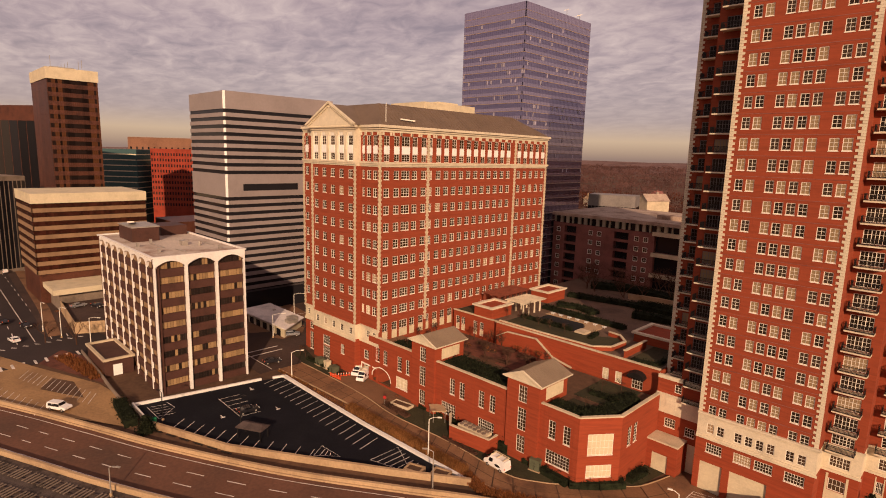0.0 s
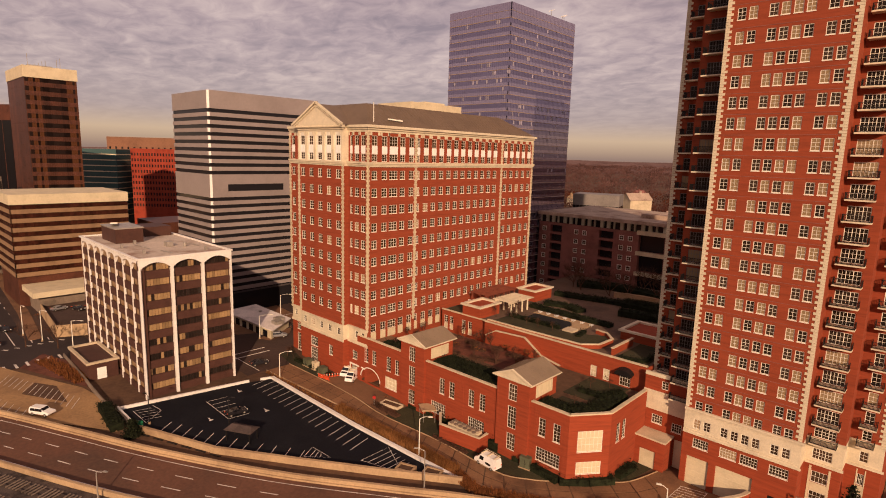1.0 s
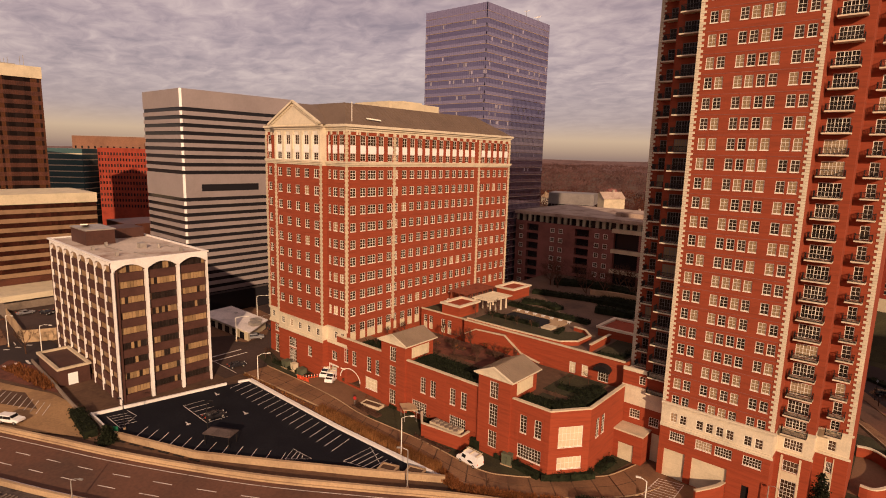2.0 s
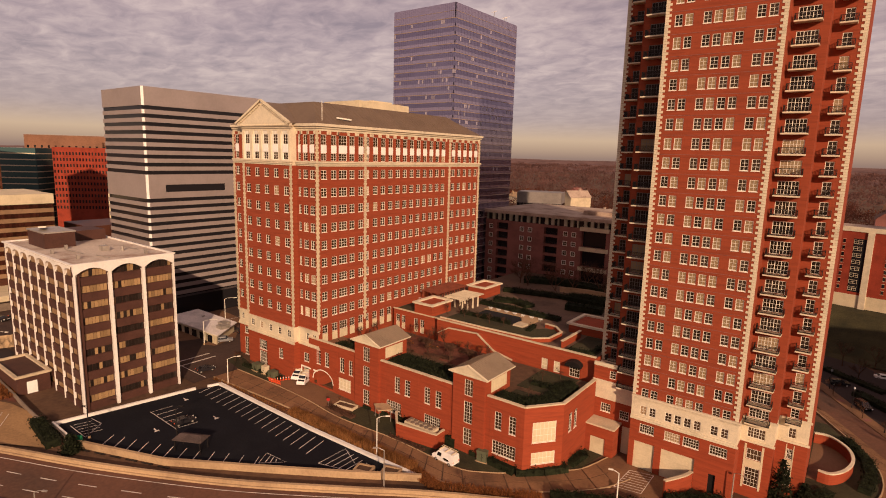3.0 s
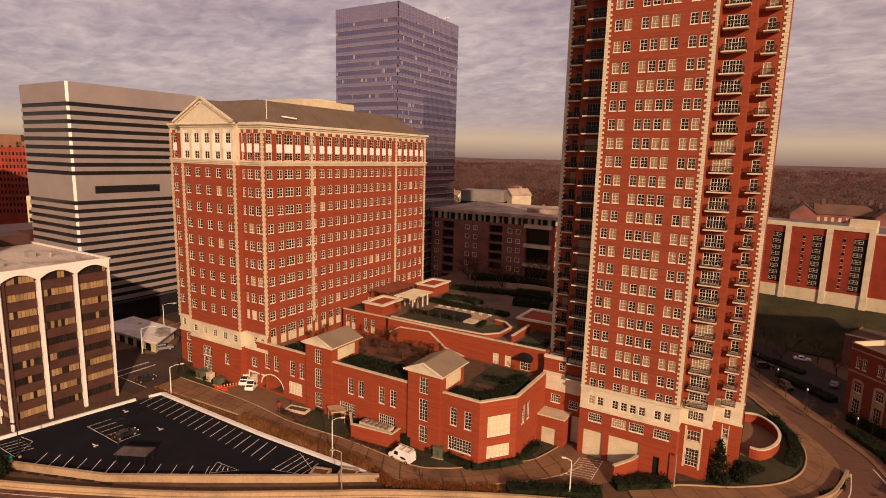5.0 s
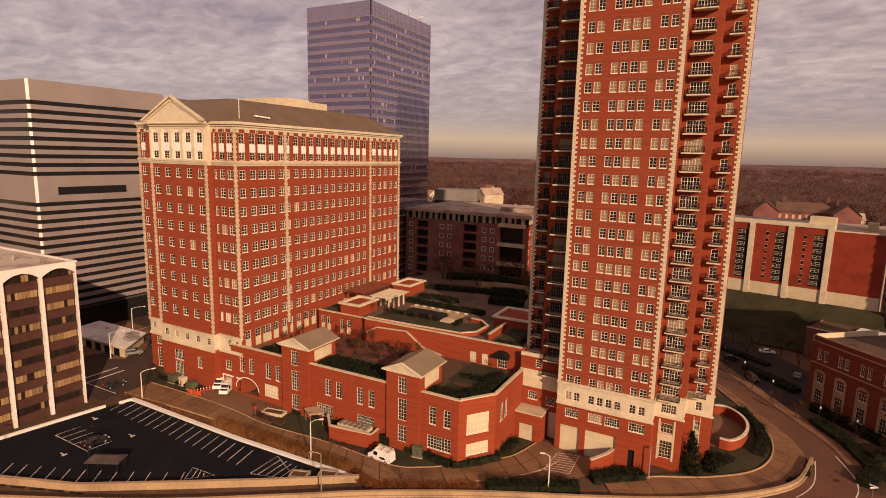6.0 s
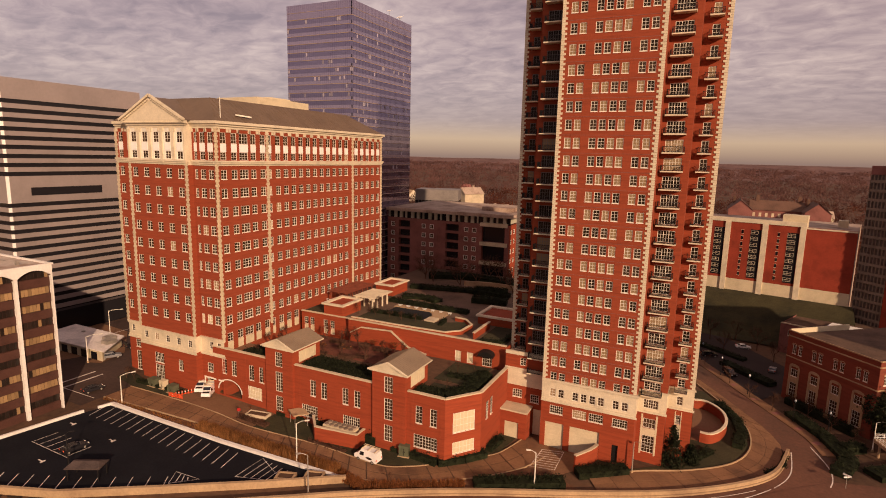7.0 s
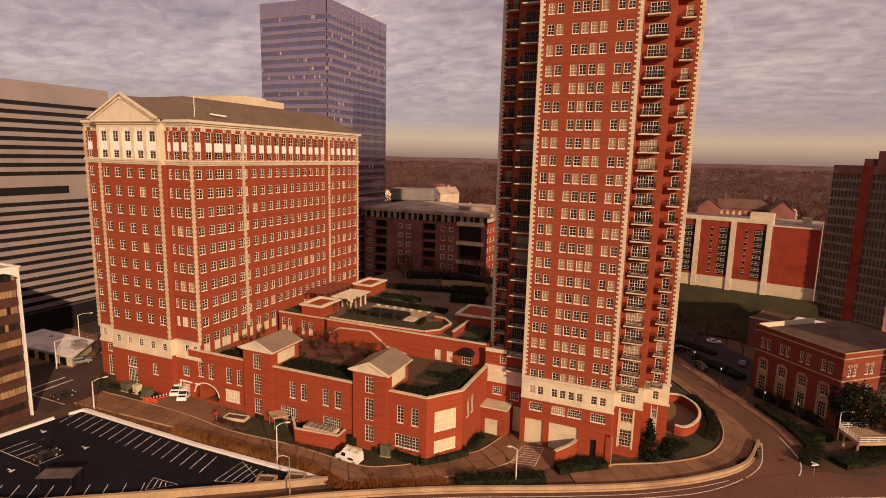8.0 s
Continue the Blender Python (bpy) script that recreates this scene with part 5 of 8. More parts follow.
b.prism([f_h1.at(0.3, -0.3, 0)[:2], f_h1.at(0.3, -20, 0)[:2], f_h1.at(0.0, -20, 0)[:2], f_h1.at(0.0, -0.3, 0)[:2]], 14.0, 16.2)
part("parapet", b, CREAM, hall, "pale parapet")

GREY_PANE = material("grey_tower_pane", (0.075, 0.058, 0.048), 0.3, 0.2, 0.6, 3.0, 0.0, spec=0.3)
grey = thing("grey_tower", (55, 222, -2), "dark grey gridded tower with a red brick end", "building")
f_g1 = Face(40.2, 218.5, 8.6, -9.2, 12.6)
f_g2 = Face(*f_g1.at(12.6, 0, 0)[:2], 8.6, -9.2, 9.4)
grid, gw = Build(), Build()
for k in range(18):
    z = 2 + 3.0 * k
    f_g1.slab(grid, 0, f_g1.w, z, z + 0.9, 0.0, 0.35)
    for i in range(11):
        f_g1.slab(gw, f_g1.w * i / 11 + 0.22, f_g1.w * (i + 1) / 11 - 0.22, z + 0.9, z + 3.0, 0.0, 0.05)
for i in range(12):
    f_g1.slab(grid, max(0, f_g1.w * i / 11 - 0.15), min(f_g1.w, f_g1.w * i / 11 + 0.15), 0, 55.5, 0.0, 0.3)
part("grid", grid, CONCRETE_DARK, grey, "concrete grid front")
part("window_row", gw, GREY_PANE, grey, "dark windows")
part("wall", f_g1.wall(-4, 58.4, []), CONCRETE_DARK, grey)
part("wall", f_g2.wall(-4, 58.4, []), CONCRETE_DARK, grey)
grid, gw = Build(), Build()
for k in range(18):
    z = 2 + 3.0 * k
    f_g2.slab(grid, 0, f_g2.w, z, z + 0.8, 0.0, 0.25)
    for i in range(8):
        f_g2.slab(gw, 1.17 * i + 0.2, 1.17 * i + 0.97, z + 0.8, z + 3.0, 0.0, 0.05)
part("grid", grid, CONCRETE_DARK, grey, "concrete grid front")
part("window_row", gw, GREY_PANE, grey, "dark windows")
b = Build()
f_g1.slab(b, 9.6, 12.6, -4, 58.4, 0.36, 0.5)
part("brick_pier", b, RED_BRICK, grey, "red brick corner pier")
b = Build()
b.prism([f_g1.at(0.2, -0.2, 0)[:2], f_g1.at(21.9, -0.2, 0)[:2], f_g1.at(21.9, -16, 0)[:2], f_g1.at(0.2, -16, 0)[:2]], 0, 58.2)
b.prism([f_g1.at(11.5, -3, 0)[:2], f_g1.at(20, -3, 0)[:2], f_g1.at(20, -10, 0)[:2], f_g1.at(11.5, -10, 0)[:2]], 58.2, 63.0)
b.prism([f_g1.at(7.4, -3, 0)[:2], f_g1.at(10, -3, 0)[:2], f_g1.at(10, -6, 0)[:2], f_g1.at(7.4, -6, 0)[:2]], 58.2, 60.6)
f_g1.slab(b, 0, 22, 55.6, 58.4, 0.0, 0.38)
part("roof", b, BRICK_DARK, grey, "brick roof house")

low_annex = thing("low_annex", (30, 212, -2), "low dark brick annex with a pale flat roof", "building")
f_n = Face(18.2, 200.0, 22.6, -9.5, 24.5)
part("brick_wall", f_n.wall(-3, 7.2, [put_window(low_annex, f_n, 3.4 + 4.4 * i, 3.4, 2.2, 1.9, 3, 2) for i in range(5)]), BRICK_DARK, low_annex)
part("brick_wall", Face(*f_n.at(0, -22, 0)[:2], -f_n.n[0] * -1, -f_n.n[1] * -1, 22).wall(-3, 7.2, []), BRICK_DARK, low_annex)
b = Build()
b.prism([f_n.at(0.1, -0.1, 0)[:2], f_n.at(24.4, -0.1, 0)[:2], f_n.at(24.4, -22, 0)[:2], f_n.at(0.1, -22, 0)[:2]], 6.5, 6.8)
part("roof", b, bpy.data.materials["brown_roof"], low_annex, "dark flat roof")
b = Build()
f_n.slab(b, 11.0, 23.0, 6.8, 7.5, -13.0, -4.0)
part("pale_roof", b, PANEL, low_annex, "pale raised roof")
b = Build()
f_n.slab(b, 0, 24.5, 7.2, 7.5, -0.4, 0.15)
part("coping", b, STONE, low_annex, "stone coping")
# unseen block added beside the ramp only to cast shade over the yard
plain_block("side_apartments", "unseen plain brick block added to shade the yard", 70, 124, 12, 32, 18, 47, [(2 + 3.2 * k, 1.8) for k in range(13)], BRICK_DARK, PANE, -2, 3.0, 0.5)

# far buildings beyond the crossroads
BANDS = [(8 + 4 * k, 2.0) for k in range(14)]
plain_block("teal_office", "teal glass office with red brick piers", -461, 112, 45, 26, 30, 56, [(8 + 4 * k, 0.7) for k in range(12)], TEAL_GLASS, CREAM, 2, 30.0, 0.02)
plain_block("red_office", "long red brick office with rows of dark windows", -437, 138, 45, 40, 30, 57, BANDS[2:12], RED_BRICK, BLACK_GLASS, 2, 2.0, 0.5)
plain_block("tan_office", "tan brick office with plain walls", -530, 150, 45, 60, 30, 66, BANDS[:13], material("tan_brick", (0.22, 0.105, 0.06), 0.9, 0.1, 0.1, 1.0, 0.1), BLACK_GLASS, 2, 5.0, 0.7)
plain_block("tan_office_annex", "pale tan office with ribbed top", -490, 190, 45, 40, 30, 61, BANDS[:13], bpy.data.materials["tan_brick"], BLACK_GLASS, 2, 3.0, 0.6)
plain_block("dark_office", "dark office with vertical ribs", -330, 2, 20, 40, 30, 44, [(4, 38)], CONCRETE_DARK, BLACK_GLASS, 2, 1.6, 0.24)
plain_block("dark_hotel", "dark brown tower behind the bronze tower", -420, 30, 30, 60, 30, 78, [(4, 66)], BRONZE, BLACK_GLASS, 2, 6.0, 0.06)
plain_block("tile_roof_house", "cream house with terracotta hipped roof", -330, 128, 40, 26, 14, 33, BANDS[:5], CREAM, BLACK_GLASS, 2, 3.0, 0.5)
plain_block("small_dark_office", "small dark glass office", -300, 118, 40, 18, 12, 33, [(4 + 3.4 * k, 2.4) for k in range(8)], BRONZE, BLACK_GLASS, 2, 1.8, 0.2)
plain_block("low_cream_office", "low cream and bronze office roof", -258, 82, 0, 22, 34, 28, [(6 + 4 * k, 2) for k in range(4)], BRONZE, BRONZE_GLASS, 2, 2.0, 0.3)

# ---- the ground ----
b = Build()
xs = [-4600, -1500, -400, -150, -100, -50, 10, 100, 400, 1500, 4600]
ys = [-2500, -300, -60, 0, 60, 120, 180, 260, 600, 1500, 4600]
for i in range(len(xs) - 1):
    for j in range(len(ys) - 1):
        q = ((xs[i], ys[j]), (xs[i + 1], ys[j]), (xs[i + 1], ys[j + 1]), (xs[i], ys[j + 1]))
        b.face([(x, y, G(x) - 0.15) for x, y in q])
structure("ground", b, EARTH, "brown winter ground reaching to the horizon")


def sheet(name, pts, up, mat, label, thick=0.12, cuts=True):
    """A flat piece of paving that follows the slope of the ground."""
    b = Build()
    n = len(pts)
    b.prism(pts, 0, lambda x, y: G(x) + up, 0, lambda x, y: G(x) + up - thick)
    return structure(name, b, mat, label)


def strip(b, pts, w, up, h=0.0, m=0, side=0.0):
    """A band along a line of places; h above 0 makes it a wall or kerb."""
    n = len(pts)
    left, right = [], []
    for i, (x, y) in enumerate(pts):
        x0, y0 = pts[max(0, i - 1)]
        x1, y1 = pts[min(n - 1, i + 1)]
        d = math.hypot(x1 - x0, y1 - y0)
        nx, ny = -(y1 - y0) / d, (x1 - x0) / d
        left.append((x + nx * (w / 2 + side), y + ny * (w / 2 + side)))
        right.append((x + nx * (side - w / 2), y + ny * (side - w / 2)))
    for i in range(n - 1):
        q = [right[i], right[i + 1], left[i + 1], left[i]]
        if h:
            b.prism(q, 0, lambda x, y: G(x) + up + h, m, lambda x, y: G(x) + up - 0.3)
        else:
            b.face([(x, y, G(x) + up) for x, y in q], m)


def curve(pts, n=8):
    """A smooth line through the given places."""
    out = []
    for i in range(len(pts) - 1):
        p = [Vector(pts[max(0, min(len(pts) - 1, k))]) for k in (i - 1, i, i + 1, i + 2)]
        for j in range(n):
            t = j / n
            q = 0.5 * ((2 * p[1]) + (p[2] - p[0]) * t + (2 * p[0] - 5 * p[1] + 4 * p[2] - p[3]) * t * t + (3 * p[1] - p[0] - 3 * p[2] + p[3]) * t ** 3)
            out.append((q[0], q[1]))
    out.append(tuple(pts[-1]))
    return out


freeway_edge = curve([(-210, -22), (-146.2, 13.1), (-124.8, 24.1), (-105.6, 33.7), (-84.8, 45.9), (-67.8, 58.1), (-56.1, 66.8), (-40, 77.0), (-21.1, 87.3), (-8, 95.2), (2.9, 104.0), (10.4, 113.1), (13.9, 124.7)], 6)
# freeway lanes, barrier and the rail cutting beside them
on_way = [p for p in freeway_edge if p[0] < 12]
b = Build()
strip(b, on_way, 12.8, -0.06, side=-6.6)
structure("road", b, ASPHALT_OLD, "brown worn freeway lanes")
barrier_parts = Build()
strip(barrier_parts, freeway_edge, 0.55, 0.0, 0.95)
strip(barrier_parts, freeway_edge, 0.9, 0.0, 0.28, side=-0.1)
structure("freeway_barrier", barrier_parts, CONCRETE, "stained tan concrete barrier wall")
b = Build()
for side, dash in ((-1.7, False), (-4.9, True), (-8.3, True)):
    if not dash:
        strip(b, on_way, 0.16, -0.045, side=side)
    else:
        for i in range(0, len(on_way) - 1, 2):
            (xa, ya), (xb, yb) = on_way[i], on_way[i + 1]
            strip(b, [(xa, ya), (xa + (xb - xa) * 0.9, ya + (yb - ya) * 0.9)], 0.18, -0.045, side=side)
strip(b, on_way, 0.16, -0.045, side=-11.7)
structure("road_marking", b, PAINT, "worn white lane lines")
b = Build()
strip(b, [p for p in freeway_edge if p[0] < -60], 0.5, -0.06, 0.9, side=-13.0)
structure("rail_wall", b, CONCRETE, "tan concrete wall beside the rail tracks")
b = Build()
strip(b, [p for p in freeway_edge if p[0] < -60], 16.0, -0.1, side=-21.3)
structure("track_bed", b, material("ballast", (0.075, 0.055, 0.045), 0.97, 0.3, 0.4, 4.0, 0.5), "dark ballast bed of the rail tracks")
b = Build()
track_line = [p for p in freeway_edge if p[0] < -60]
for s in (-15.4, -16.85, -19.6, -21.05, -23.8, -25.2):
    strip(b, track_line, 0.09, 0.02, 0.16, side=s)
structure("rail_track", b, material("rail_steel", (0.16, 0.12, 0.10), 0.4, 0.1, 0.5, 4.0, 0.0, metal=0.8), "worn steel rails")
b = Build()
for (xa, ya), (xb, yb) in zip(track_line[:-1], track_line[1:]):
    d = math.hypot(xb - xa, yb - ya)
    ux, uy = (xb - xa) / d, (yb - ya) / d
    for i in range(int(d / 0.75)):
        x, y = xa + ux * i * 0.75, ya + uy * i * 0.75
        for s in (-16.1, -20.3, -24.5):
            b.beam((x - uy * (s - 1.25), y + ux * (s - 1.25), G(x) + 0.0), (x - uy * (s + 1.25), y + ux * (s + 1.25), G(x) + 0.0), 0.24, 0.12)
structure("sleepers", b, CONCRETE_DARK, "dark sleepers under the rails", "stuff")

# main street: concrete slabs one by one, laid on a dark bed
STREET_L = curve([(-127, 68.4), (-97.6, 70.9), (-75, 71.5), (-63, 71.4), (-57, 71.6), (-50, 74.6), (-44, 79.2), (-38, 84.6), (-33.4, 90.5), (-31, 96)], 5)
STREET_U = curve([(-127, 75.0), (-112, 75.9), (-100, 76.0), (-88.6, 75.2), (-72.6, 76.7), (-58.4, 76.7), (-52.7, 79.3), (-48.6, 82.8), (-43, 88.8), (-39.5, 92.8), (-37.2, 100.2)], 5)


def along(line, t):
    """The place at a share t of the length of a line."""
    seg = [math.hypot(line[i + 1][0] - line[i][0], line[i + 1][1] - line[i][1]) for i in range(len(line) - 1)]
    d = t * sum(seg)
    for i, s in enumerate(seg):
        if d <= s or i == len(seg) - 1:
            k = min(1.0, d / s)
            return (line[i][0] + (line[i + 1][0] - line[i][0]) * k, line[i][1] + (line[i + 1][1] - line[i][1]) * k)
        d -= s


def slabs(name, lower, upper, cols, rows, up, mat, label, gap=0.16, bed=None):
    b = Build()
    for i in range(cols):
        q = [along(lower, i / cols), along(lower, (i + 1) / cols), along(upper, (i + 1) / cols), along(upper, i / cols)]
        b.face([(x, y, G(x) + up - 0.05) for x, y in q])
    base = structure(name, b, bed or EARTH, label)
    for i in range(cols):
        for j in range(rows):
            q = []
            for di, dj in ((0, 0), (1, 0), (1, 1), (0, 1)):
                a, c = along(lower, (i + di) / cols), along(upper, (i + di) / cols)
                k = (j + dj) / rows
                q.append(Vector((a[0] + (c[0] - a[0]) * k, a[1] + (c[1] - a[1]) * k)))
            m = sum(q, Vector((0, 0))) / 4
            q = [p + (m - p).normalized() * gap for p in q]
            s = Build()
            lift = up + 0.006 * ((i * 7 + j * 3) % 3)
            s.prism([tuple(p) for p in q], 0, lambda x, y: G(x) + lift, 0, lambda x, y: G(x) + lift - 0.04)
            part("slab", s, mat, base)
    return base


SLAB = material("street_slab", (0.20, 0.100, 0.048), 0.9, 0.16, 0.16, 3.0, 0.2, tint=(0.115, 0.058, 0.030), random_amount=0.12)
slabs("pavement_street", STREET_L, STREET_U, 26, 2, 0.05, SLAB, "brown concrete street slabs with dark joints")
b = Build()
strip(b, STREET_U, 0.18, 0.0, 0.17)
strip(b, STREET_L, 0.18, 0.0, 0.14)
structure("kerb", b, CONCRETE, "tan concrete kerbs of the street")

# crossing and side streets by the ribbed block
def flat_piece(name, pts, up, mat, label):
    b = Build()
    b.face([(x, y, G(x) + up) for x, y in pts])
    return structure(name, b, mat, label)


flat_piece("cross_street", [(-176, 30), (-150, 34), (-150, 63), (-127, 63), (-127, 76), (-137, 80), (-143, 160), (-166, 200), (-186, 200), (-176, 120), (-180, 74)], 0.02, STREET, "worn brown asphalt crossing")
flat_piece("boulevard", [(-520, 30), (-300, 12), (-186, 8), (-168, 14), (-168, 34), (-180, 42), (-300, 34), (-520, 62)], 0.03, ASPHALT, "wide dark boulevard")
b = Build()
for k in range(7):
    o = 14 + 4.0 * k
    for i in range(14):
        xa = -188 - i * 9
        strip(b, [(xa, o - 0.1 * (xa + 188) * 0.2), (xa - (9 if k in (0, 3, 6) else 3.5), o - 0.1 * (xa + 180) * 0.2)], 0.22, 0.05)
for k in range(8):
    strip(b, [(-171 - k * 0.2, 16 + 2.4 * k), (-167.5 - k * 0.2, 16 + 2.4 * k)], 0.6, 0.05)
    strip(b, [(-186, 36 - 2.6 * k), (-184.8, 37 - 2.6 * k)], 0.5, 0.05)
strip(b, [(-150, 66), (-128, 66.8)], 0.2, 0.05)
strip(b, [(-166, 80), (-166, 140)], 0.2, 0.05)
strip(b, [(-139, 64), (-139, 76)], 0.5, 0.05)
strip(b, [(-142, 64), (-142, 76)], 0.5, 0.05)
structure("road_marking", b, PAINT, "worn white street lines")
flat_piece("pavement_corner", [(-300, 34), (-232, 31), (-194, 29.5), (-184, 44), (-181, 78), (-200, 78), (-300, 74)], 0.06, STREET, "worn brown asphalt of the corner lot")


def lot_terrace(name, pts, h, label):
    """A raised parking deck inside a tan concrete retaining wall."""
    b, ring = Build(), Build()
    b.prism(pts, 0, lambda x, y: G(x) + h - 0.9, 0, lambda x, y: G(x) - 0.3)
    structure(name, b, STREET, "worn asphalt of a raised parking deck")
    strip(ring, pts + pts[:1], 0.35, 0.0, h)
    structure(name + "_wall", ring, CONCRETE, label)


lot_terrace("deck_near", [(-189, 36.0), (-185.6, 43), (-190, 62), (-222, 60), (-223, 38.6)], 3.6, "tan concrete retaining wall of the corner deck")
lot_terrace("deck_far", [(-226, 41), (-225, 52), (-227, 66), (-262, 64), (-262, 41)], 5.0, "tan concrete retaining wall of the upper deck")
b = Build()
strip(b, [(-190.5, 31.2), (-224.5, 34.4), (-300, 38.5)], 3.2, 0.0, 0.14)
structure("pavement_boulevard", b, SLAB, "reddish brick paved walk along the boulevard")
flat_piece("pavement_plaza", [(-186, 76), (-160.5, 74), (-146, 80), (-148, 88), (-164, 100), (-186, 102)], 0.05, PAVING, "tan paving beside the low store")

# open plot beside the freeway
flat_piece("plot_paving", [(-205, -10), (-146.4, 14.2), (-134, 20.5), (-118.5, 30.8), (-133.2, 33.6), (-144.7, 31.5), (-166, 22.5), (-205, 8)], 0.06, material("plot_concrete", (0.31, 0.180, 0.080), 0.92, 0.16, 0.1, 2.0, 0.2, tint=(0.20, 0.11, 0.055)), "tan concrete parking plot")
b = Build()
for i in range(15):
    x, y = -164 + 1.75 * i, 20.9 + 0.62 * i
    strip(b, [(x, y), (x + 4.6, y - 2.7)], 0.12, 0.075)
    x, y = -171 + 2.2 * i, 9.5 + 0.75 * i
    strip(b, [(x, y), (x + 4.2, y - 2.5)], 0.12, 0.075)
structure("stall_line", b, PAINT, "faded stall lines on the plot")
flat_piece("verge", [(-168, 23.5), (-144.7, 32.3), (-148, 33.6), (-166.7, 33.2), (-176, 30)], 0.05, material("red_mulch", (0.125, 0.042, 0.024), 0.97, 0.25, 0.3, 3.0, 0.5), "reddish mulch verge")
b = Build()
strip(b, curve([(-170, 33.5), (-150, 33.0), (-133, 32.6), (-124, 33.4), (-116, 33.0)], 4), 0.3, 0.0, 0.9)
structure("plot_wall", b, CONCRETE_DARK, "low brown concrete wall beside the plot")

# the sealed parking lot
LOT = [(-127.6, 34.3), (-116.8, 34.3), (-98.6, 42.4), (-85.8, 51.4), (-61.2, 69.0), (-89, 67.2), (-121.6, 66.4), (-123.0, 61.8)]
flat_piece("parking_lot", LOT, 0.07, SEALED, "freshly sealed black asphalt parking lot")
b = Build()
for i in range(17):
    x = -121.0 + 2.42 * i
    yb = 66.3 + (0.8 * max(0, x + 89) / 28)
    strip(b, [(x, 61.2), (x - 1.15, yb)], 0.13, 0.085)
for i in range(12):
    t = i / 11
    x, y = -113.0 + 27.5 * t, 36.8 + 14.4 * t + 1.6 * math.sin(t * 3.1) * -0.6
    strip(b, [(x, y), (x - 2.5, y + 3.4)], 0.13, 0.085)
for i in range(6):
    x = -119.6 + 2.1 * i
    strip(b, [(x, 49.6), (x + 0.5, 53.9)], 0.13, 0.085)
strip(b, [(-119.8, 49.4), (-108.6, 49.4)], 0.13, 0.085)
for pts in ([(-78.0, 60.5), (-78.0, 67.4), (-69.5, 63.5), (-78.0, 60.5)], [(-86.2, 53.2), (-82.7, 56.8), (-88.0, 56.3), (-86.2, 53.2)], [(-125.5, 36), (-118.5, 36.2), (-122, 40.5), (-125.5, 40)]):
    strip(b, pts, 0.14, 0.085)
for i in range(1, 7):
    strip(b, [(-78.0 + i * 1.35, 60.5 + i * 0.45), (-78.0 + i * 1.35, 67.2 - i * 0.1)], 0.13, 0.085)
for i in range(1, 4):
    strip(b, [(-86.2 + 0.7 * i, 53.4 + 0.7 * i), (-87.6 + 0.9 * i, 56.2)], 0.13, 0.085)
for i in range(5):
    strip(b, [(-125.2 + 1.3 * i, 36.4), (-124.4 + 1.3 * i, 39.6)], 0.12, 0.085)
for x, y in ((-107.6, 57.3), (-120.3, 57.4), (-111.5, 46.5)):
    strip(b, [(x - 0.8, y), (x + 0.5, y)], 0.25, 0.085)
    strip(b, [(x + 0.5, y - 0.45), (x + 0.5, y + 0.45)], 0.5, 0.085)
structure("stall_line", b, PAINT, "white stall lines and arrows")
b = Build()
strip(b, [(-61.0, 69.6), (-75, 68.6), (-89, 67.7), (-105, 67.3), (-121.8, 67.0)], 0.75, 0.0, 0.5)
strip(b, [(-123.4, 61.6), (-128.2, 34.0)], 0.5, 0.0, 0.55)
strip(b, [(-121.8, 67.0), (-122.6, 64.2)], 0.5, 0.0, 0.5)
strip(b, [(-128.2, 33.9), (-117.0, 33.9)], 0.4, 0.0, 0.8)
structure("lot_kerb", b, WHITE_RIB, "white painted kerb wall round the lot")
b = Build()
strip(b, [(-117.2, 33.7), (-98.6, 41.8), (-85.6, 50.8), (-72, 60.5), (-60.2, 69.4)], 0.6, 0.0, 1.15)
structure("lot_wall", b, CONCRETE, "stained tan concrete wall of the lot")
b = Build()
for i in range(6):
    x, y = -115 + 3.2 * i, 34.35 + 1.4 * i
    b.beam((x, y - 0.5, G(x) - 0.2), (x + 2.2, y + 0.45, G(x) - 0.2), 0.3, 0.3)
structure("lot_wall_slot", b, DARK_METAL, "dark openings along the foot of the lot wall")

# beds and lawns in front of the wing
flat_piece("lawn_bed", [(-88.4, 75.4), (-72.6, 76.9), (-58.4, 76.9), (-52.7, 79.6), (-48.6, 83.1), (-43, 89.2), (-39.6, 93.2), (-38.4, 100.3), (-42.8, 100.3), (-42.8, 90.8), (-47.8, 84.2), (-88.4, 84.2)], 0.05, LAWN, "dark lawn in front of the wing")
flat_piece("pavement_entry", [(-113.4, 76.1), (-100, 76.2), (-88.4, 75.5), (-88.6, 84.2), (-109.4, 84.2), (-109.4, 81.3), (-113.4, 81.3)], 0.07, PAVING, "tan paved entry court")
flat_piece("lawn_corner", [(-134.5, 76.5), (-127, 75.4), (-113.4, 76.1), (-113.4, 79.6), (-128.4, 79.6), (-136, 81.3)], 0.06, LAWN, "dark planting bed by the office")
flat_piece("grass_strip", [(-127, 68.0), (-121.6, 67.5), (-89, 68.2), (-60.6, 70.0), (-56, 67.6), (-40, 77.6), (-21, 88.0), (-30.5, 92), (-33.4, 90), (-38, 84.2), (-44, 78.8), (-50, 74.3), (-57, 71.3), (-63, 71.1), (-75, 71.2), (-97.6, 70.6)], 0.04, material("dry_bed", (0.125, 0.054, 0.027), 0.97, 0.25, 0.3, 3.0, 0.5), "dry planting strip beside the street")
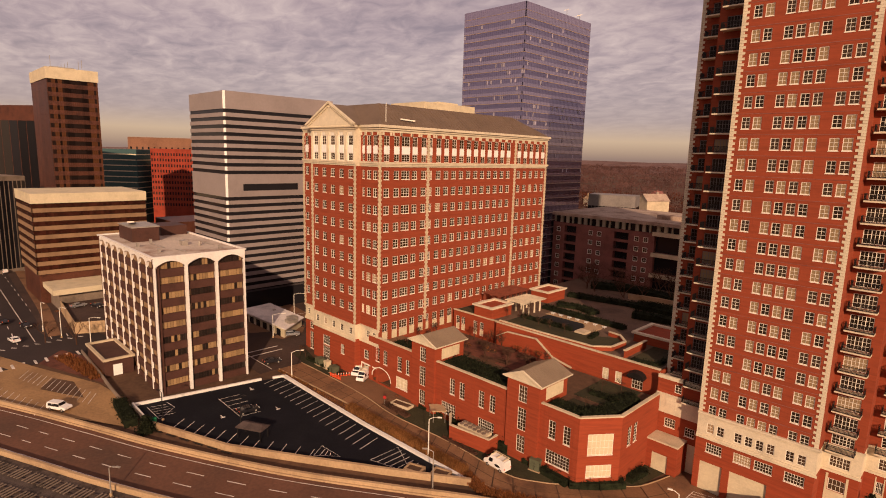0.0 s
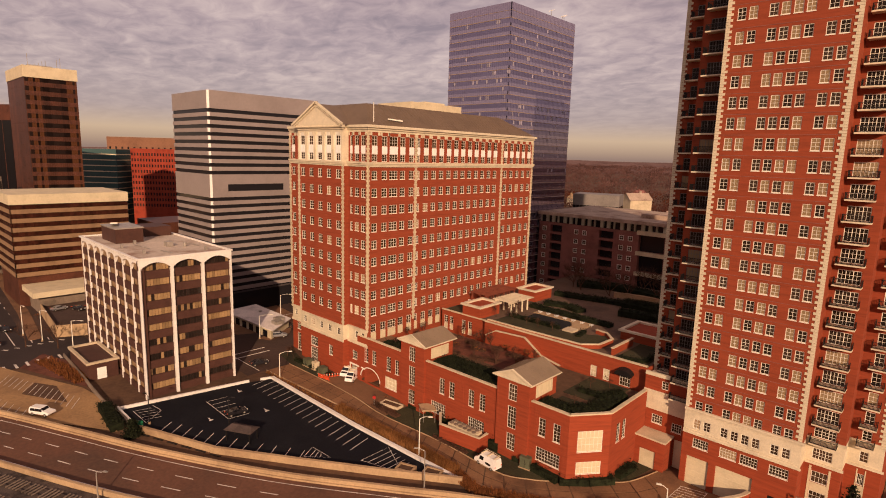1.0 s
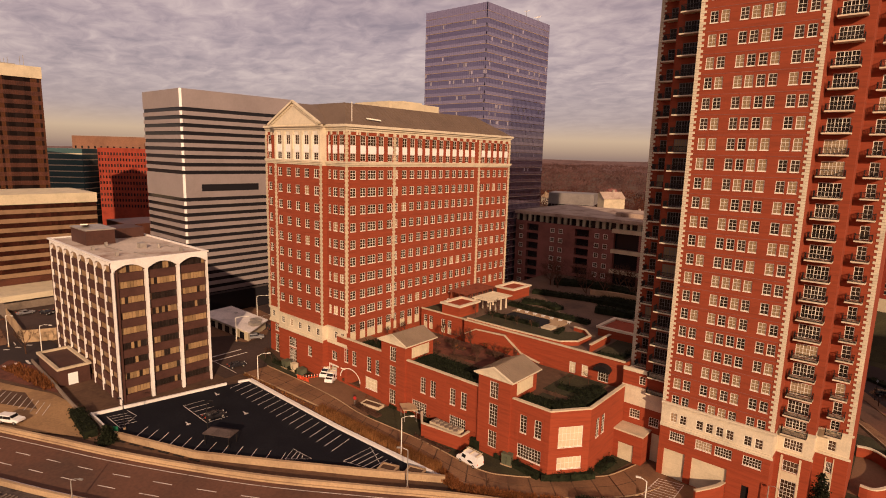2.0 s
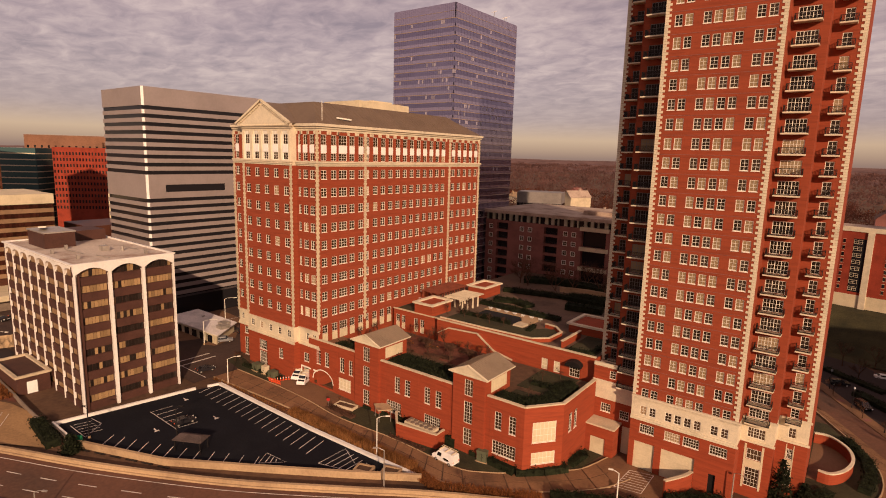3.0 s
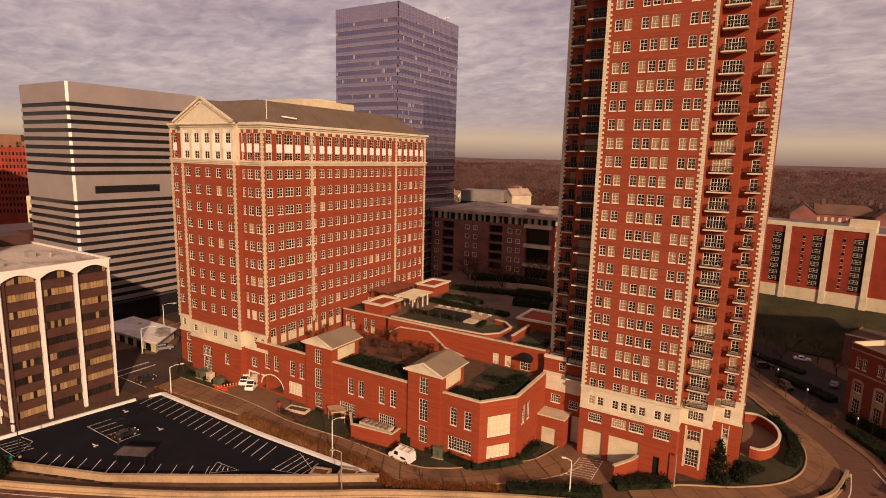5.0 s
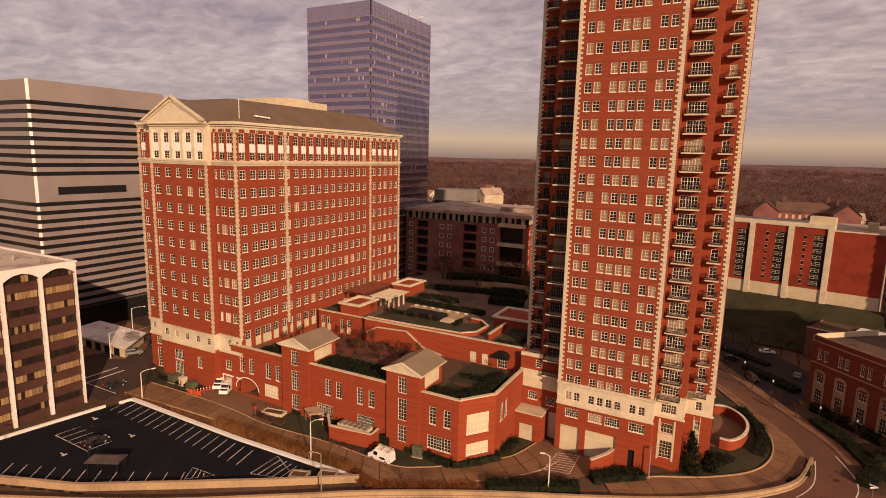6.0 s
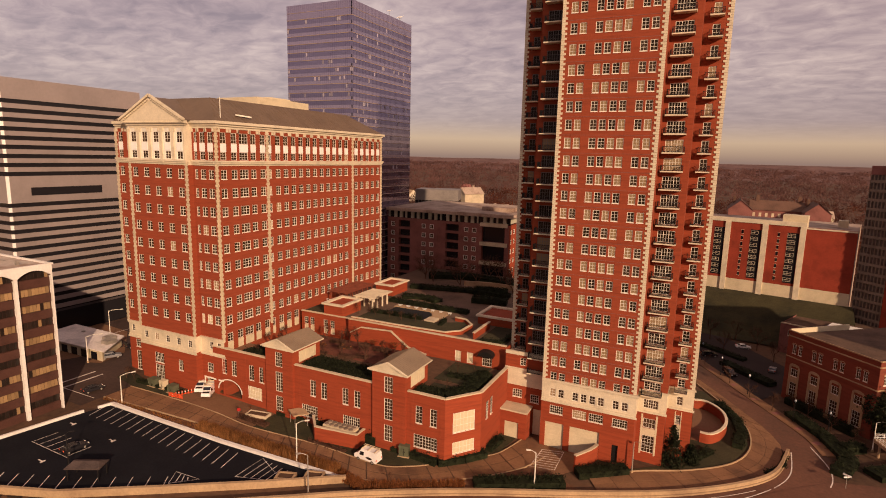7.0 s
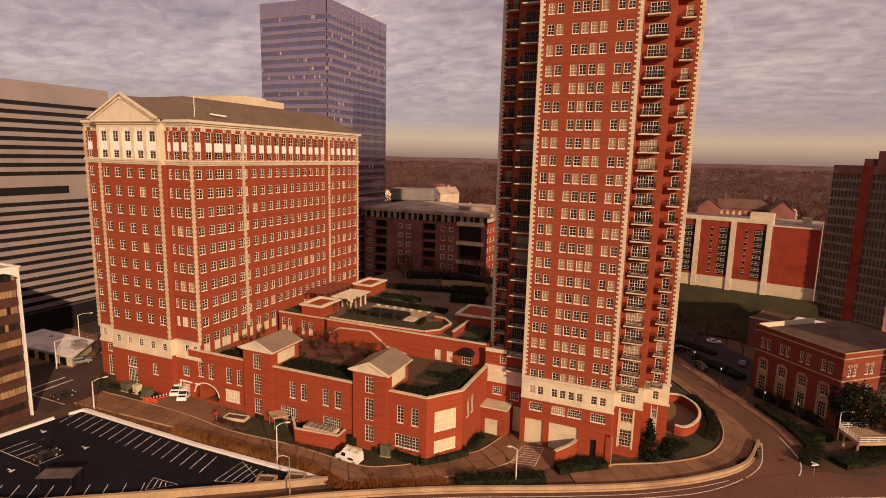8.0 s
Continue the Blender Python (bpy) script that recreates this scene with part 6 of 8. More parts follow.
flat_piece("parking_pad", [(-37.2, 100.3), (-33.3, 90.8), (-27.0, 91.0), (-24.8, 94.0), (-22, 100.7), (-33.6, 100.7), (-33.6, 105)], 0.05, PAVING, "tan paved forecourt of the tower garages")
b = Build()
for i in range(9):
    t = i / 8
    strip(b, [(-32.6 + 0.4 * t, 91.5 + 7.2 * t), (-28.0 + 0.0 * t, 92.6 + 7.4 * t)], 0.12, 0.065)
strip(b, [(-32.6, 91.4), (-32.2, 98.8)], 0.12, 0.065)
strip(b, [(-28.0, 92.5), (-28.0, 100.1)], 0.12, 0.065)
structure("stall_line", b, PAINT, "pale hatching on the forecourt")

# lawn, paved walk and loop road beside the tower
flat_piece("tower_lawn", [(-21.6, 100.7), (-24.4, 94.4), (-19, 96.0), (-13.7, 100.9), (-4.6, 106.6), (3.1, 114.0), (6.4, 122.5), (6.2, 132.0), (2.4, 141), (-3, 150), (-6, 150), (-5, 109), (-15, 100.7)], 0.06, LAWN, "lawn round the foot of the tower")
WALK_IN = curve([(-22, 94.0), (-13.6, 100.6), (-4.5, 106.3), (3.2, 113.7), (6.7, 122.4), (6.6, 132.4), (2.6, 142), (-2.6, 151), (-8, 160)], 6)
WALK_OUT = curve([(-19, 89.3), (-8, 96.2), (2.4, 104.8), (9.6, 113.6), (13.0, 124.6), (11.2, 133), (6.5, 141.5), (1.6, 149.5), (-4, 158.0)], 6)
slabs("pavement_walk", WALK_OUT, WALK_IN, 20, 2, 0.07, SLAB, "curving brown paved walk with dark joints", 0.08)
b = Build()
strip(b, WALK_IN, 0.25, 0.0, 0.28)
structure("kerb", b, CONCRETE, "pale kerb round the lawn")
LOOP = curve([(10.0, 104.0), (15.4, 113.5), (17.3, 125.0), (13.2, 137.0), (7.6, 146.0), (0.8, 157.5), (-10, 176), (-30, 210)], 6)
b = Build()
strip(b, LOOP, 8.4, 0.0)
structure("road_loop", b, ASPHALT_OLD, "brown asphalt loop road")
flat_piece("road_merge", [(-2, 95.5), (4, 100.5), (13, 110), (20.5, 116), (40, 122), (40, 104), (10, 92)], 0.01, ASPHALT_OLD, "brown asphalt where the loop meets the freeway")
b = Build()
strip(b, curve([(-14, 87.8), (0, 97.0), (8.2, 105.6), (13.2, 114.4), (14.6, 125.2)], 6), 0.2, 0.03)
strip(b, curve([(6, 98.8), (14, 104.5), (19.4, 112.5), (20.9, 120.5), (18.6, 130)], 6), 0.2, 0.03)
strip(b, [(4, 97.2), (40, 115.5)], 0.2, 0.03)
structure("road_marking", b, PAINT, "curving white edge lines")
SW = curve([(20.6, 127), (18.2, 134.5), (12.6, 144.4), (6.0, 155.0), (-2.0, 168.0), (-14, 188)], 6)
b = Build()
strip(b, SW, 3.0, 0.0, 0.15, side=-1.2)
structure("pavement_far", b, SLAB, "tan pavement on the far side of the loop road")
b = Build()
for p in SW[4::4]:
    strip(b, [(p[0] + 0.2, p[1] + 0.2), (p[0] + 1.5, p[1] + 1.4)], 1.3, 0.16)
structure("tree_pit", b, BRICK_DARK, "brick edged tree pits")
b = Build()
LOW_B, TOP_B = [(-34, 206), (-8, 206), (14, 204), (40, 197)], [(-34, 234.2), (-8, 228.5), (14, 223.6), (40, 218)]
for i in range(3):
    for j in range(6):
        q = []
        for di, dj in ((0, 0), (1, 0), (1, 1), (0, 1)):
            (xa, ya), (xb, yb), t = LOW_B[i + di], TOP_B[i + di], (j + dj) / 6
            q.append((xa + (xb - xa) * t, ya + (yb - ya) * t, -2.0 + 13.2 * (t * t * (3 - 2 * t))))
        b.face(q)
structure("lawn_bank", b, LAWN, "grass bank below the red block, darkened to stand for shade")
flat_piece("far_parking", [(-14, 186), (0, 168), (10, 152), (16, 160), (24, 176), (-2, 212), (-28, 214)], 0.05, ASPHALT, "shaded asphalt parking yard")
b = Build()
arc = curve([(-5, 137.5), (-2.2, 138.0), (1.0, 134.5), (2.1, 129.5), (1.2, 124.2), (-1.0, 120.3), (-3.2, 120.0)], 5)
strip(b, arc, 0.4, 0.0, 2.2)
structure("patio_wall", b, BRICK_LOW, "curved brick patio wall")
b = Build()
strip(b, arc, 0.6, 2.2, 0.25)
for v in range(len(b.v)):
    x, y, z = b.v[v]
    if z < G(x) + 2.1:
        b.v[v] = (x, y, G(x) + 2.18)
structure("patio_coping", b, STONE_PALE, "pale stone coping of the patio wall")
flat_piece("patio_floor", [(-4.9, 137)] + [p for p in arc[3:-3]] + [(-4.9, 120)], 0.08, PAVING, "patio floor")
ramp = curve([(-21.6, 100.7), (-22.4, 98.2), (-24.6, 94.2)], 5)
b = Build()
strip(b, ramp, 0.4, 0.0, 3.2)
structure("ramp_wall", b, BRICK_LOW, "curved brick wall beside the garage doors")
b = Build()
strip(b, ramp, 0.6, 3.2, 0.22)
for v in range(len(b.v)):
    x, y, z = b.v[v]
    if z < G(x) + 3.1:
        b.v[v] = (x, y, G(x) + 3.18)
structure("ramp_coping", b, STONE, "stone coping of the ramp wall")

# ---- planting ----
rv = random.Random(11)


def leaf(b, c, r, n, flat=1.0, m=0):
    """A clump of small leaf-like faces round a place."""
    for _ in range(n):
        p = Vector((rv.gauss(0, r * 0.5), rv.gauss(0, r * 0.5), rv.gauss(0, r * 0.5 * flat))) + Vector(c)
        s = r * rv.uniform(0.25, 0.5)
        u = Vector((rv.uniform(-1, 1), rv.uniform(-1, 1), rv.uniform(-0.7, 0.7))).normalized()
        v = u.cross(Vector((rv.uniform(-1, 1), rv.uniform(-1, 1), rv.uniform(-1, 1)))).normalized()
        b.face([tuple(p + u * s), tuple(p - u * s * 0.6 + v * s * 0.8), tuple(p - u * s * 0.6 - v * s * 0.8)], m)


def hedge(name, line, w, h, label, zb=None, mat=None, dense=1.25, r=0.42):
    """A clipped or loose row of shrubs along a line."""
    x0, y0 = line[len(line) // 2]
    ob = thing(name, (x0, y0, zb if zb is not None else G(x0)), label, "hedge")
    b, core = Build(), Build()
    for (xa, ya), (xb, yb) in zip(line[:-1], line[1:]):
        d = math.hypot(xb - xa, yb - ya)
        nx, ny = -(yb - ya) / d, (xb - xa) / d
        zz = (lambda x: zb) if zb is not None else G
        core.prism([(xa - nx * w * 0.4, ya - ny * w * 0.4), (xb - nx * w * 0.4, yb - ny * w * 0.4), (xb + nx * w * 0.4, yb + ny * w * 0.4), (xa + nx * w * 0.4, ya + ny * w * 0.4)], 0, lambda x, y: zz(x) + h * 0.62, 0, lambda x, y: zz(x) - 0.1)
        for _ in range(int(d * w * 5 * dense) + 3):
            t, s = rv.random(), rv.uniform(-0.5, 0.5)
            x, y = xa + (xb - xa) * t + nx * w * s, ya + (yb - ya) * t + ny * w * s
            k = 1 - (abs(s) * 1.5) ** 3
            leaf(b, (x, y, zz(x) + h * rv.uniform(0.45, 0.92) * max(0.35, k)), r, 6, 0.8)
    part("inner_growth", core, TWIG if mat else LEAF, ob)
    part("foliage", b, mat or LEAF, ob)
    return ob


def branch(b, tw, p, d, length, r, depth, spread):
    q = p + d * length
    b.tube(tuple(p), tuple(q), r, r * 0.62, 5 if depth > 2 else 3)
    if depth == 0:
        for _ in range(5):
            e = (d + Vector((rv.gauss(0, 0.6), rv.gauss(0, 0.6), rv.gauss(0.1, 0.5)))).normalized()
            tw.tube(tuple(q - d * length * rv.random()), tuple(q + e * length * rv.uniform(0.5, 1.0)), r * 0.5, r * 0.15, 3)
        return
    for k in range(3 if depth > 1 else 4):
        e = (d * 0.9 + Vector((rv.gauss(0, spread), rv.gauss(0, spread), rv.gauss(0.12, spread * 0.5)))).normalized()
        branch(b, tw, p + d * length * rv.uniform(0.55, 1.0), e, length * rv.uniform(0.6, 0.82), r * 0.55, depth - 1, spread)


def bare_tree(h, leaves=None, label="bare winter tree with fine brown twigs"):
    ob = thing("tree", (0, 0, 0), label, "tree", "bare trees")
    b, tw = Build(), Build()
    branch(b, tw, Vector((0, 0, 0)), Vector((rv.gauss(0, 0.04), rv.gauss(0, 0.04), 1)).normalized(), h * 0.33, h * 0.022, 4, 0.5)
    part("trunk", b, TWIG, ob, "", True)
    if leaves:
        top = [v for v in tw.v]
        for _ in range(160):
            leaf(tw, rv.choice(top), h * 0.035, 1)
    part("crown", tw, leaves or TWIG, ob, "", True)
    return ob


TREES = [bare_tree(6.0), bare_tree(7.0), bare_tree(5.0, RUSSET, "small tree with a few russet leaves"), bare_tree(11.0)]


def plant(kind, x, y, z, s=1.0):
    rv.uniform(0, 360)
    ob = copy_thing(TREES[kind], pose(x, y, z, 0, 0, rv.uniform(0, 360)))
    ob.scale = (s, s, s * rv.uniform(0.9, 1.1))
    return ob


# roof garden of the wing
DK = ZD - 0.25
hedge("roof_hedge", [(-101.6, 87.0), (-93.2, 87.0)], 4.4, 1.3, "dark clipped evergreen hedge behind the parapet", DK)
hedge("roof_hedge", [(-100.8, 90.2), (-93.8, 90.2)], 1.6, 1.1, "dark evergreen hedge on the roof deck", DK)
hedge("roof_hedge", [(-84.2, 88.8), (-64.8, 88.8)], 8.0, 1.3, "dark clipped evergreen hedge behind the parapet", DK)
hedge("roof_hedge", [(-55.6, 87.4), (-49.6, 87.4), (-46.4, 91.8), (-46.4, 101.5)], 4.0, 1.3, "dark evergreen hedge round the garden edge", DK)
hedge("roof_hedge", [(-53.5, 97.6), (-48.6, 97.8), (-47.0, 103.0)], 1.8, 1.0, "dark evergreen hedge beside the garden path", DK)
b = Build()
b.box(-55.5, 94.6, DK, -46.6, 105.8, DK + 0.08)
b.box(-54.5, 88.5, DK, -46.8, 92.8, DK + 0.08)
structure("roof_lawn", b, LAWN, "small dark lawn on the roof")
b = Build()
b.box(-92.0, 95.5, DK, -66.2, 105.9, DK + 0.1)
b.box(-101.6, 92.0, DK, -93.0, 100.0, DK + 0.1)
structure("roof_mulch", b, bpy.data.materials["red_mulch"], "reddish mulch bed on the roof")
for x, y, s in ((-89, 99, 0.75), (-85.5, 102.5, 0.85), (-82, 98, 0.7), (-79, 101, 0.9), (-75.5, 98.5, 0.75), (-72.5, 101.5, 0.8), (-69, 97.5, 0.7), (-86.5, 96.8, 0.6), (-77, 104, 0.7), (-97, 94, 0.7), (-95, 97.5, 0.6), (-91, 104, 0.8), (-88, 95.5, 0.8), (-84, 104, 0.9), (-80.5, 96, 0.8), (-74, 96, 0.8), (-70.5, 103.5, 0.9), (-67.2, 100.5, 0.8), (-99, 98.5, 0.8), (-100, 93.5, 0.7)):
    plant(rv.choice((0, 1, 2)), x, y, DK, s)
for x, y, s in ((-52.6, 100.5, 0.55), (-49.8, 103.5, 0.6), (-50.5, 90.5, 0.5), (-98.5, 87.8, 0.5)):
    plant(rv.choice((0, 1)), x, y, DK, s)
for x, y, w, h in ((-87, 103.0, 2.0, 1.2), (-74, 103.2, 2.2, 1.1), (-79, 95.6, 2.0, 1.0), (-67.5, 103.2, 1.6, 1.0), (-97, 97.0, 2.4, 1.0), (-86, 94.6, 1.6, 0.9), (-90, 97.5, 1.4, 0.8), (-83, 100.5, 1.8, 0.9), (-76, 97.0, 1.6, 0.9), (-70, 100.5, 1.5, 0.8), (-80, 104.6, 1.5, 0.8)):
    hedge("russet_shrub", [(x - w, y), (x + w, y + 0.5)], 1.6, h, "low russet shrubs in mulch", DK, RUSSET if x in (-83, -70) else TWIG, 0.5)

# terrace planting
b = Build()
b.prism([(-85.4, 107.3), (-72.7, 107.3), (-59.4, 107.9), (-56.8, 110.7), (-56.5, 116.1), (-59.3, 119.2), (-66, 115.0), (-85.4, 115.0)], TZ, TZ + 0.3)
b.box(-51.2, 107.5, TZ, -44.5, 120.5, TZ + 0.1)
b.box(-101.5, 108.6, TZ, -95.4, 117.0, TZ + 0.1)
structure("terrace_lawn", b, LAWN, "dark lawn on the terrace")
b = Build()
b.prism([(-82.0, 116.6), (-69.6, 116.6), (-69.6, 121.0), (-71.4, 123.6), (-82.0, 123.6)], TZ, TZ + 0.12)
structure("pool_cover", b, material("pool_cover_black", (0.008, 0.008, 0.009), 0.85, 0.2, 0.4, 3.0, 0.1), "dark pool cover")
b = Build()
for q in ((-69.0, 115.6, -66.2, 118.6),):
    b.box(*q[:2], TZ, *q[2:], TZ + 0.5)
structure("pool_step_wall", b, STONE, "pale stone wall of the pool steps")
hedge("terrace_hedge", [(-85.0, 115.8), (-70.0, 115.8)], 1.5, 1.6, "dark hedge in front of the pool", TZ)
hedge("terrace_hedge", [(-87, 128.6), (-62, 127.6)], 2.6, 1.4, "dark hedge behind the pool deck", TZ)
hedge("terrace_hedge", [(-66, 140), (-56, 142)], 4.0, 2.6, "tall dark hedge on the terrace", TZ)
hedge("terrace_hedge", [(-90, 146), (-72, 150), (-58, 150)], 3.0, 1.8, "dark hedge in the shaded court", TZ)
hedge("terrace_hedge", [(-63.5, 113.5), (-64.5, 118.5)], 1.4, 1.1, "dark hedge at the pool steps", TZ)
for x, y, s in ((-82, 113, 0.55), (-78, 113.3, 0.5), (-74, 112.6, 0.55), (-84.5, 119, 0.7), (-87.5, 113, 0.7), (-87, 117, 0.6), (-70, 113, 0.5)):
    plant(rv.choice((0, 1)), x, y, TZ, s)
hedge("court_shrubs", [(-92, 163), (-80, 168), (-66, 166), (-54, 160)], 6.0, 2.6, "dark tangle of shrubs in the shaded court", TZ, None, 0.6)
hedge("court_shrubs", [(-86, 134), (-80, 136), (-74, 134)], 4.0, 1.5, "dark shrubs beside the pergola", TZ, None, 0.7)
hedge("court_shrubs", [(-50.6, 108.4), (-45.5, 109.4), (-45.2, 118)], 1.2, 0.9, "dark shrubs along the terrace edge", TZ, None, 0.7)
for x, y, s in ((-88, 158, 1.0), (-74, 162, 1.1), (-62, 160, 1.1), (-56, 170, 1.0), (-92, 160, 1.1), (-84, 166, 1.2), (-78, 158, 1.0), (-66, 164, 1.15), (-59, 156, 1.0), (-72, 170, 1.2), (-96, 168, 1.0), (-52, 166, 1.1)):
    plant(3, x, y, TZ - 2.0, s)
b = Build()
for k in range(8):
    a0, a1 = -0.4 + 0.35 * k, -0.4 + 0.35 * (k + 1)
    p = [(-66 + r * math.cos(a), 152 + r * 0.6 * math.sin(a)) for a, r in ((a0, 13), (a1, 13), (a1, 14.2), (a0, 14.2))]
    b.prism(p, TZ, TZ + 1.6)
structure("court_wall", b, CONCRETE, "curved pale planter wall in the court")
hedge("court_shrubs", [(-70, 151), (-60, 153)], 7.0, 2.0, "dense shrubs inside the curved planter", TZ)

# planting at street level
hedge("street_hedge", [(-77.8, 82.6), (-75.2, 82.9)], 1.8, 2.2, "dark rounded shrub by the chiller wall")
hedge("street_hedge", [(-88.0, 82.4), (-84.8, 83.0)], 1.4, 1.3, "low dark shrubs at the wing wall")
hedge("street_hedge", [(-94.0, 77.2), (-86.0, 77.0)], 1.6, 0.8, "low brown shrubs in the entry bed", None, TWIG)
hedge("street_hedge", [(-75.0, 76.9), (-66.0, 77.3)], 1.0, 0.5, "low brown ground cover along the street", None, TWIG)
hedge("street_hedge", [(-54.0, 82.9), (-48.4, 82.6), (-44.6, 86.4), (-41.6, 90.4)], 2.6, 2.1, "dark evergreen shrubs at the wing's corner")
hedge("street_hedge", [(-41.6, 92.2), (-41.0, 97.5)], 2.0, 1.8, "dark shrubs beside the drive")
hedge("street_hedge", [(-39.5, 79.6), (-33, 83.6), (-25.2, 88.4)], 3.2, 2.2, "wide dark evergreen hedge above the barrier")
hedge("street_hedge", [(-23.8, 92.8), (-19.0, 96.6), (-15.6, 99.4)], 3.0, 1.9, "dark evergreen hedge below the tower")
hedge("street_hedge", [(-128, 77.6), (-114, 78.7)], 1.4, 1.0, "low dark shrubs by the office wall")
hedge("street_hedge", [(-83, 83.2), (-79.5, 83.4)], 1.3, 1.5, "dark shrubs at the wing wall")
hedge("street_hedge", [(-64.6, 83.0), (-62.2, 83.0)], 2.2, 3.0, "tall dark shrub by the pavilion")
hedge("street_hedge", [(-58.6, 82.6), (-56.6, 83.0)], 1.6, 1.6, "dark shrub by the pavilion")
hedge("street_hedge", [(-131, 32.0), (-124, 31.4), (-119, 31.0)], 3.0, 2.2, "dark evergreen mass beside the lot wall")
hedge("street_hedge", [(4.2, 121), (5.2, 128), (4.4, 135), (0.6, 143)], 2.6, 1.7, "dark hedge outside the patio wall")
hedge("street_hedge", [(-4.4, 110.5), (-1.0, 116.5)], 2.4, 1.4, "low shrubs on the tower lawn")
hedge("street_hedge", [(22, 119), (25, 126), (22, 136), (16.5, 146)], 4.0, 1.8, "dark bank of shrubs beside the loop road", None, None, 0.7)
hedge("street_hedge", [(28, 122), (36, 128), (44, 138)], 5.0, 1.6, "dark shrubs below the ramp", None, None, 0.6)
hedge("street_hedge", [(9, 112.9), (12.6, 118), (13.4, 123.6)], 0.9, 0.7, "dark low hedge on the traffic island")
hedge("street_hedge", [(24.5, 131), (28.5, 133.5)], 3.0, 2.4, "dark shrubs at the hall's foot")
hedge("street_hedge", [(16.5, 154.2), (21.5, 148.6), (28.5, 140.6)], 2.2, 2.6, "dark shrubs along the hall wall")
hedge("yard_hedge", [(2, 176), (14, 164)], 4.0, 2.0, "dark shrubs in the shaded yard", None, None, 0.5)
hedge("yard_hedge", [(-6, 192), (8, 182)], 3.0, 1.6, "dark shrubs in the shaded yard", None, None, 0.5)


def grasses(name, line, w, h, label, n, mat):
    x0, y0 = line[len(line) // 2]
    ob = thing(name, (x0, y0, G(x0)), label, "grass")
    tagged(ob, kind="stuff")
    b = Build()
    for _ in range(n):
        i = rv.randrange(len(line) - 1)
        t, s = rv.random(), rv.uniform(-0.5, 0.5) * w
        (xa, ya), (xb, yb) = line[i], line[i + 1]
        d = math.hypot(xb - xa, yb - ya)
        x, y = xa + (xb - xa) * t - (yb - ya) / d * s, ya + (yb - ya) * t + (xb - xa) / d * s
        z = G(x)
        for _ in range(6):
            a, l = rv.uniform(0, 6.28), h * rv.uniform(0.6, 1.1)
            o = rv.uniform(0.05, 0.35)
            px, py = math.cos(a + 1.57) * 0.07, math.sin(a + 1.57) * 0.07
            b.face([(x - px, y - py, z), (x + px, y + py, z), (x + math.cos(a) * o, y + math.sin(a) * o, z + l)])
    part("blades", b, mat, ob)
    return ob


grasses("ornamental_grass", [(-97.5, 69.4), (-80, 70.2), (-63, 70.9)], 2.0, 1.7, "tall dry orange ornamental grass beside the lot", 2600, GRASSES)
grasses("ornamental_grass", [(-63, 70.6), (-57, 69.4), (-48, 74.6), (-41, 79.2)], 2.6, 0.8, "low dry russet planting above the barrier", 1500, RUSSET)
grasses("dry_weeds", [(-126, 68.0), (-98, 69.3)], 1.2, 0.4, "dry weeds in the street verge", 300, GRASSES)
grasses("verge_shrubs", [(-170, 29), (-158, 31), (-148, 32.6)], 4.0, 1.0, "reddish winter shrubs on the verge", 700, RUSSET)


def conifer(x, y, h, r, label):
    ob = thing("conifer", (x, y, G(x)), label, "tree")
    b, f = Build(), Build()
    b.tube((x, y, G(x) - 0.2), (x, y, G(x) + h * 0.95), 0.22, 0.04, 6)
    for k in range(26):
        t = k / 25
        z, rad = G(x) + 0.4 + h * 0.93 * t, r * (1 - t) ** 0.85 + 0.12
        for j in range(int(10 + 26 * (1 - t))):
            a = rv.uniform(0, 6.28)
            q = rad * rv.uniform(0.35, 1.05)
            leaf(f, (x + q * math.cos(a), y + q * math.sin(a), z - q * 0.25), 0.55, 4, 0.6)
    part("trunk", b, TWIG, ob)
    part("crown", f, LEAF, ob)


conifer(-8.0, 106.6, 8.4, 2.5, "dark evergreen conifer on the tower lawn")
conifer(-4.6, 109.6, 3.6, 1.3, "small dark evergreen shrub tree on the tower lawn")
conifer(-115.2, 60.0 - 27.4, 3.0, 1.6, "dark evergreen beside the lot corner")


def round_tree(x, y, h, r, mat, label):
    ob = thing("tree", (x, y, G(x)), label, "tree")
    b, f = Build(), Build()
    b.tube((x, y, G(x) - 0.2), (x, y, G(x) + h * 0.55), 0.35, 0.2, 7)
    for j in range(5):
        a = j * 1.26
        b.tube((x, y, G(x) + h * 0.35), (x + r * 0.6 * math.cos(a), y + r * 0.6 * math.sin(a), G(x) + h * 0.7), 0.14, 0.05, 5)
    for _ in range(620):
        u = Vector((rv.gauss(0, 1), rv.gauss(0, 1), rv.gauss(0, 1))).normalized() * r * rv.uniform(0.55, 1.0)
        k = 1 + 0.22 * noise.noise(u * 0.5)
        leaf(f, (x + u.x * k, y + u.y * k, G(x) + h * 0.58 + u.z * k * 0.85), 0.9, 6)
    part("trunk", b, TWIG, ob)
    part("crown", f, mat, ob)


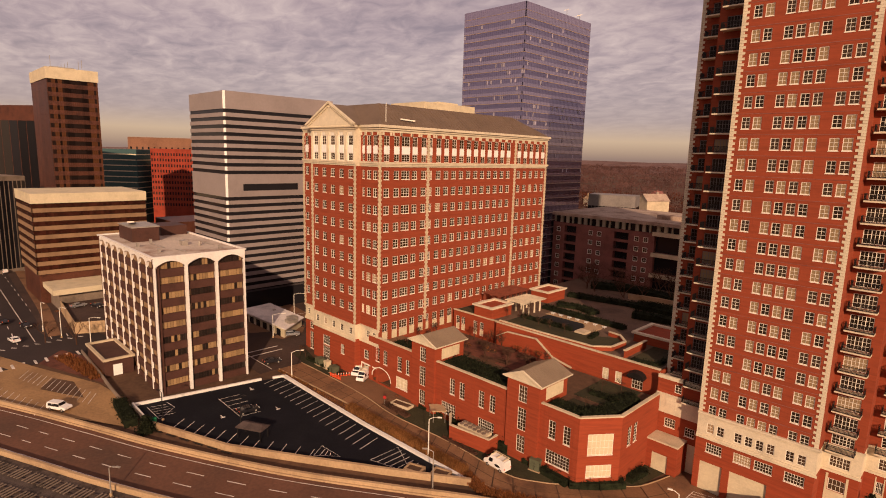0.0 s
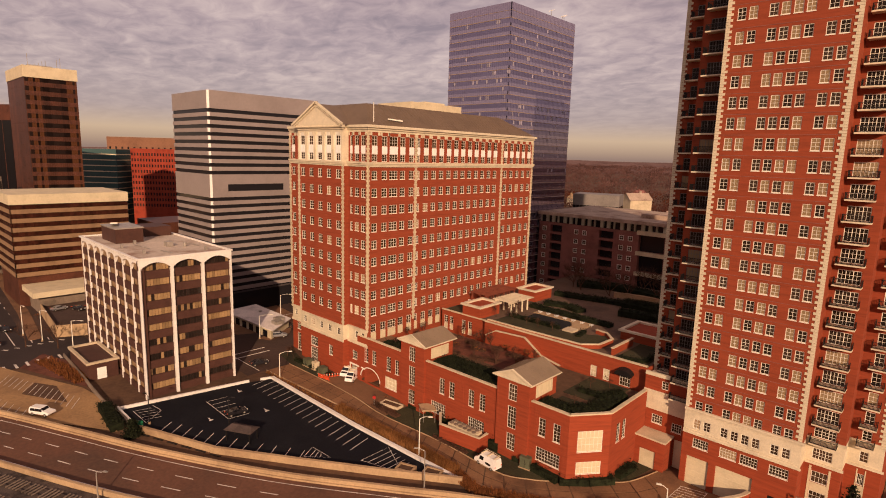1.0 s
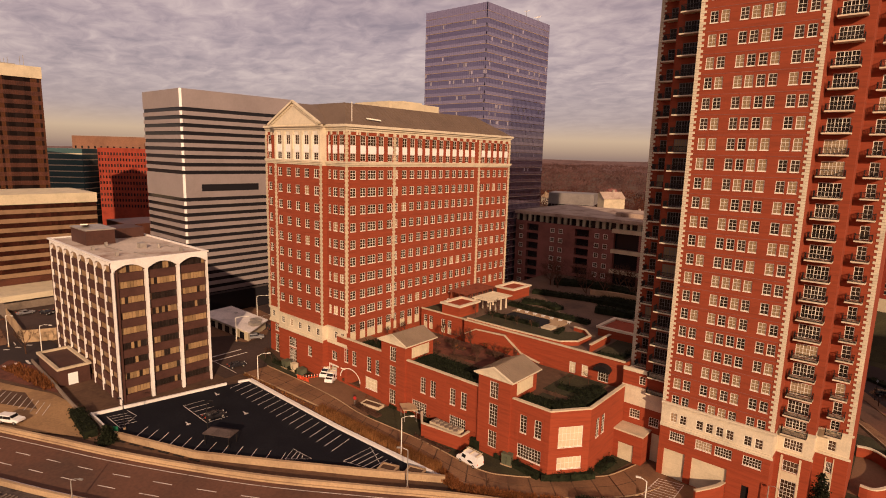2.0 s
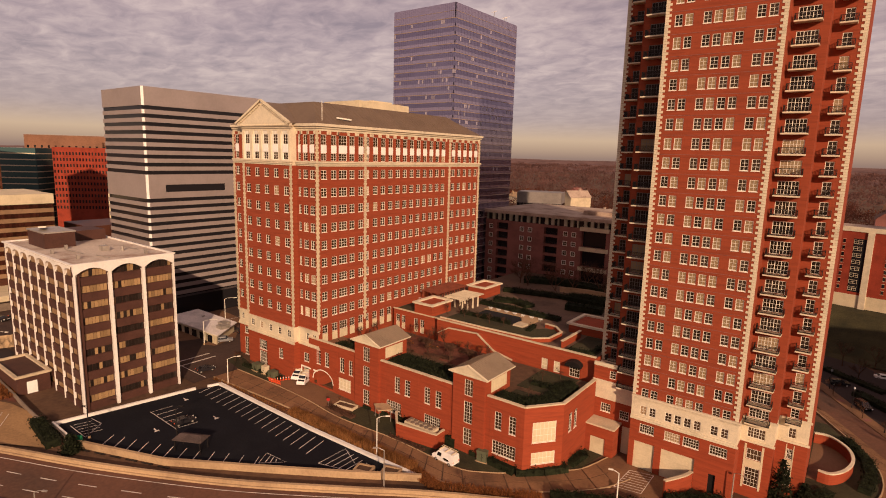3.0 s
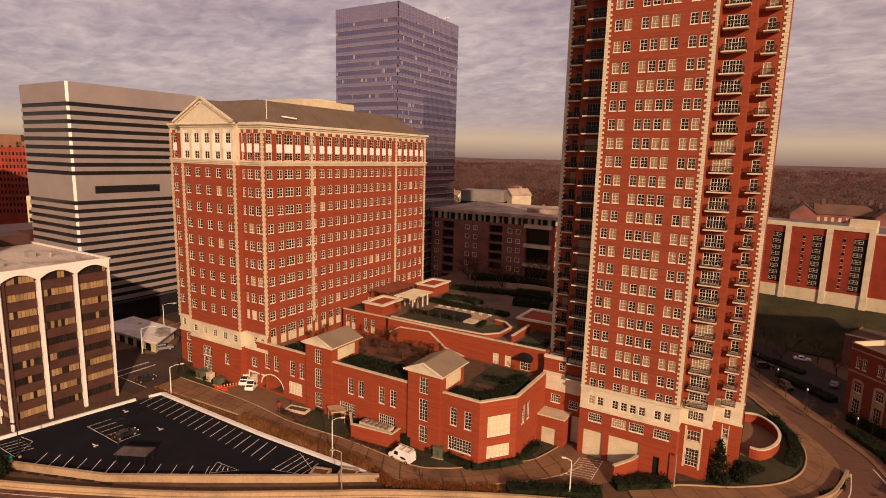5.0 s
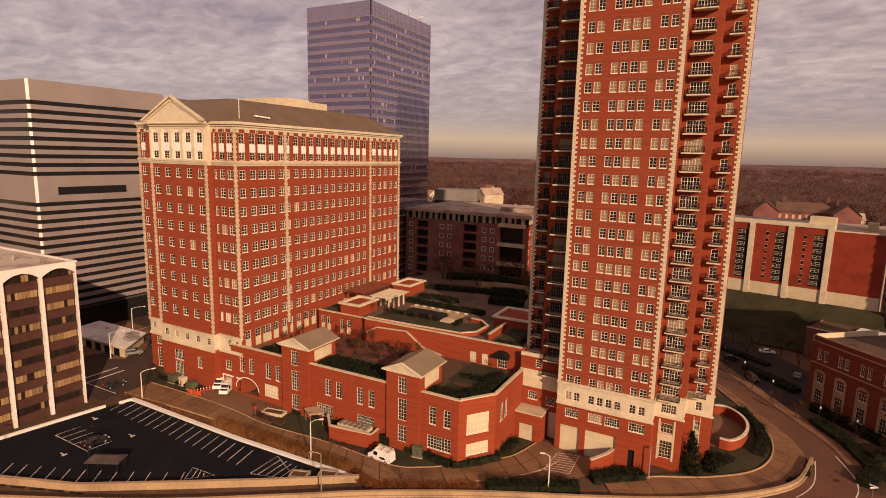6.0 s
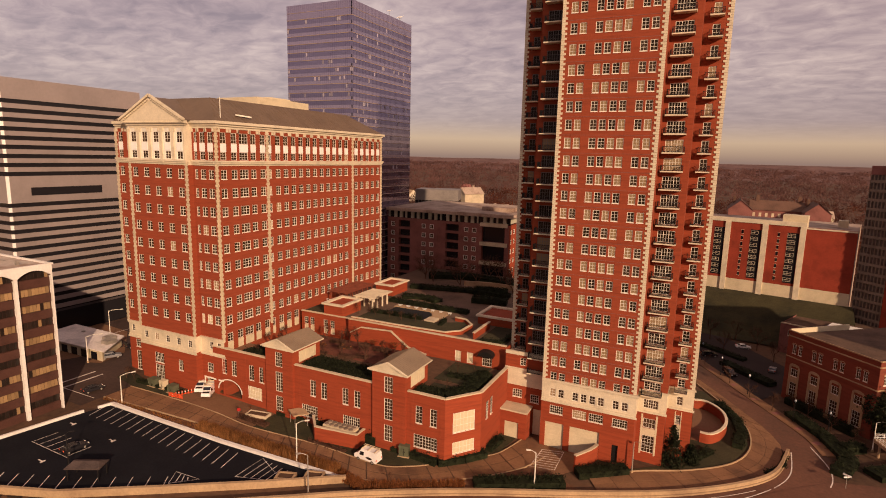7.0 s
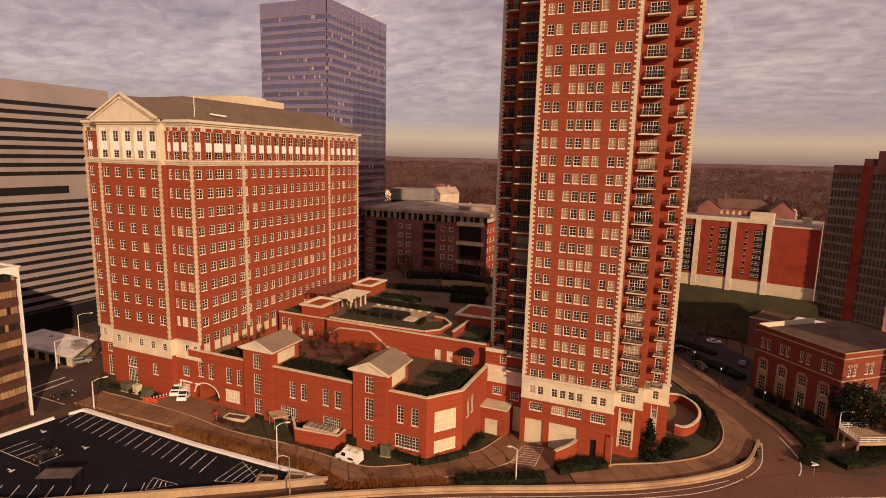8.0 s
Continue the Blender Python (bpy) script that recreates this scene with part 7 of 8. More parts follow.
round_tree(34.4, 138.5, 12.6, 5.6, LEAF, "broad dark evergreen tree beside the brick hall")
round_tree(43.0, 136.0, 9.0, 4.0, RUSSET, "russet leaved tree beside the brick hall")
for x, y, s in ((3.4, 160, 0.9), (8.0, 152.5, 0.9), (12.6, 146.5, 0.9), (17.6, 150, 0.8), (20, 146, 0.9), (24, 141, 0.9), (-3, 172, 1.0), (28, 138, 0.8)):
    plant(rv.choice((0, 1)), x, y, G(x), s)
for x, y in ((-2, 200), (6, 205), (12, 196), (-12, 205), (-20, 200), (16, 186), (2, 188)):
    plant(3, x, y, G(x), 0.8)
for x, y, s in ((-212, 36, 0.7), (-200, 34, 0.6), (-224.2, 44, 0.9), (-224, 50, 0.8), (-188, 62, 0.8), (-196, 33.4, 0.6), (-132, 77.5, 0.6), (-130, 78, 0.5), (-94, 80.5, 0.35), (-80, 82.6, 0.35), (-52, 83.5, 0.5), (-60, 70, 0.4), (-53, 73, 0.4)):
    plant(rv.choice((0, 1, 2)), x, y, G(x), s)
for x, y in ((-185, 28), (-178, 34), (-236, 78), (-244, 90), (-228, 84)):
    plant(3, x, y, G(x), 0.8)
for t in TREES:
    t.matrix_basis = pose(-60 + 5 * TREES.index(t), 300, G(-60))

# far woods, houses and hills up to the horizon
rw = random.Random(21)
WOOD_SPOTS = {"near": [], "rust": [], "mid": [], "far": []}
for _ in range(9500):
    a, d = radians(rw.uniform(-28, 92)), 235 * math.exp(rw.uniform(0, 1) ** 0.9 * 2.7)
    x, y = -d * math.sin(a), d * math.cos(a)
    if (-330 < x < -120 and -40 < y < 330 and d < 420) or (x < -200 and y < 240 and d < 620):
        continue
    if (-12 < x < 62 and 318 < y < 352) or (-170 < x < -132 and 300 < y < 350) or (-170 < x < 75 and y < 285):
        continue
    g = 1 + d / 900
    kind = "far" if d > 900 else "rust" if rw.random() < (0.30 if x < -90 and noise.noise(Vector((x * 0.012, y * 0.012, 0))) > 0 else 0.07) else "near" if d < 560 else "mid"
    WOOD_SPOTS[kind].append((x, y, -1 + 14 * max(0, (d - 700) / 2800), rw.uniform(6, 10) * g, rw.uniform(9, 15) * (1 + d / 4000)))


def wood_mesh(name, spots, n, size):
    """Crowns of fine slanting twigs, thick at the middle and thin at the rim."""
    gen = np.random.default_rng(len(spots))
    k = np.repeat(np.array(spots), n, axis=0)
    m = len(k)
    ball = gen.normal(size=(m, 3))
    ball *= (gen.random((m, 1)) ** 0.45) / np.linalg.norm(ball, axis=1, keepdims=True)
    c = np.stack([k[:, 0] + ball[:, 0] * k[:, 3] * 0.62, k[:, 1] + ball[:, 1] * k[:, 3] * 0.62, k[:, 2] + k[:, 4] * (0.55 + 0.42 * ball[:, 2])], 1)
    u = ball * 0.6 + gen.normal(size=(m, 3)) * 0.5 + np.array((0, 0, 0.45))
    u /= np.linalg.norm(u, axis=1, keepdims=True)
    v = np.cross(u, gen.normal(size=(m, 3)))
    v /= np.linalg.norm(v, axis=1, keepdims=True)
    l = (k[:, 3] * size * gen.uniform(0.6, 1.3, m))[:, None]
    co = np.stack([c + u * l, c - u * l + v * l * 0.45, c - u * l - v * l * 0.45], 1).reshape(-1, 3)
    me = bpy.data.meshes.new(name)
    me.vertices.add(3 * m)
    me.vertices.foreach_set("co", co.ravel())
    me.loops.add(3 * m)
    me.loops.foreach_set("vertex_index", np.arange(3 * m, dtype=np.int32))
    me.polygons.add(m)
    me.polygons.foreach_set("loop_start", np.arange(0, 3 * m, 3, dtype=np.int32))
    me.update(calc_edges=True)
    return me


def wood_part(name, kind, n, size, mat, label):
    me = wood_mesh(name, WOOD_SPOTS[kind], n, size)
    me.materials.append(mat)
    structure(name, me, mat, label, "stuff")


wood_part("near_woods", "near", 130, 0.055, WOODS, "bare brown winter trees of the suburb")
wood_part("rust_woods", "rust", 110, 0.06, RUST_WOODS, "rust-leaved oaks among the bare woods")
wood_part("mid_woods", "mid", 70, 0.07, WOODS, "bare brown winter woods of the suburb")
wood_part("far_woods", "far", 34, 0.10, HAZED_WOODS, "brown woods towards the horizon, haze put into their paler colour")
b = Build()
n = 90
for ring, (d, h) in enumerate(((2300, 14), (3100, 34), (3900, 52), (4400, 62))):
    for i in range(n):
        a0, a1 = radians(-45 + 150 * i / n), radians(-45 + 150 * (i + 1) / n)
        z0, z1 = (h * (0.8 + 0.3 * noise.noise(Vector((i_ * 0.21, ring * 7.3, 0)))) for i_ in (i, i + 1))
        b.face([(-d * math.sin(a0), d * math.cos(a0), -3), (-d * math.sin(a1), d * math.cos(a1), -3), (-(d + 400) * math.sin(a1), (d + 400) * math.cos(a1), z1), (-(d + 400) * math.sin(a0), (d + 400) * math.cos(a0), z0)])
# hills share the paled mauve brown, haze painted into the material
structure("backdrop_hills", b, material("hazed_hills", (0.17, 0.105, 0.095), 1.0, 0.15, 0.006, 0.05, 0.0, spec=0.0), "low wooded hills on the horizon")


def house(x, y, turn, w, d, h, wall, roof, label):
    ob = thing("house", (x, y, 1.5), label, "house", "", turn)
    b = Build()
    b.box(-w / 2, -d / 2, -4, w / 2, d / 2, h)
    b.face([(-w / 2, -d / 2, h), (w / 2, -d / 2, h), (0, -d / 2, h + w * 0.42)])
    b.face([(w / 2, d / 2, h), (-w / 2, d / 2, h), (0, d / 2, h + w * 0.42)])
    part("wall", b, wall, ob, "", True)
    b = Build()
    for s in (-1, 1):
        b.face([(s * (w / 2 + 0.5), -d / 2 - 0.5, h - 0.3), (s * (w / 2 + 0.5), d / 2 + 0.5, h - 0.3), (0, d / 2 + 0.5, h + w * 0.42 + 0.1), (0, -d / 2 - 0.5, h + w * 0.42 + 0.1)])
    b.box(-w * 0.3, d * 0.2, h + 1, -w * 0.2, d * 0.3, h + w * 0.55)
    part("roof", b, roof, ob, "", True)
    b = Build()
    for i in range(3):
        for z in (1.5, 4.6):
            if z + 1.6 < h:
                b.box(-w * 0.3 + i * w * 0.3 - 0.5, -d / 2 - 0.05, z, -w * 0.3 + i * w * 0.3 + 0.5, -d / 2, z + 1.5)
    part("window", b, PANEL, ob, "", True)


for i, (d, a) in enumerate(((400, -5), (420, -20), (460, -13), (520, 2), (560, -22), (420, 27), (500, 21), (620, 25), (700, 30), (800, -15), (900, 24), (760, 8), (640, -8))):
    a = radians(a)
    house(-d * math.sin(a), d * math.cos(a), (i * 53) % 180, rw.uniform(10, 15), rw.uniform(12, 22), rw.uniform(7, 11), (CREAM, BRICK_DARK, STONE_PALE)[i % 3], (ROOF_FLAT, BRICK_DARK, CONCRETE)[i % 3], ("cream house with gabled roof among bare trees", "brick house with gabled roof among bare trees", "pale stone house with gabled roof among bare trees")[i % 3])

SHINGLE_FAR = material("brown_shingle", (0.135, 0.072, 0.048), 0.9, 0.12, 0.2, 2.0, 0.2)
house(-147, 326, -30, 9, 15, 33.5, STONE, ROOF_FLAT, "cream church hall with a gabled roof among bare trees")
for x in (7.5, 41):
    house(x, 326, 0, 11, 20, 33.5, BRICK_DARK, SHINGLE_FAR, "gabled brick end wing of a school")
school = thing("school_range", (24, 333, 1.5), "long brick school range with a brown pitched roof", "building")
b = Build()
b.box(12, 328, -3, 37, 340, 34.5)
part("wall", b, BRICK_DARK, school)
b = Build()
b.face([(12, 327.5, 34.4), (37, 327.5, 34.4), (37, 334, 39.2), (12, 334, 39.2)])
b.face([(37, 340.5, 34.4), (12, 340.5, 34.4), (12, 334, 39.2), (37, 334, 39.2)])
for x in (15, 34):
    b.box(x, 333, 38, x + 1.6, 335, 42)
part("roof", b, SHINGLE_FAR, school)
for i in range(8):
    w = Build()
    w.box(13.7 + 2.9 * i, 327.9, 31.0, 14.9 + 2.9 * i, 328, 33.0)
    part("window", w, STONE, school)

# ---- vehicles ----


def vehicle(kind, x, y, turn, paint, label, rack=False, up=0.07):
    """A car or van: a lofted body, glass, wheels with rims, lights and bumpers."""
    ob = thing("van" if kind == "van" else "car", (x, y, G(x) + up), label, "van" if kind == "van" else "car", "", turn)
    if kind == "van":
        L, W, prof = 5.3, 2.0, [(-2.6, 0.45, 2.25), (-2.55, 0.4, 2.35), (1.0, 0.4, 2.4), (1.75, 0.4, 1.55), (2.5, 0.42, 1.2), (2.65, 0.5, 0.95)]
    elif kind == "suv":
        L, W, prof = 4.9, 1.9, [(-2.4, 0.5, 1.2), (-2.3, 0.42, 1.75), (0.4, 0.42, 1.78), (1.1, 0.42, 1.15), (2.3, 0.45, 1.0), (2.42, 0.55, 0.75)]
    else:
        L, W, prof = 4.6, 1.8, [(-2.25, 0.45, 0.95), (-1.7, 0.4, 1.0), (-1.0, 0.4, 1.42), (0.4, 0.4, 1.45), (1.1, 0.4, 0.98), (2.15, 0.42, 0.82), (2.28, 0.5, 0.65)]
    b, g = Build(), Build()
    for (xa, za, ta), (xb, zb_, tb) in zip(prof[:-1], prof[1:]):
        def ring(px, lo, hi):
            mid = min(hi, 1.0 if kind != "van" else 1.15)
            top = W / 2 - 0.22 * max(0.0, (hi - mid))
            return [(px, -W / 2, lo), (px, -W / 2, mid), (px, -top, hi), (px, top, hi), (px, W / 2, mid), (px, W / 2, lo)]
        r0, r1 = ring(xa, za, ta), ring(xb, zb_, tb)
        for i in range(6):
            j = (i + 1) % 6
            b.face([r0[i], r0[j], r1[j], r1[i]])
        if max(ta, tb) > 1.2 and abs(ta - tb) > 0.3:
            k = 0.012
            lo, hi = (0.18, 0.86)
            p = [(xa + (xb - xa) * t + k, s * W * 0.40, (ta + (tb - ta) * t) + 0.02) for t, s in ((lo, -1), (hi, -1), (hi, 1), (lo, 1))]
            g.face(p)
    b.face(ring(prof[0][0], prof[0][1], prof[0][2]))
    b.face(ring(prof[-1][0], prof[-1][1], prof[-1][2]))
    part("body", b, paint, ob, "", True)
    z0, z1 = (1.25, 1.95) if kind == "van" else (1.05, 1.6) if kind == "suv" else (1.02, 1.36)
    for s in (-1, 1):
        for xa, xb in (((0.35, 1.25),) if kind == "van" else ((-2.0, -1.0), (-0.9, 0.1), (0.15, 0.8)) if kind == "suv" else ((-0.95, -0.2), (-0.15, 0.55))):
            y0, y1 = s * (W / 2 + 0.012), s * (W / 2 - 0.22 * (z1 - 1.0) + 0.03)
            g.face([(xa, y0, z0), (xb + 0.1, y0, z0), (xb, y1, z1), (xa, y1, z1)])
    part("glass", g, CAR_GLASS, ob, "dark windows", True)
    for xw in (-L * 0.31, L * 0.31):
        for s in (-1, 1):
            w, rim = Build(), Build()
            w.tube((xw, s * (W / 2 - 0.2), 0.34), (xw, s * (W / 2 + 0.02), 0.34), 0.34, 0.34, 14)
            rim.tube((xw, s * (W / 2 + 0.02), 0.34), (xw, s * (W / 2 + 0.035), 0.34), 0.21, 0.2, 10)
            wheel = part("wheel", w, TYRE, ob, "", True)
            part("rim", rim, GREY_METAL, wheel, "", True)
    for s in (-1, 1):
        h, t = Build(), Build()
        h.box(prof[-1][0] - 0.15, s * W * 0.36 - 0.18, 0.68, prof[-1][0] + 0.015, s * W * 0.36 + 0.18, 0.84)
        t.box(prof[0][0] - 0.015, s * W * 0.42 - 0.1, 0.85, prof[0][0] + 0.05, s * W * 0.42 + 0.1, 1.15)
        part("headlight", h, PANEL, ob, "", True)
        part("tail_light", t, SAFETY, ob, "", True)
    if rack:
        r = Build()
        for px in (-2.2, -0.6, 0.9):
            r.box(px, -0.9, 2.4, px + 0.06, 0.9, 2.62)
        for s in (-0.75, -0.35):
            r.beam((-2.5, s, 2.68), (1.3, s, 2.68), 0.07)
        for k in range(12):
            r.beam((-2.4 + 0.3 * k, -0.75, 2.68), (-2.4 + 0.3 * k, -0.35, 2.68), 0.04)
        part("ladder_rack", r, STONE, ob, "tan ladders on a roof rack", True)
        d = Build()
        for s in (-1, 1):
            pts = []
            for k in range(12):
                q = 2 * math.pi * k / 12
                pts.append((-0.9 + 0.75 * math.cos(q), s * (W / 2 + 0.02), 1.05 + 0.26 * math.sin(q)))
            d.face(pts)
        part("logo_patch", d, CAR_DARK, ob, "dark oval patch", True)
    return ob


vehicle("van", -60.6, 77.2, 176, VAN_WHITE, "white service van with ladders at the kerb", True)
vehicle("van", -111.6, 82.6, -60, VAN_WHITE, "white service van with ladders in the garage entry", True)
vehicle("van", -108.2, 81.6, -60, VAN_WHITE, "white service van in the garage entry", True)
vehicle("car", -110.0, 51.6, 85, CAR_DARK, "dark car parked in the lot")
vehicle("suv", -135.8, 21.9, 32, VAN_WHITE, "white utility car on the tan plot")
vehicle("car", -191.5, 21.8, 190, VAN_WHITE, "white car on the boulevard")
vehicle("car", -205, 26.5, 10, CAR_DARK, "dark car on the boulevard")
vehicle("car", -240, 44, 100, CAR_DARK, "dark car on the upper deck", up=4.15)
vehicle("car", -247, 44.5, 100, VAN_WHITE, "white car on the upper deck", up=4.15)
vehicle("car", -214, 22, 190, CAR_DARK, "dark car on the boulevard")
vehicle("suv", -300, 33, 190, VAN_WHITE, "white car far down the boulevard")
vehicle("car", -210, 41.5, 100, CAR_GREY, "grey car on the corner deck", up=2.75)
vehicle("car", -206, 46, 20, CAR_DARK, "dark car on the corner deck", up=2.75)
vehicle("car", -205, 49.5, 20, CAR_DARK, "dark car on the corner deck", up=2.75)
vehicle("suv", -149.5, 92, 80, CAR_DARK, "dark car near the low store")
vehicle("suv", -147, 83.5, 60, CAR_GREY, "grey car near the low store")
vehicle("van", -172.5, 118, 85, VAN_WHITE, "white delivery van behind the low store")
vehicle("car", -131.5, 68.8, 80, CAR_DARK, "dark car beside the ribbed block")
vehicle("suv", 3.5, 167.5, -60, CAR_DARK, "dark car on the shaded road")
vehicle("suv", -2.0, 181, 20, CAR_DARK, "dark car in the shaded yard")
vehicle("car", 8, 196, 10, VAN_WHITE, "pale car in the shaded yard")
vehicle("car", 15.0, 177, 80, CAR_GREY, "grey car in the shaded yard")

# ---- street furniture ----


def street_lamp(x, y, h, arm, turn, label, mat=GREY_METAL, zb=None):
    z = G(x) if zb is None else zb
    ob = thing("street_lamp", (x, y, z), label, "street lamp", "", turn)
    b = Build()
    b.tube((0, 0, 0), (0, 0, h), 0.14, 0.08, 8)
    part("pole", b, mat, ob, "", True)
    b = Build()
    b.tube((0, 0, 0), (0, 0, 0.5), 0.28, 0.24, 8)
    part("base", b, CONCRETE, ob, "", True)
    b = Build()
    b.tube((0, 0, h), (arm * 0.5, 0, h + 0.45), 0.05, 0.05, 6)
    b.tube((arm * 0.5, 0, h + 0.45), (arm, 0, h + 0.5), 0.05, 0.04, 6)
    part("arm", b, mat, ob, "", True)
    b = Build()
    b.box(arm - 0.15, -0.16, h + 0.42, arm + 0.65, 0.16, h + 0.58)
    part("lamp_head", b, mat, ob, "", True)
    return ob


street_lamp(-71.6, 69.6, 7.9, 1.8, 40, "pale street lamp beside the dry grass", TRIM)
street_lamp(-63.4, 62.9, 7.4, -1.8, 40, "grey street lamp behind the barrier")
street_lamp(-120.6, 68.4, 6.4, 2.4, 60, "pale street lamp at the lot corner", TRIM)
street_lamp(-97.2, 21.6, 5.0, 1.6, 30, "grey freeway lamp by the rail wall")
street_lamp(-29.6, 84.4, 7.2, -1.6, 20, "pale street lamp beside the forecourt", TRIM)
street_lamp(-14.6, 99.6, 6.4, 2.0, -30, "grey street lamp below the tower")
street_lamp(30.4, 134.2, 6.6, 1.8, 0, "pale street lamp near the ramp", TRIM)
street_lamp(-117.6, 36.6, 6.2, -1.0, 30, "dark lamp post in the lot", DARK_METAL)
street_lamp(-105.0, 47.6, 6.6, 0.8, 30, "dark lamp post in the middle of the lot", DARK_METAL)
LAMP_GLASS = material("lamp_glass", (0.16, 0.18, 0.20), 0.3, 0.05, 0.5, 4.0, 0.0, spec=0.5)
for x, y in ((7.6, 154.5), (16.6, 142.2), (1.2, 165.5), (23.0, 138.5), (-4, 176)):
    ob = thing("post_lamp", (x, y, G(x)), "dark post lamp with a pale globe on the pavement", "street lamp", "post lamps")
    b, g = Build(), Build()
    b.tube((0, 0, 0), (0, 0, 5.0), 0.10, 0.07, 8)
    b.tube((0, 0, 0), (0, 0, 0.5), 0.2, 0.12, 8)
    g.tube((0, 0, 5.0), (0, 0, 5.3), 0.14, 0.26, 8)
    g.tube((0, 0, 5.3), (0, 0, 5.7), 0.26, 0.1, 8)
    part("post", b, DARK_METAL, ob, "", True)
    part("globe", g, LAMP_GLASS, ob, "pale blue-grey glass globe", True)
for x, y, h in ((-197, 29.5, 9), (-187.5, 32.3, 9), (-171, 36, 9), (-150.5, 66, 8), (-160, 92, 9), (-149, 78.5, 7)):
    street_lamp(x, y, h, 3.2, 200 + x, "pale signal and lamp pole at the crossing", TRIM)

b = Build()
screen = thing("screen_wall", (-69, 78.6, G(-69)), "red brick screen wall round a rooftop-style chiller", "wall")
line = [(-77.2, 81.4), (-73.9, 77.9), (-64.7, 79.5), (-64.9, 82.2)]
strip(b, line, 0.4, 0.0, 3.0)
part("brick_body", b, BRICK_LOW, screen)
b = Build()
strip(b, line, 0.6, 3.0, 0.18)
for v in range(len(b.v)):
    x, y, z = b.v[v]
    if z < G(x) + 2.9:
        b.v[v] = (x, y, G(x) + 2.99)
part("coping", b, STONE, screen, "stone coping")
chiller = thing("chiller", (-70, 80.6, G(-70)), "tan metal chiller unit with round fans", "machine")
b = Build()
b.box(-73.4, 79.7, G(-70) + 0.2, -66.0, 81.9, G(-70) + 3.0)
part("casing", b, CREAM, chiller)
for i in range(6):
    for j in range(2):
        f = Build()
        f.tube((-72.8 + 1.2 * i, 80.25 + 1.05 * j, G(-70) + 3.0), (-72.8 + 1.2 * i, 80.25 + 1.05 * j, G(-70) + 3.18), 0.45, 0.45, 12)
        part("fan", f, CONCRETE_DARK, chiller, "dark fan grille")

canopy = thing("flat_canopy", (-81.4, 81.4, G(-81)), "pale flat canopy on thin posts", "canopy")
b = Build()
b.prism([(-83.6, 81.0), (-80.6, 79.2), (-78.6, 81.6), (-81.6, 83.6)], G(-81) + 2.7, G(-81) + 2.95)
part("roof", b, CONCRETE, canopy)
for x, y in ((-83.2, 81.1), (-80.6, 79.6), (-79.0, 81.6), (-81.6, 83.2)):
    p = Build()
    p.tube((x, y, G(x)), (x, y, G(-81) + 2.7), 0.06, 0.06, 6)
    part("post", p, GREY_METAL, canopy)


def cabinet(x, y, w, d, h, turn, label, mat=GREEN_METAL):
    ob = thing("utility_cabinet", (x, y, G(x) + 0.05), label, "utility box", "utility cabinets", turn)
    b = Build()
    b.box(-w / 2, -d / 2, 0.12, w / 2, d / 2, h * 0.8)
    k = Build()
    k.box(-w / 2 - 0.05, -d / 2 - 0.05, h * 0.8, w / 2 + 0.05, d / 2 + 0.05, h)
    s = Build()
    s.box(-w / 2 - 0.2, -d / 2 - 0.2, 0, w / 2 + 0.2, d / 2 + 0.2, 0.12)
    f = Build()
    f.box(-w * 0.02, -d / 2 - 0.03, 0.25, w * 0.02, -d / 2, h * 0.75)
    f.box(w * 0.08, -d / 2 - 0.06, h * 0.4, w * 0.14, -d / 2 - 0.03, h * 0.5)
    part("body", b, mat, ob, "", True)
    part("lid", k, mat, ob, "", True)
    part("plinth", s, CONCRETE, ob, "concrete plinth", True)
    part("door_seam", f, DARK_METAL, ob, "", True)


cabinet(-122.9, 78.2, 2.2, 1.7, 1.9, 0, "green metal utility cabinet in the planting bed")
cabinet(-119.6, 78.3, 1.5, 1.3, 2.1, 0, "tan utility cabinet in the planting bed", CREAM)
cabinet(-116.0, 78.0, 2.0, 1.7, 1.9, 0, "tan green utility cabinet in the planting bed", GREEN_METAL)
cabinet(-55.4, 82.4, 2.0, 1.7, 2.3, 10, "green metal utility cabinet by the wing")
for i in range(9):
    ob = thing("traffic_post", (-114.2 + 0.75 * i * 0.4, 76.4 + 0.62 * i, G(-114) + 0.07), "orange and white traffic post beside a trench", "traffic post", "traffic posts")
    b, w = Build(), Build()
    b.tube((0, 0, 0), (0, 0, 0.9), 0.14, 0.08, 8)
    b.tube((0, 0, 0), (0, 0, 0.08), 0.3, 0.3, 8)
    w.tube((0, 0, 0.5), (0, 0, 0.68), 0.125, 0.11, 8)
    part("post", b, SAFETY, ob, "", True)
    part("band", w, PANEL, ob, "white band", True)
fence = thing("mesh_barrier", (-113.5, 76.4, G(-113)), "red plastic mesh barrier round the trench", "barrier")
b = Build()
for k in range(5):
    b.beam((-115.2, 76.2, G(-113) + 0.2 + 0.2 * k), (-111.2, 76.6, G(-113) + 0.2 + 0.2 * k), 0.06, 0.12)
for k in range(6):
    b.beam((-115.2 + 0.8 * k, 76.2 + 0.08 * k, G(-113)), (-115.2 + 0.8 * k, 76.2 + 0.08 * k, G(-113) + 1.1), 0.07)
part("mesh", b, SAFETY, fence)
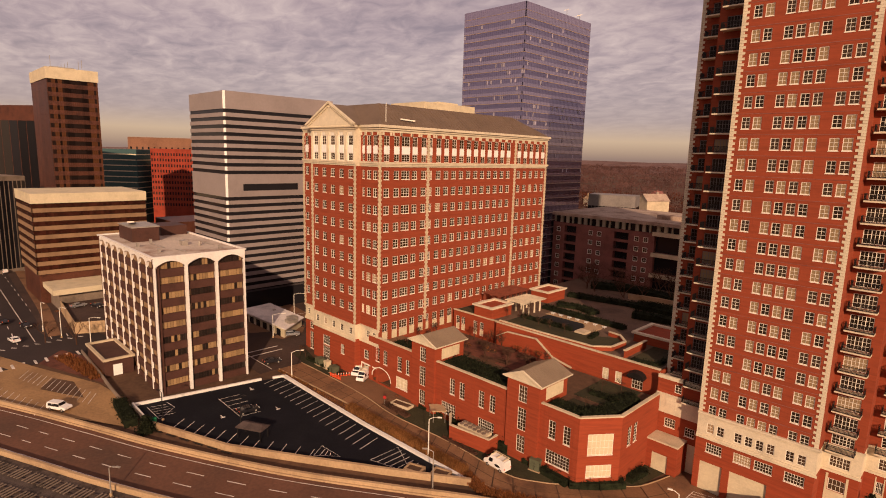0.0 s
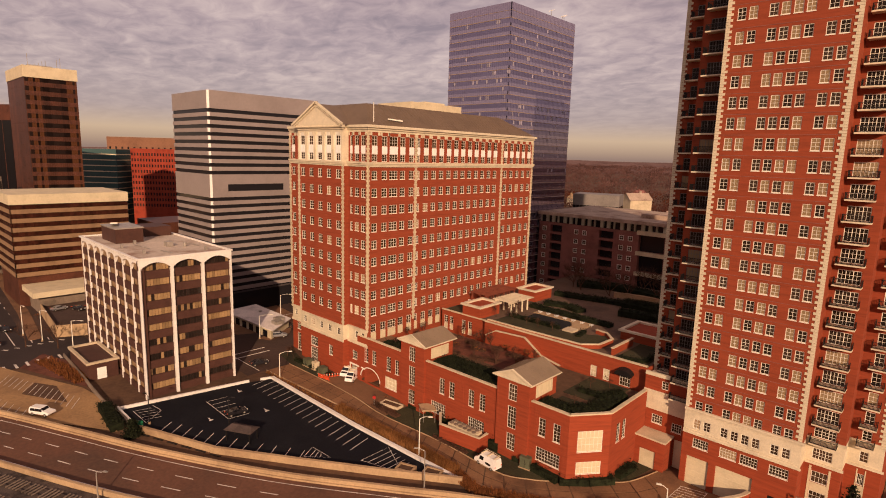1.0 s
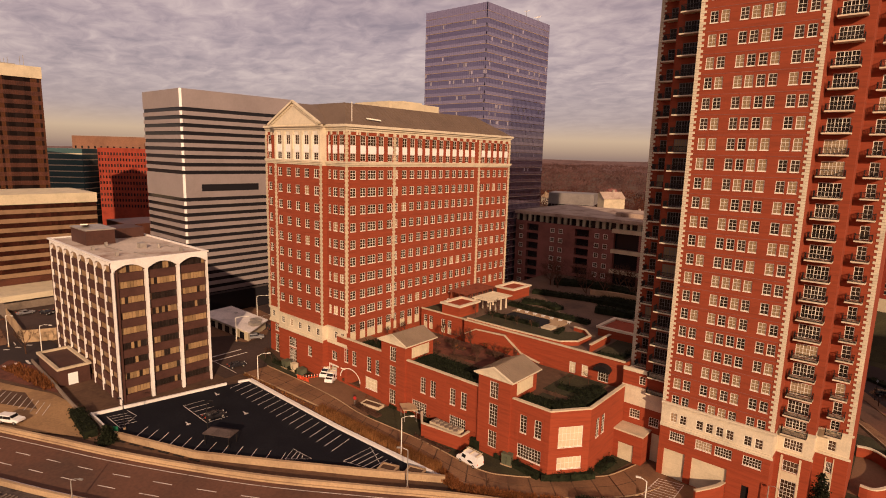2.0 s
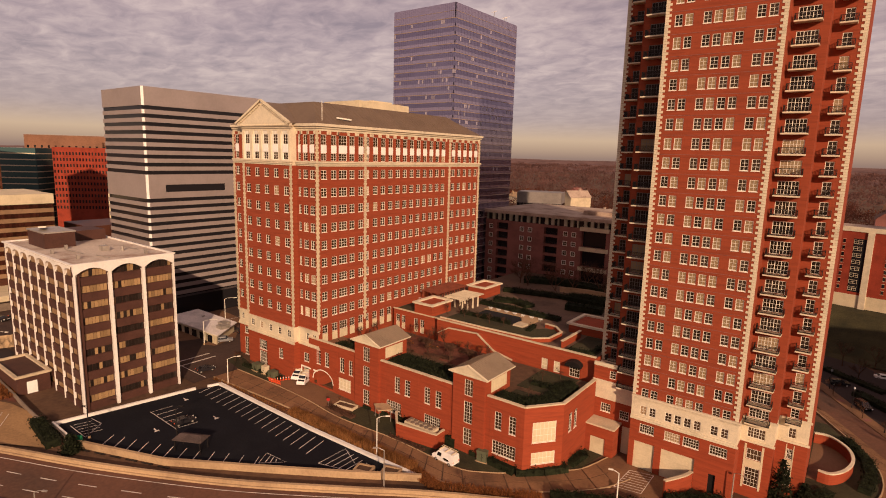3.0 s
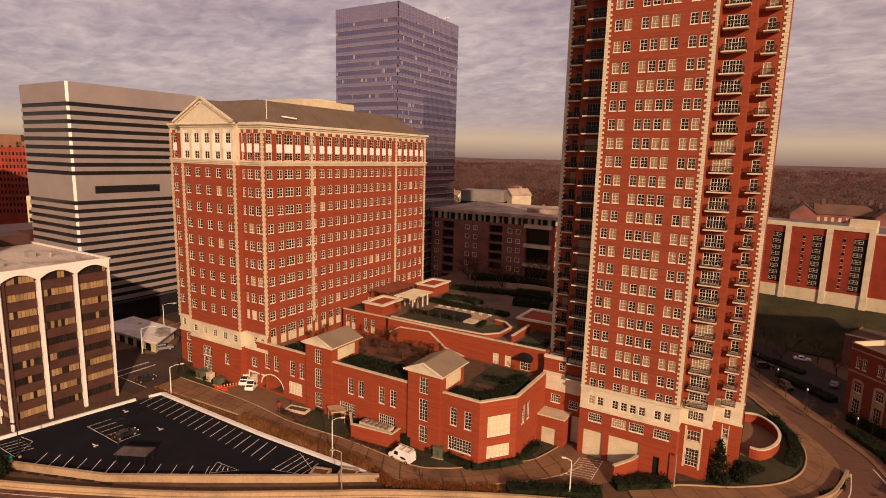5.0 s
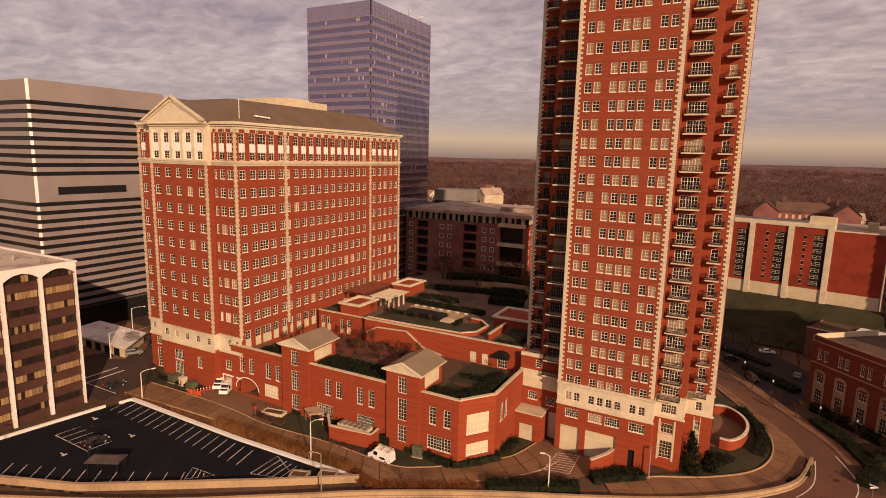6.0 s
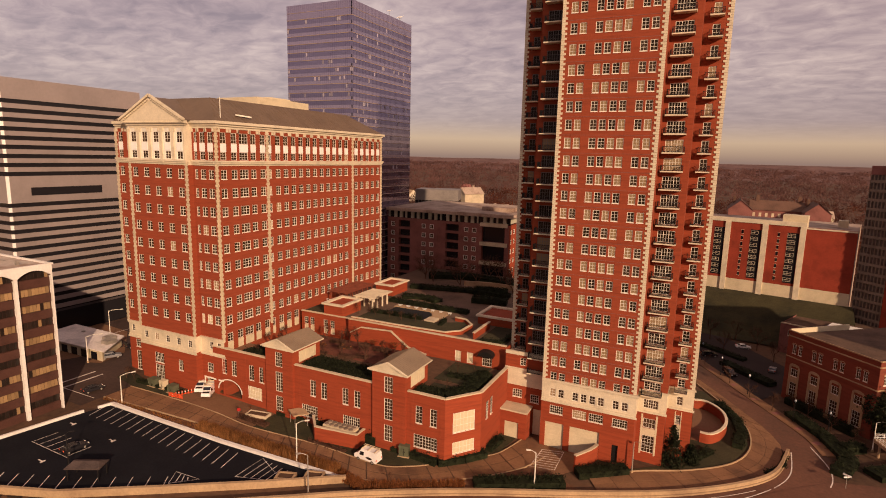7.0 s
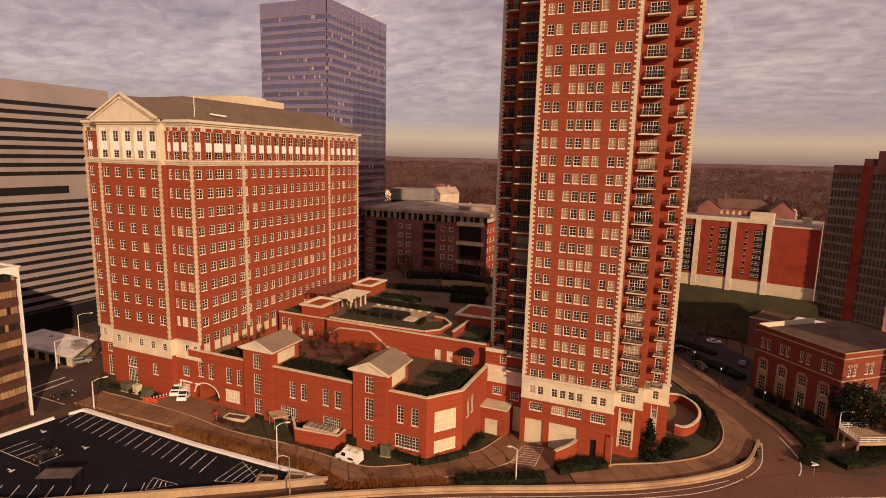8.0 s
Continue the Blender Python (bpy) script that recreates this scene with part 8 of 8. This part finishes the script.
for x, y, t in ((-69.6, 64.2, 20), (-65.4, 67.0, 20)):
    ob = thing("concrete_planter", (x, y, G(x) + 0.07), "square tan concrete planter at the lot's tip", "planter", "concrete planters", t)
    b, e = Build(), Build()
    for q in ((-1.7, -1.2, 1.7, -0.85), (-1.7, 0.85, 1.7, 1.2), (-1.7, -0.85, -1.35, 0.85), (1.35, -0.85, 1.7, 0.85)):
        b.box(q[0], q[1], 0, q[2], q[3], 0.95)
    e.box(-1.35, -0.85, 0, 1.35, 0.85, 0.75)
    part("rim", b, CONCRETE, ob, "", True)
    part("soil", e, EARTH, ob, "", True)
shelter = thing("lot_shelter", (-99.6, 47.6, G(-99)), "small dark roofed shelter in the lot", "shelter", "", 28)
b = Build()
b.face([(-3, -1.6, 2.5), (3, -1.6, 2.5), (2.2, 0, 3.2), (-2.2, 0, 3.2)])
b.face([(3, 1.6, 2.5), (-3, 1.6, 2.5), (-2.2, 0, 3.2), (2.2, 0, 3.2)])
b.face([(3, -1.6, 2.5), (3, 1.6, 2.5), (2.2, 0, 3.2)])
b.face([(-3, 1.6, 2.5), (-3, -1.6, 2.5), (-2.2, 0, 3.2)])
b.box(-3, -1.6, 2.35, 3, 1.6, 2.49)
part("roof", b, material("shingle", (0.075, 0.052, 0.045), 0.9, 0.15, 0.5, 4.0, 0.2), shelter, "", True)
for x in (-2.6, 2.6):
    for y in (-1.3, 1.3):
        p = Build()
        p.box(x - 0.08, y - 0.08, 0.05, x + 0.08, y + 0.08, 2.4)
        part("post", p, DARK_METAL, shelter, "", True)
gate = thing("green_sign", (-116.4, 34.2, G(-116) + 1.1), "small green sign at the lot corner", "sign", "", 40)
b = Build()
b.box(-0.9, -0.05, 0.1, 0.9, 0.05, 1.0)
part("board", b, SIGN_GREEN, gate, "", True)
b = Build()
b.box(-0.06, 0.05, -1.2, 0.06, 0.12, 1.0)
part("post", b, GREY_METAL, gate, "", True)
stop = thing("stop_sign", (-93.6, 76.6, G(-93)), "red octagonal stop sign on a post", "sign", "", 40)
b = Build()
b.tube((0, -0.04, 2.1), (0, 0.0, 2.1), 0.42, 0.42, 8)
part("plate", b, material("sign_red", (0.35, 0.02, 0.015), 0.5, 0.05, 0.8, 5.0, 0.0), stop, "red plate", True)
b = Build()
b.box(-0.03, 0.0, 0, 0.03, 0.06, 2.4)
part("post", b, GREY_METAL, stop, "", True)
bed = thing("raised_bed", (-91.0, 79.6, G(-91) + 0.07), "raised stone planting bed at the entry", "planter", "", 10)
b = Build()
for q in ((-2.6, -1.1, 2.6, -0.85), (-2.6, 0.85, 2.6, 1.1), (-2.6, -0.85, -2.35, 0.85), (2.35, -0.85, 2.6, 0.85)):
    b.box(q[0], q[1], 0, q[2], q[3], 0.6)
part("rim", b, STONE, bed, "", True)
b = Build()
b.box(-2.35, -0.85, 0, 2.35, 0.85, 0.45)
part("soil", b, EARTH, bed, "", True)

# annex of the ribbed block, low store
annex = thing("annex", (-155, 36.6, G(-155)), "low brown annex with a stone rimmed roof", "building")
b = Build()
b.box(-163.5, 33.6, G(-155) - 1, -147.8, 40.0, 6.4)
part("wall", b, BROWN_SPANDREL, annex)
b = Build()
for q in ((-163.9, 33.2, -147.4, 33.9), (-163.9, 39.6, -147.4, 40.3), (-163.9, 33.9, -163.2, 39.6), (-148.1, 33.9, -147.4, 39.6)):
    b.box(q[0], q[1], 6.4, q[2], q[3], 6.9)
part("roof_rim", b, STONE, annex, "tan roof rim")
b = Build()
b.box(-147.8, 35.4, 2.4, -147.7, 37.4, 5.2)
part("door", b, PANEL, annex, "pale glazed door")
store = thing("low_store", (-166, 88, G(-150)), "low pale store with a flat white roof", "building")
b = Build()
b.prism([(-168.5, 80.2), (-146.5, 80.9), (-153.6, 91.0), (-174.4, 91.0)], 1.5, 5.2)
part("wall", b, CREAM, store)
b = Build()
b.prism([(-173.8, 79.6), (-145.2, 80.6), (-152.8, 91.4), (-175.2, 91.4)], 5.2, 5.5)
part("roof", b, material("white_roof", (0.74, 0.66, 0.60), 0.9, 0.12, 0.2, 2.0, 0.1), store, "white flat roof")
b = Build()
for x, y, s in ((-150.6, 85.5, 1.4), (-153.4, 87.5, 1.3), (-166, 88, 0.4)):
    b.box(x - s, y - s, 5.5, x + s, y + s, 5.5 + s * 0.7)
part("roof_unit", b, GREY_METAL, store, "grey roof units")
sd = Face(-168.5, 80.2, 22, 0.7, 22.0)
b = Build()
for k in range(5):
    sd.slab(b, 1.0 + 4.1 * k, 3.4 + 4.1 * k, 2.4, 4.6, 0.0, 0.05)
part("shop_window", b, BLACK_GLASS, store, "dark shop windows")

# terrace furniture
for i in range(7):
    ob = thing("deck_chair", (-81.5 + 2.6 * i, 125.0 - 0.1 * i, TZ), "pale reclining deck chair on the pool deck", "deck chair", "deck chairs", 190)
    s, l = Build(), Build()
    s.box(-0.32, -0.9, 0.3, 0.32, 0.5, 0.38)
    back = Build()
    back.face([(-0.32, 0.5, 0.38), (0.32, 0.5, 0.38), (0.32, 1.0, 0.95), (-0.32, 1.0, 0.95)])
    back.face([(-0.32, 0.52, 0.32), (-0.32, 1.03, 0.9), (0.32, 1.03, 0.9), (0.32, 0.52, 0.32)])
    part("seat", s, PANEL, ob, "", True)
    part("backrest", back, PANEL, ob, "", True)
    for x in (-0.28, 0.28):
        for y in (-0.8, 0.45):
            l = Build()
            l.box(x - 0.03, y - 0.03, 0, x + 0.03, y + 0.03, 0.3)
            part("leg", l, PANEL, ob, "", True)
b = Build()
b.prism([(-83.0, 123.8), (-66.5, 123.8), (-66.5, 126.2), (-83.0, 126.2)], TZ, TZ + 0.14)
b.prism([(-69.4, 118.8), (-66.0, 118.8), (-66.0, 123.8), (-71.2, 123.8), (-69.4, 121.2)], TZ, TZ + 0.14)
structure("pool_deck", b, CONCRETE, "pale stone deck beside the pool")
pergola = thing("pergola", (-88, 121, TZ), "pale stone pergola on round columns", "pergola")
for i in range(4):
    for x in (-90.4, -86.0):
        c = Build()
        c.tube((x, 117.6 + 2.5 * i, TZ), (x, 117.6 + 2.5 * i, TZ + 3.0), 0.26, 0.21, 10)
        part("column", c, STONE_PALE, pergola)
for x in (-90.4, -86.0):
    b = Build()
    b.box(x - 0.22, 116.4, TZ + 3.0, x + 0.22, 126.4, TZ + 3.4)
    part("main_beam", b, STONE_PALE, pergola)
for k in range(14):
    b = Build()
    b.box(-91.6, 116.6 + 0.73 * k, TZ + 3.4, -84.8, 116.86 + 0.73 * k, TZ + 3.65)
    part("rafter", b, STONE_PALE, pergola)
rail = thing("terrace_railing", (-98.5, 108.2, TZ), "white metal railing on the terrace edge", "railing")
b = Build()
for h in (0.3, 0.7, 1.1):
    b.beam((-101.6, 118.0, TZ + h), (-97.0, 118.0, TZ + h), 0.07)
for k in range(6):
    b.beam((-101.6 + 0.92 * k, 118.0, TZ), (-101.6 + 0.92 * k, 118.0, TZ + 1.1), 0.08)
part("rails", b, PANEL, rail)
trellis = thing("timber_trellis", (-97.5, 126, TZ), "red-brown timber trellis beside the office", "trellis")
b = Build()
for i in range(6):
    for x in (-101.2, -98.2, -95.6):
        b.box(x - 0.12, 119.4 + 2.5 * i, TZ, x + 0.12, 119.64 + 2.5 * i, TZ + 2.8)
for x in (-101.2, -98.2, -95.6):
    b.box(x - 0.1, 118.6, TZ + 2.8, x + 0.1, 132.8, TZ + 3.1)
for i in range(18):
    b.box(-101.9, 118.8 + 0.8 * i, TZ + 3.1, -94.8, 118.95 + 0.8 * i, TZ + 3.35)
part("timbers", b, material("red_timber", (0.20, 0.055, 0.030), 0.8, 0.15, 0.6, 5.0, 0.1), trellis)

# railed ramp by the hall
footbridge = thing("footbridge", (35, 132, G(10)), "pale concrete ramp with white railings", "footbridge")
b = Build()
b.prism([(30.2, 133.6), (32.4, 127.4), (46, 134.5), (44, 141)], 0.2, 0.9)
part("deck", b, CONCRETE, footbridge)
b = Build()
for pa, pb in (((30.2, 133.6), (32.4, 127.4)), ((32.4, 127.4), (46, 134.5)), ((30.2, 133.6), (44, 141))):
    for h in (1.2, 1.6, 2.0):
        b.beam((*pa, h), (*pb, h), 0.08)
    for k in range(8):
        t = k / 7
        x, y = pa[0] + (pb[0] - pa[0]) * t, pa[1] + (pb[1] - pa[1]) * t
        b.beam((x, y, 0.9), (x, y, 2.05), 0.09)
part("railing", b, PANEL, footbridge, "white railings")
for x, y in ((31, 132), (32.6, 128.4), (40, 133), (38, 138)):
    p = Build()
    p.tube((x, y, -2.6), (x, y, 0.2), 0.25, 0.25, 8)
    part("pier", p, CONCRETE, footbridge)
sgn = thing("street_sign", (22.4, 114.8, G(10)), "white street sign on a post by the island", "sign")
b = Build()
b.tube((22.4, 114.8, G(10)), (22.4, 114.8, G(10) + 2.9), 0.05, 0.05, 6)
part("post", b, GREY_METAL, sgn)
for z, t in ((2.3, 0.6), (2.65, -0.5)):
    b = Build()
    b.beam((22.4 - 0.7 * math.cos(t), 114.8 - 0.7 * math.sin(t), G(10) + z), (22.4 + 0.7 * math.cos(t), 114.8 + 0.7 * math.sin(t), G(10) + z), 0.05, 0.28)
    part("plate", b, PANEL, sgn, "white plate")

# the office stands a little deeper, the garden wing and what grows on it a little nearer
MID = Vector((-2.5, -3.5, 58.0))


def nearer(k):
    return Matrix.Translation(MID) @ Matrix.Scale(k, 4) @ Matrix.Translation(-MID)


for ob in list(scene.objects):
    if ob.parent is None and ob.type in ("EMPTY", "MESH"):
        p = ob.matrix_basis.translation
        on_deck = ob.type == "EMPTY" and abs(p.z - DK) < 0.01
        if ob is office:
            ob.matrix_basis = nearer(1.018) @ ob.matrix_basis
        elif ob is wing or on_deck or ob.name in ("roof_lawn", "roof_mulch"):
            ob.matrix_basis = nearer(0.983) @ ob.matrix_basis
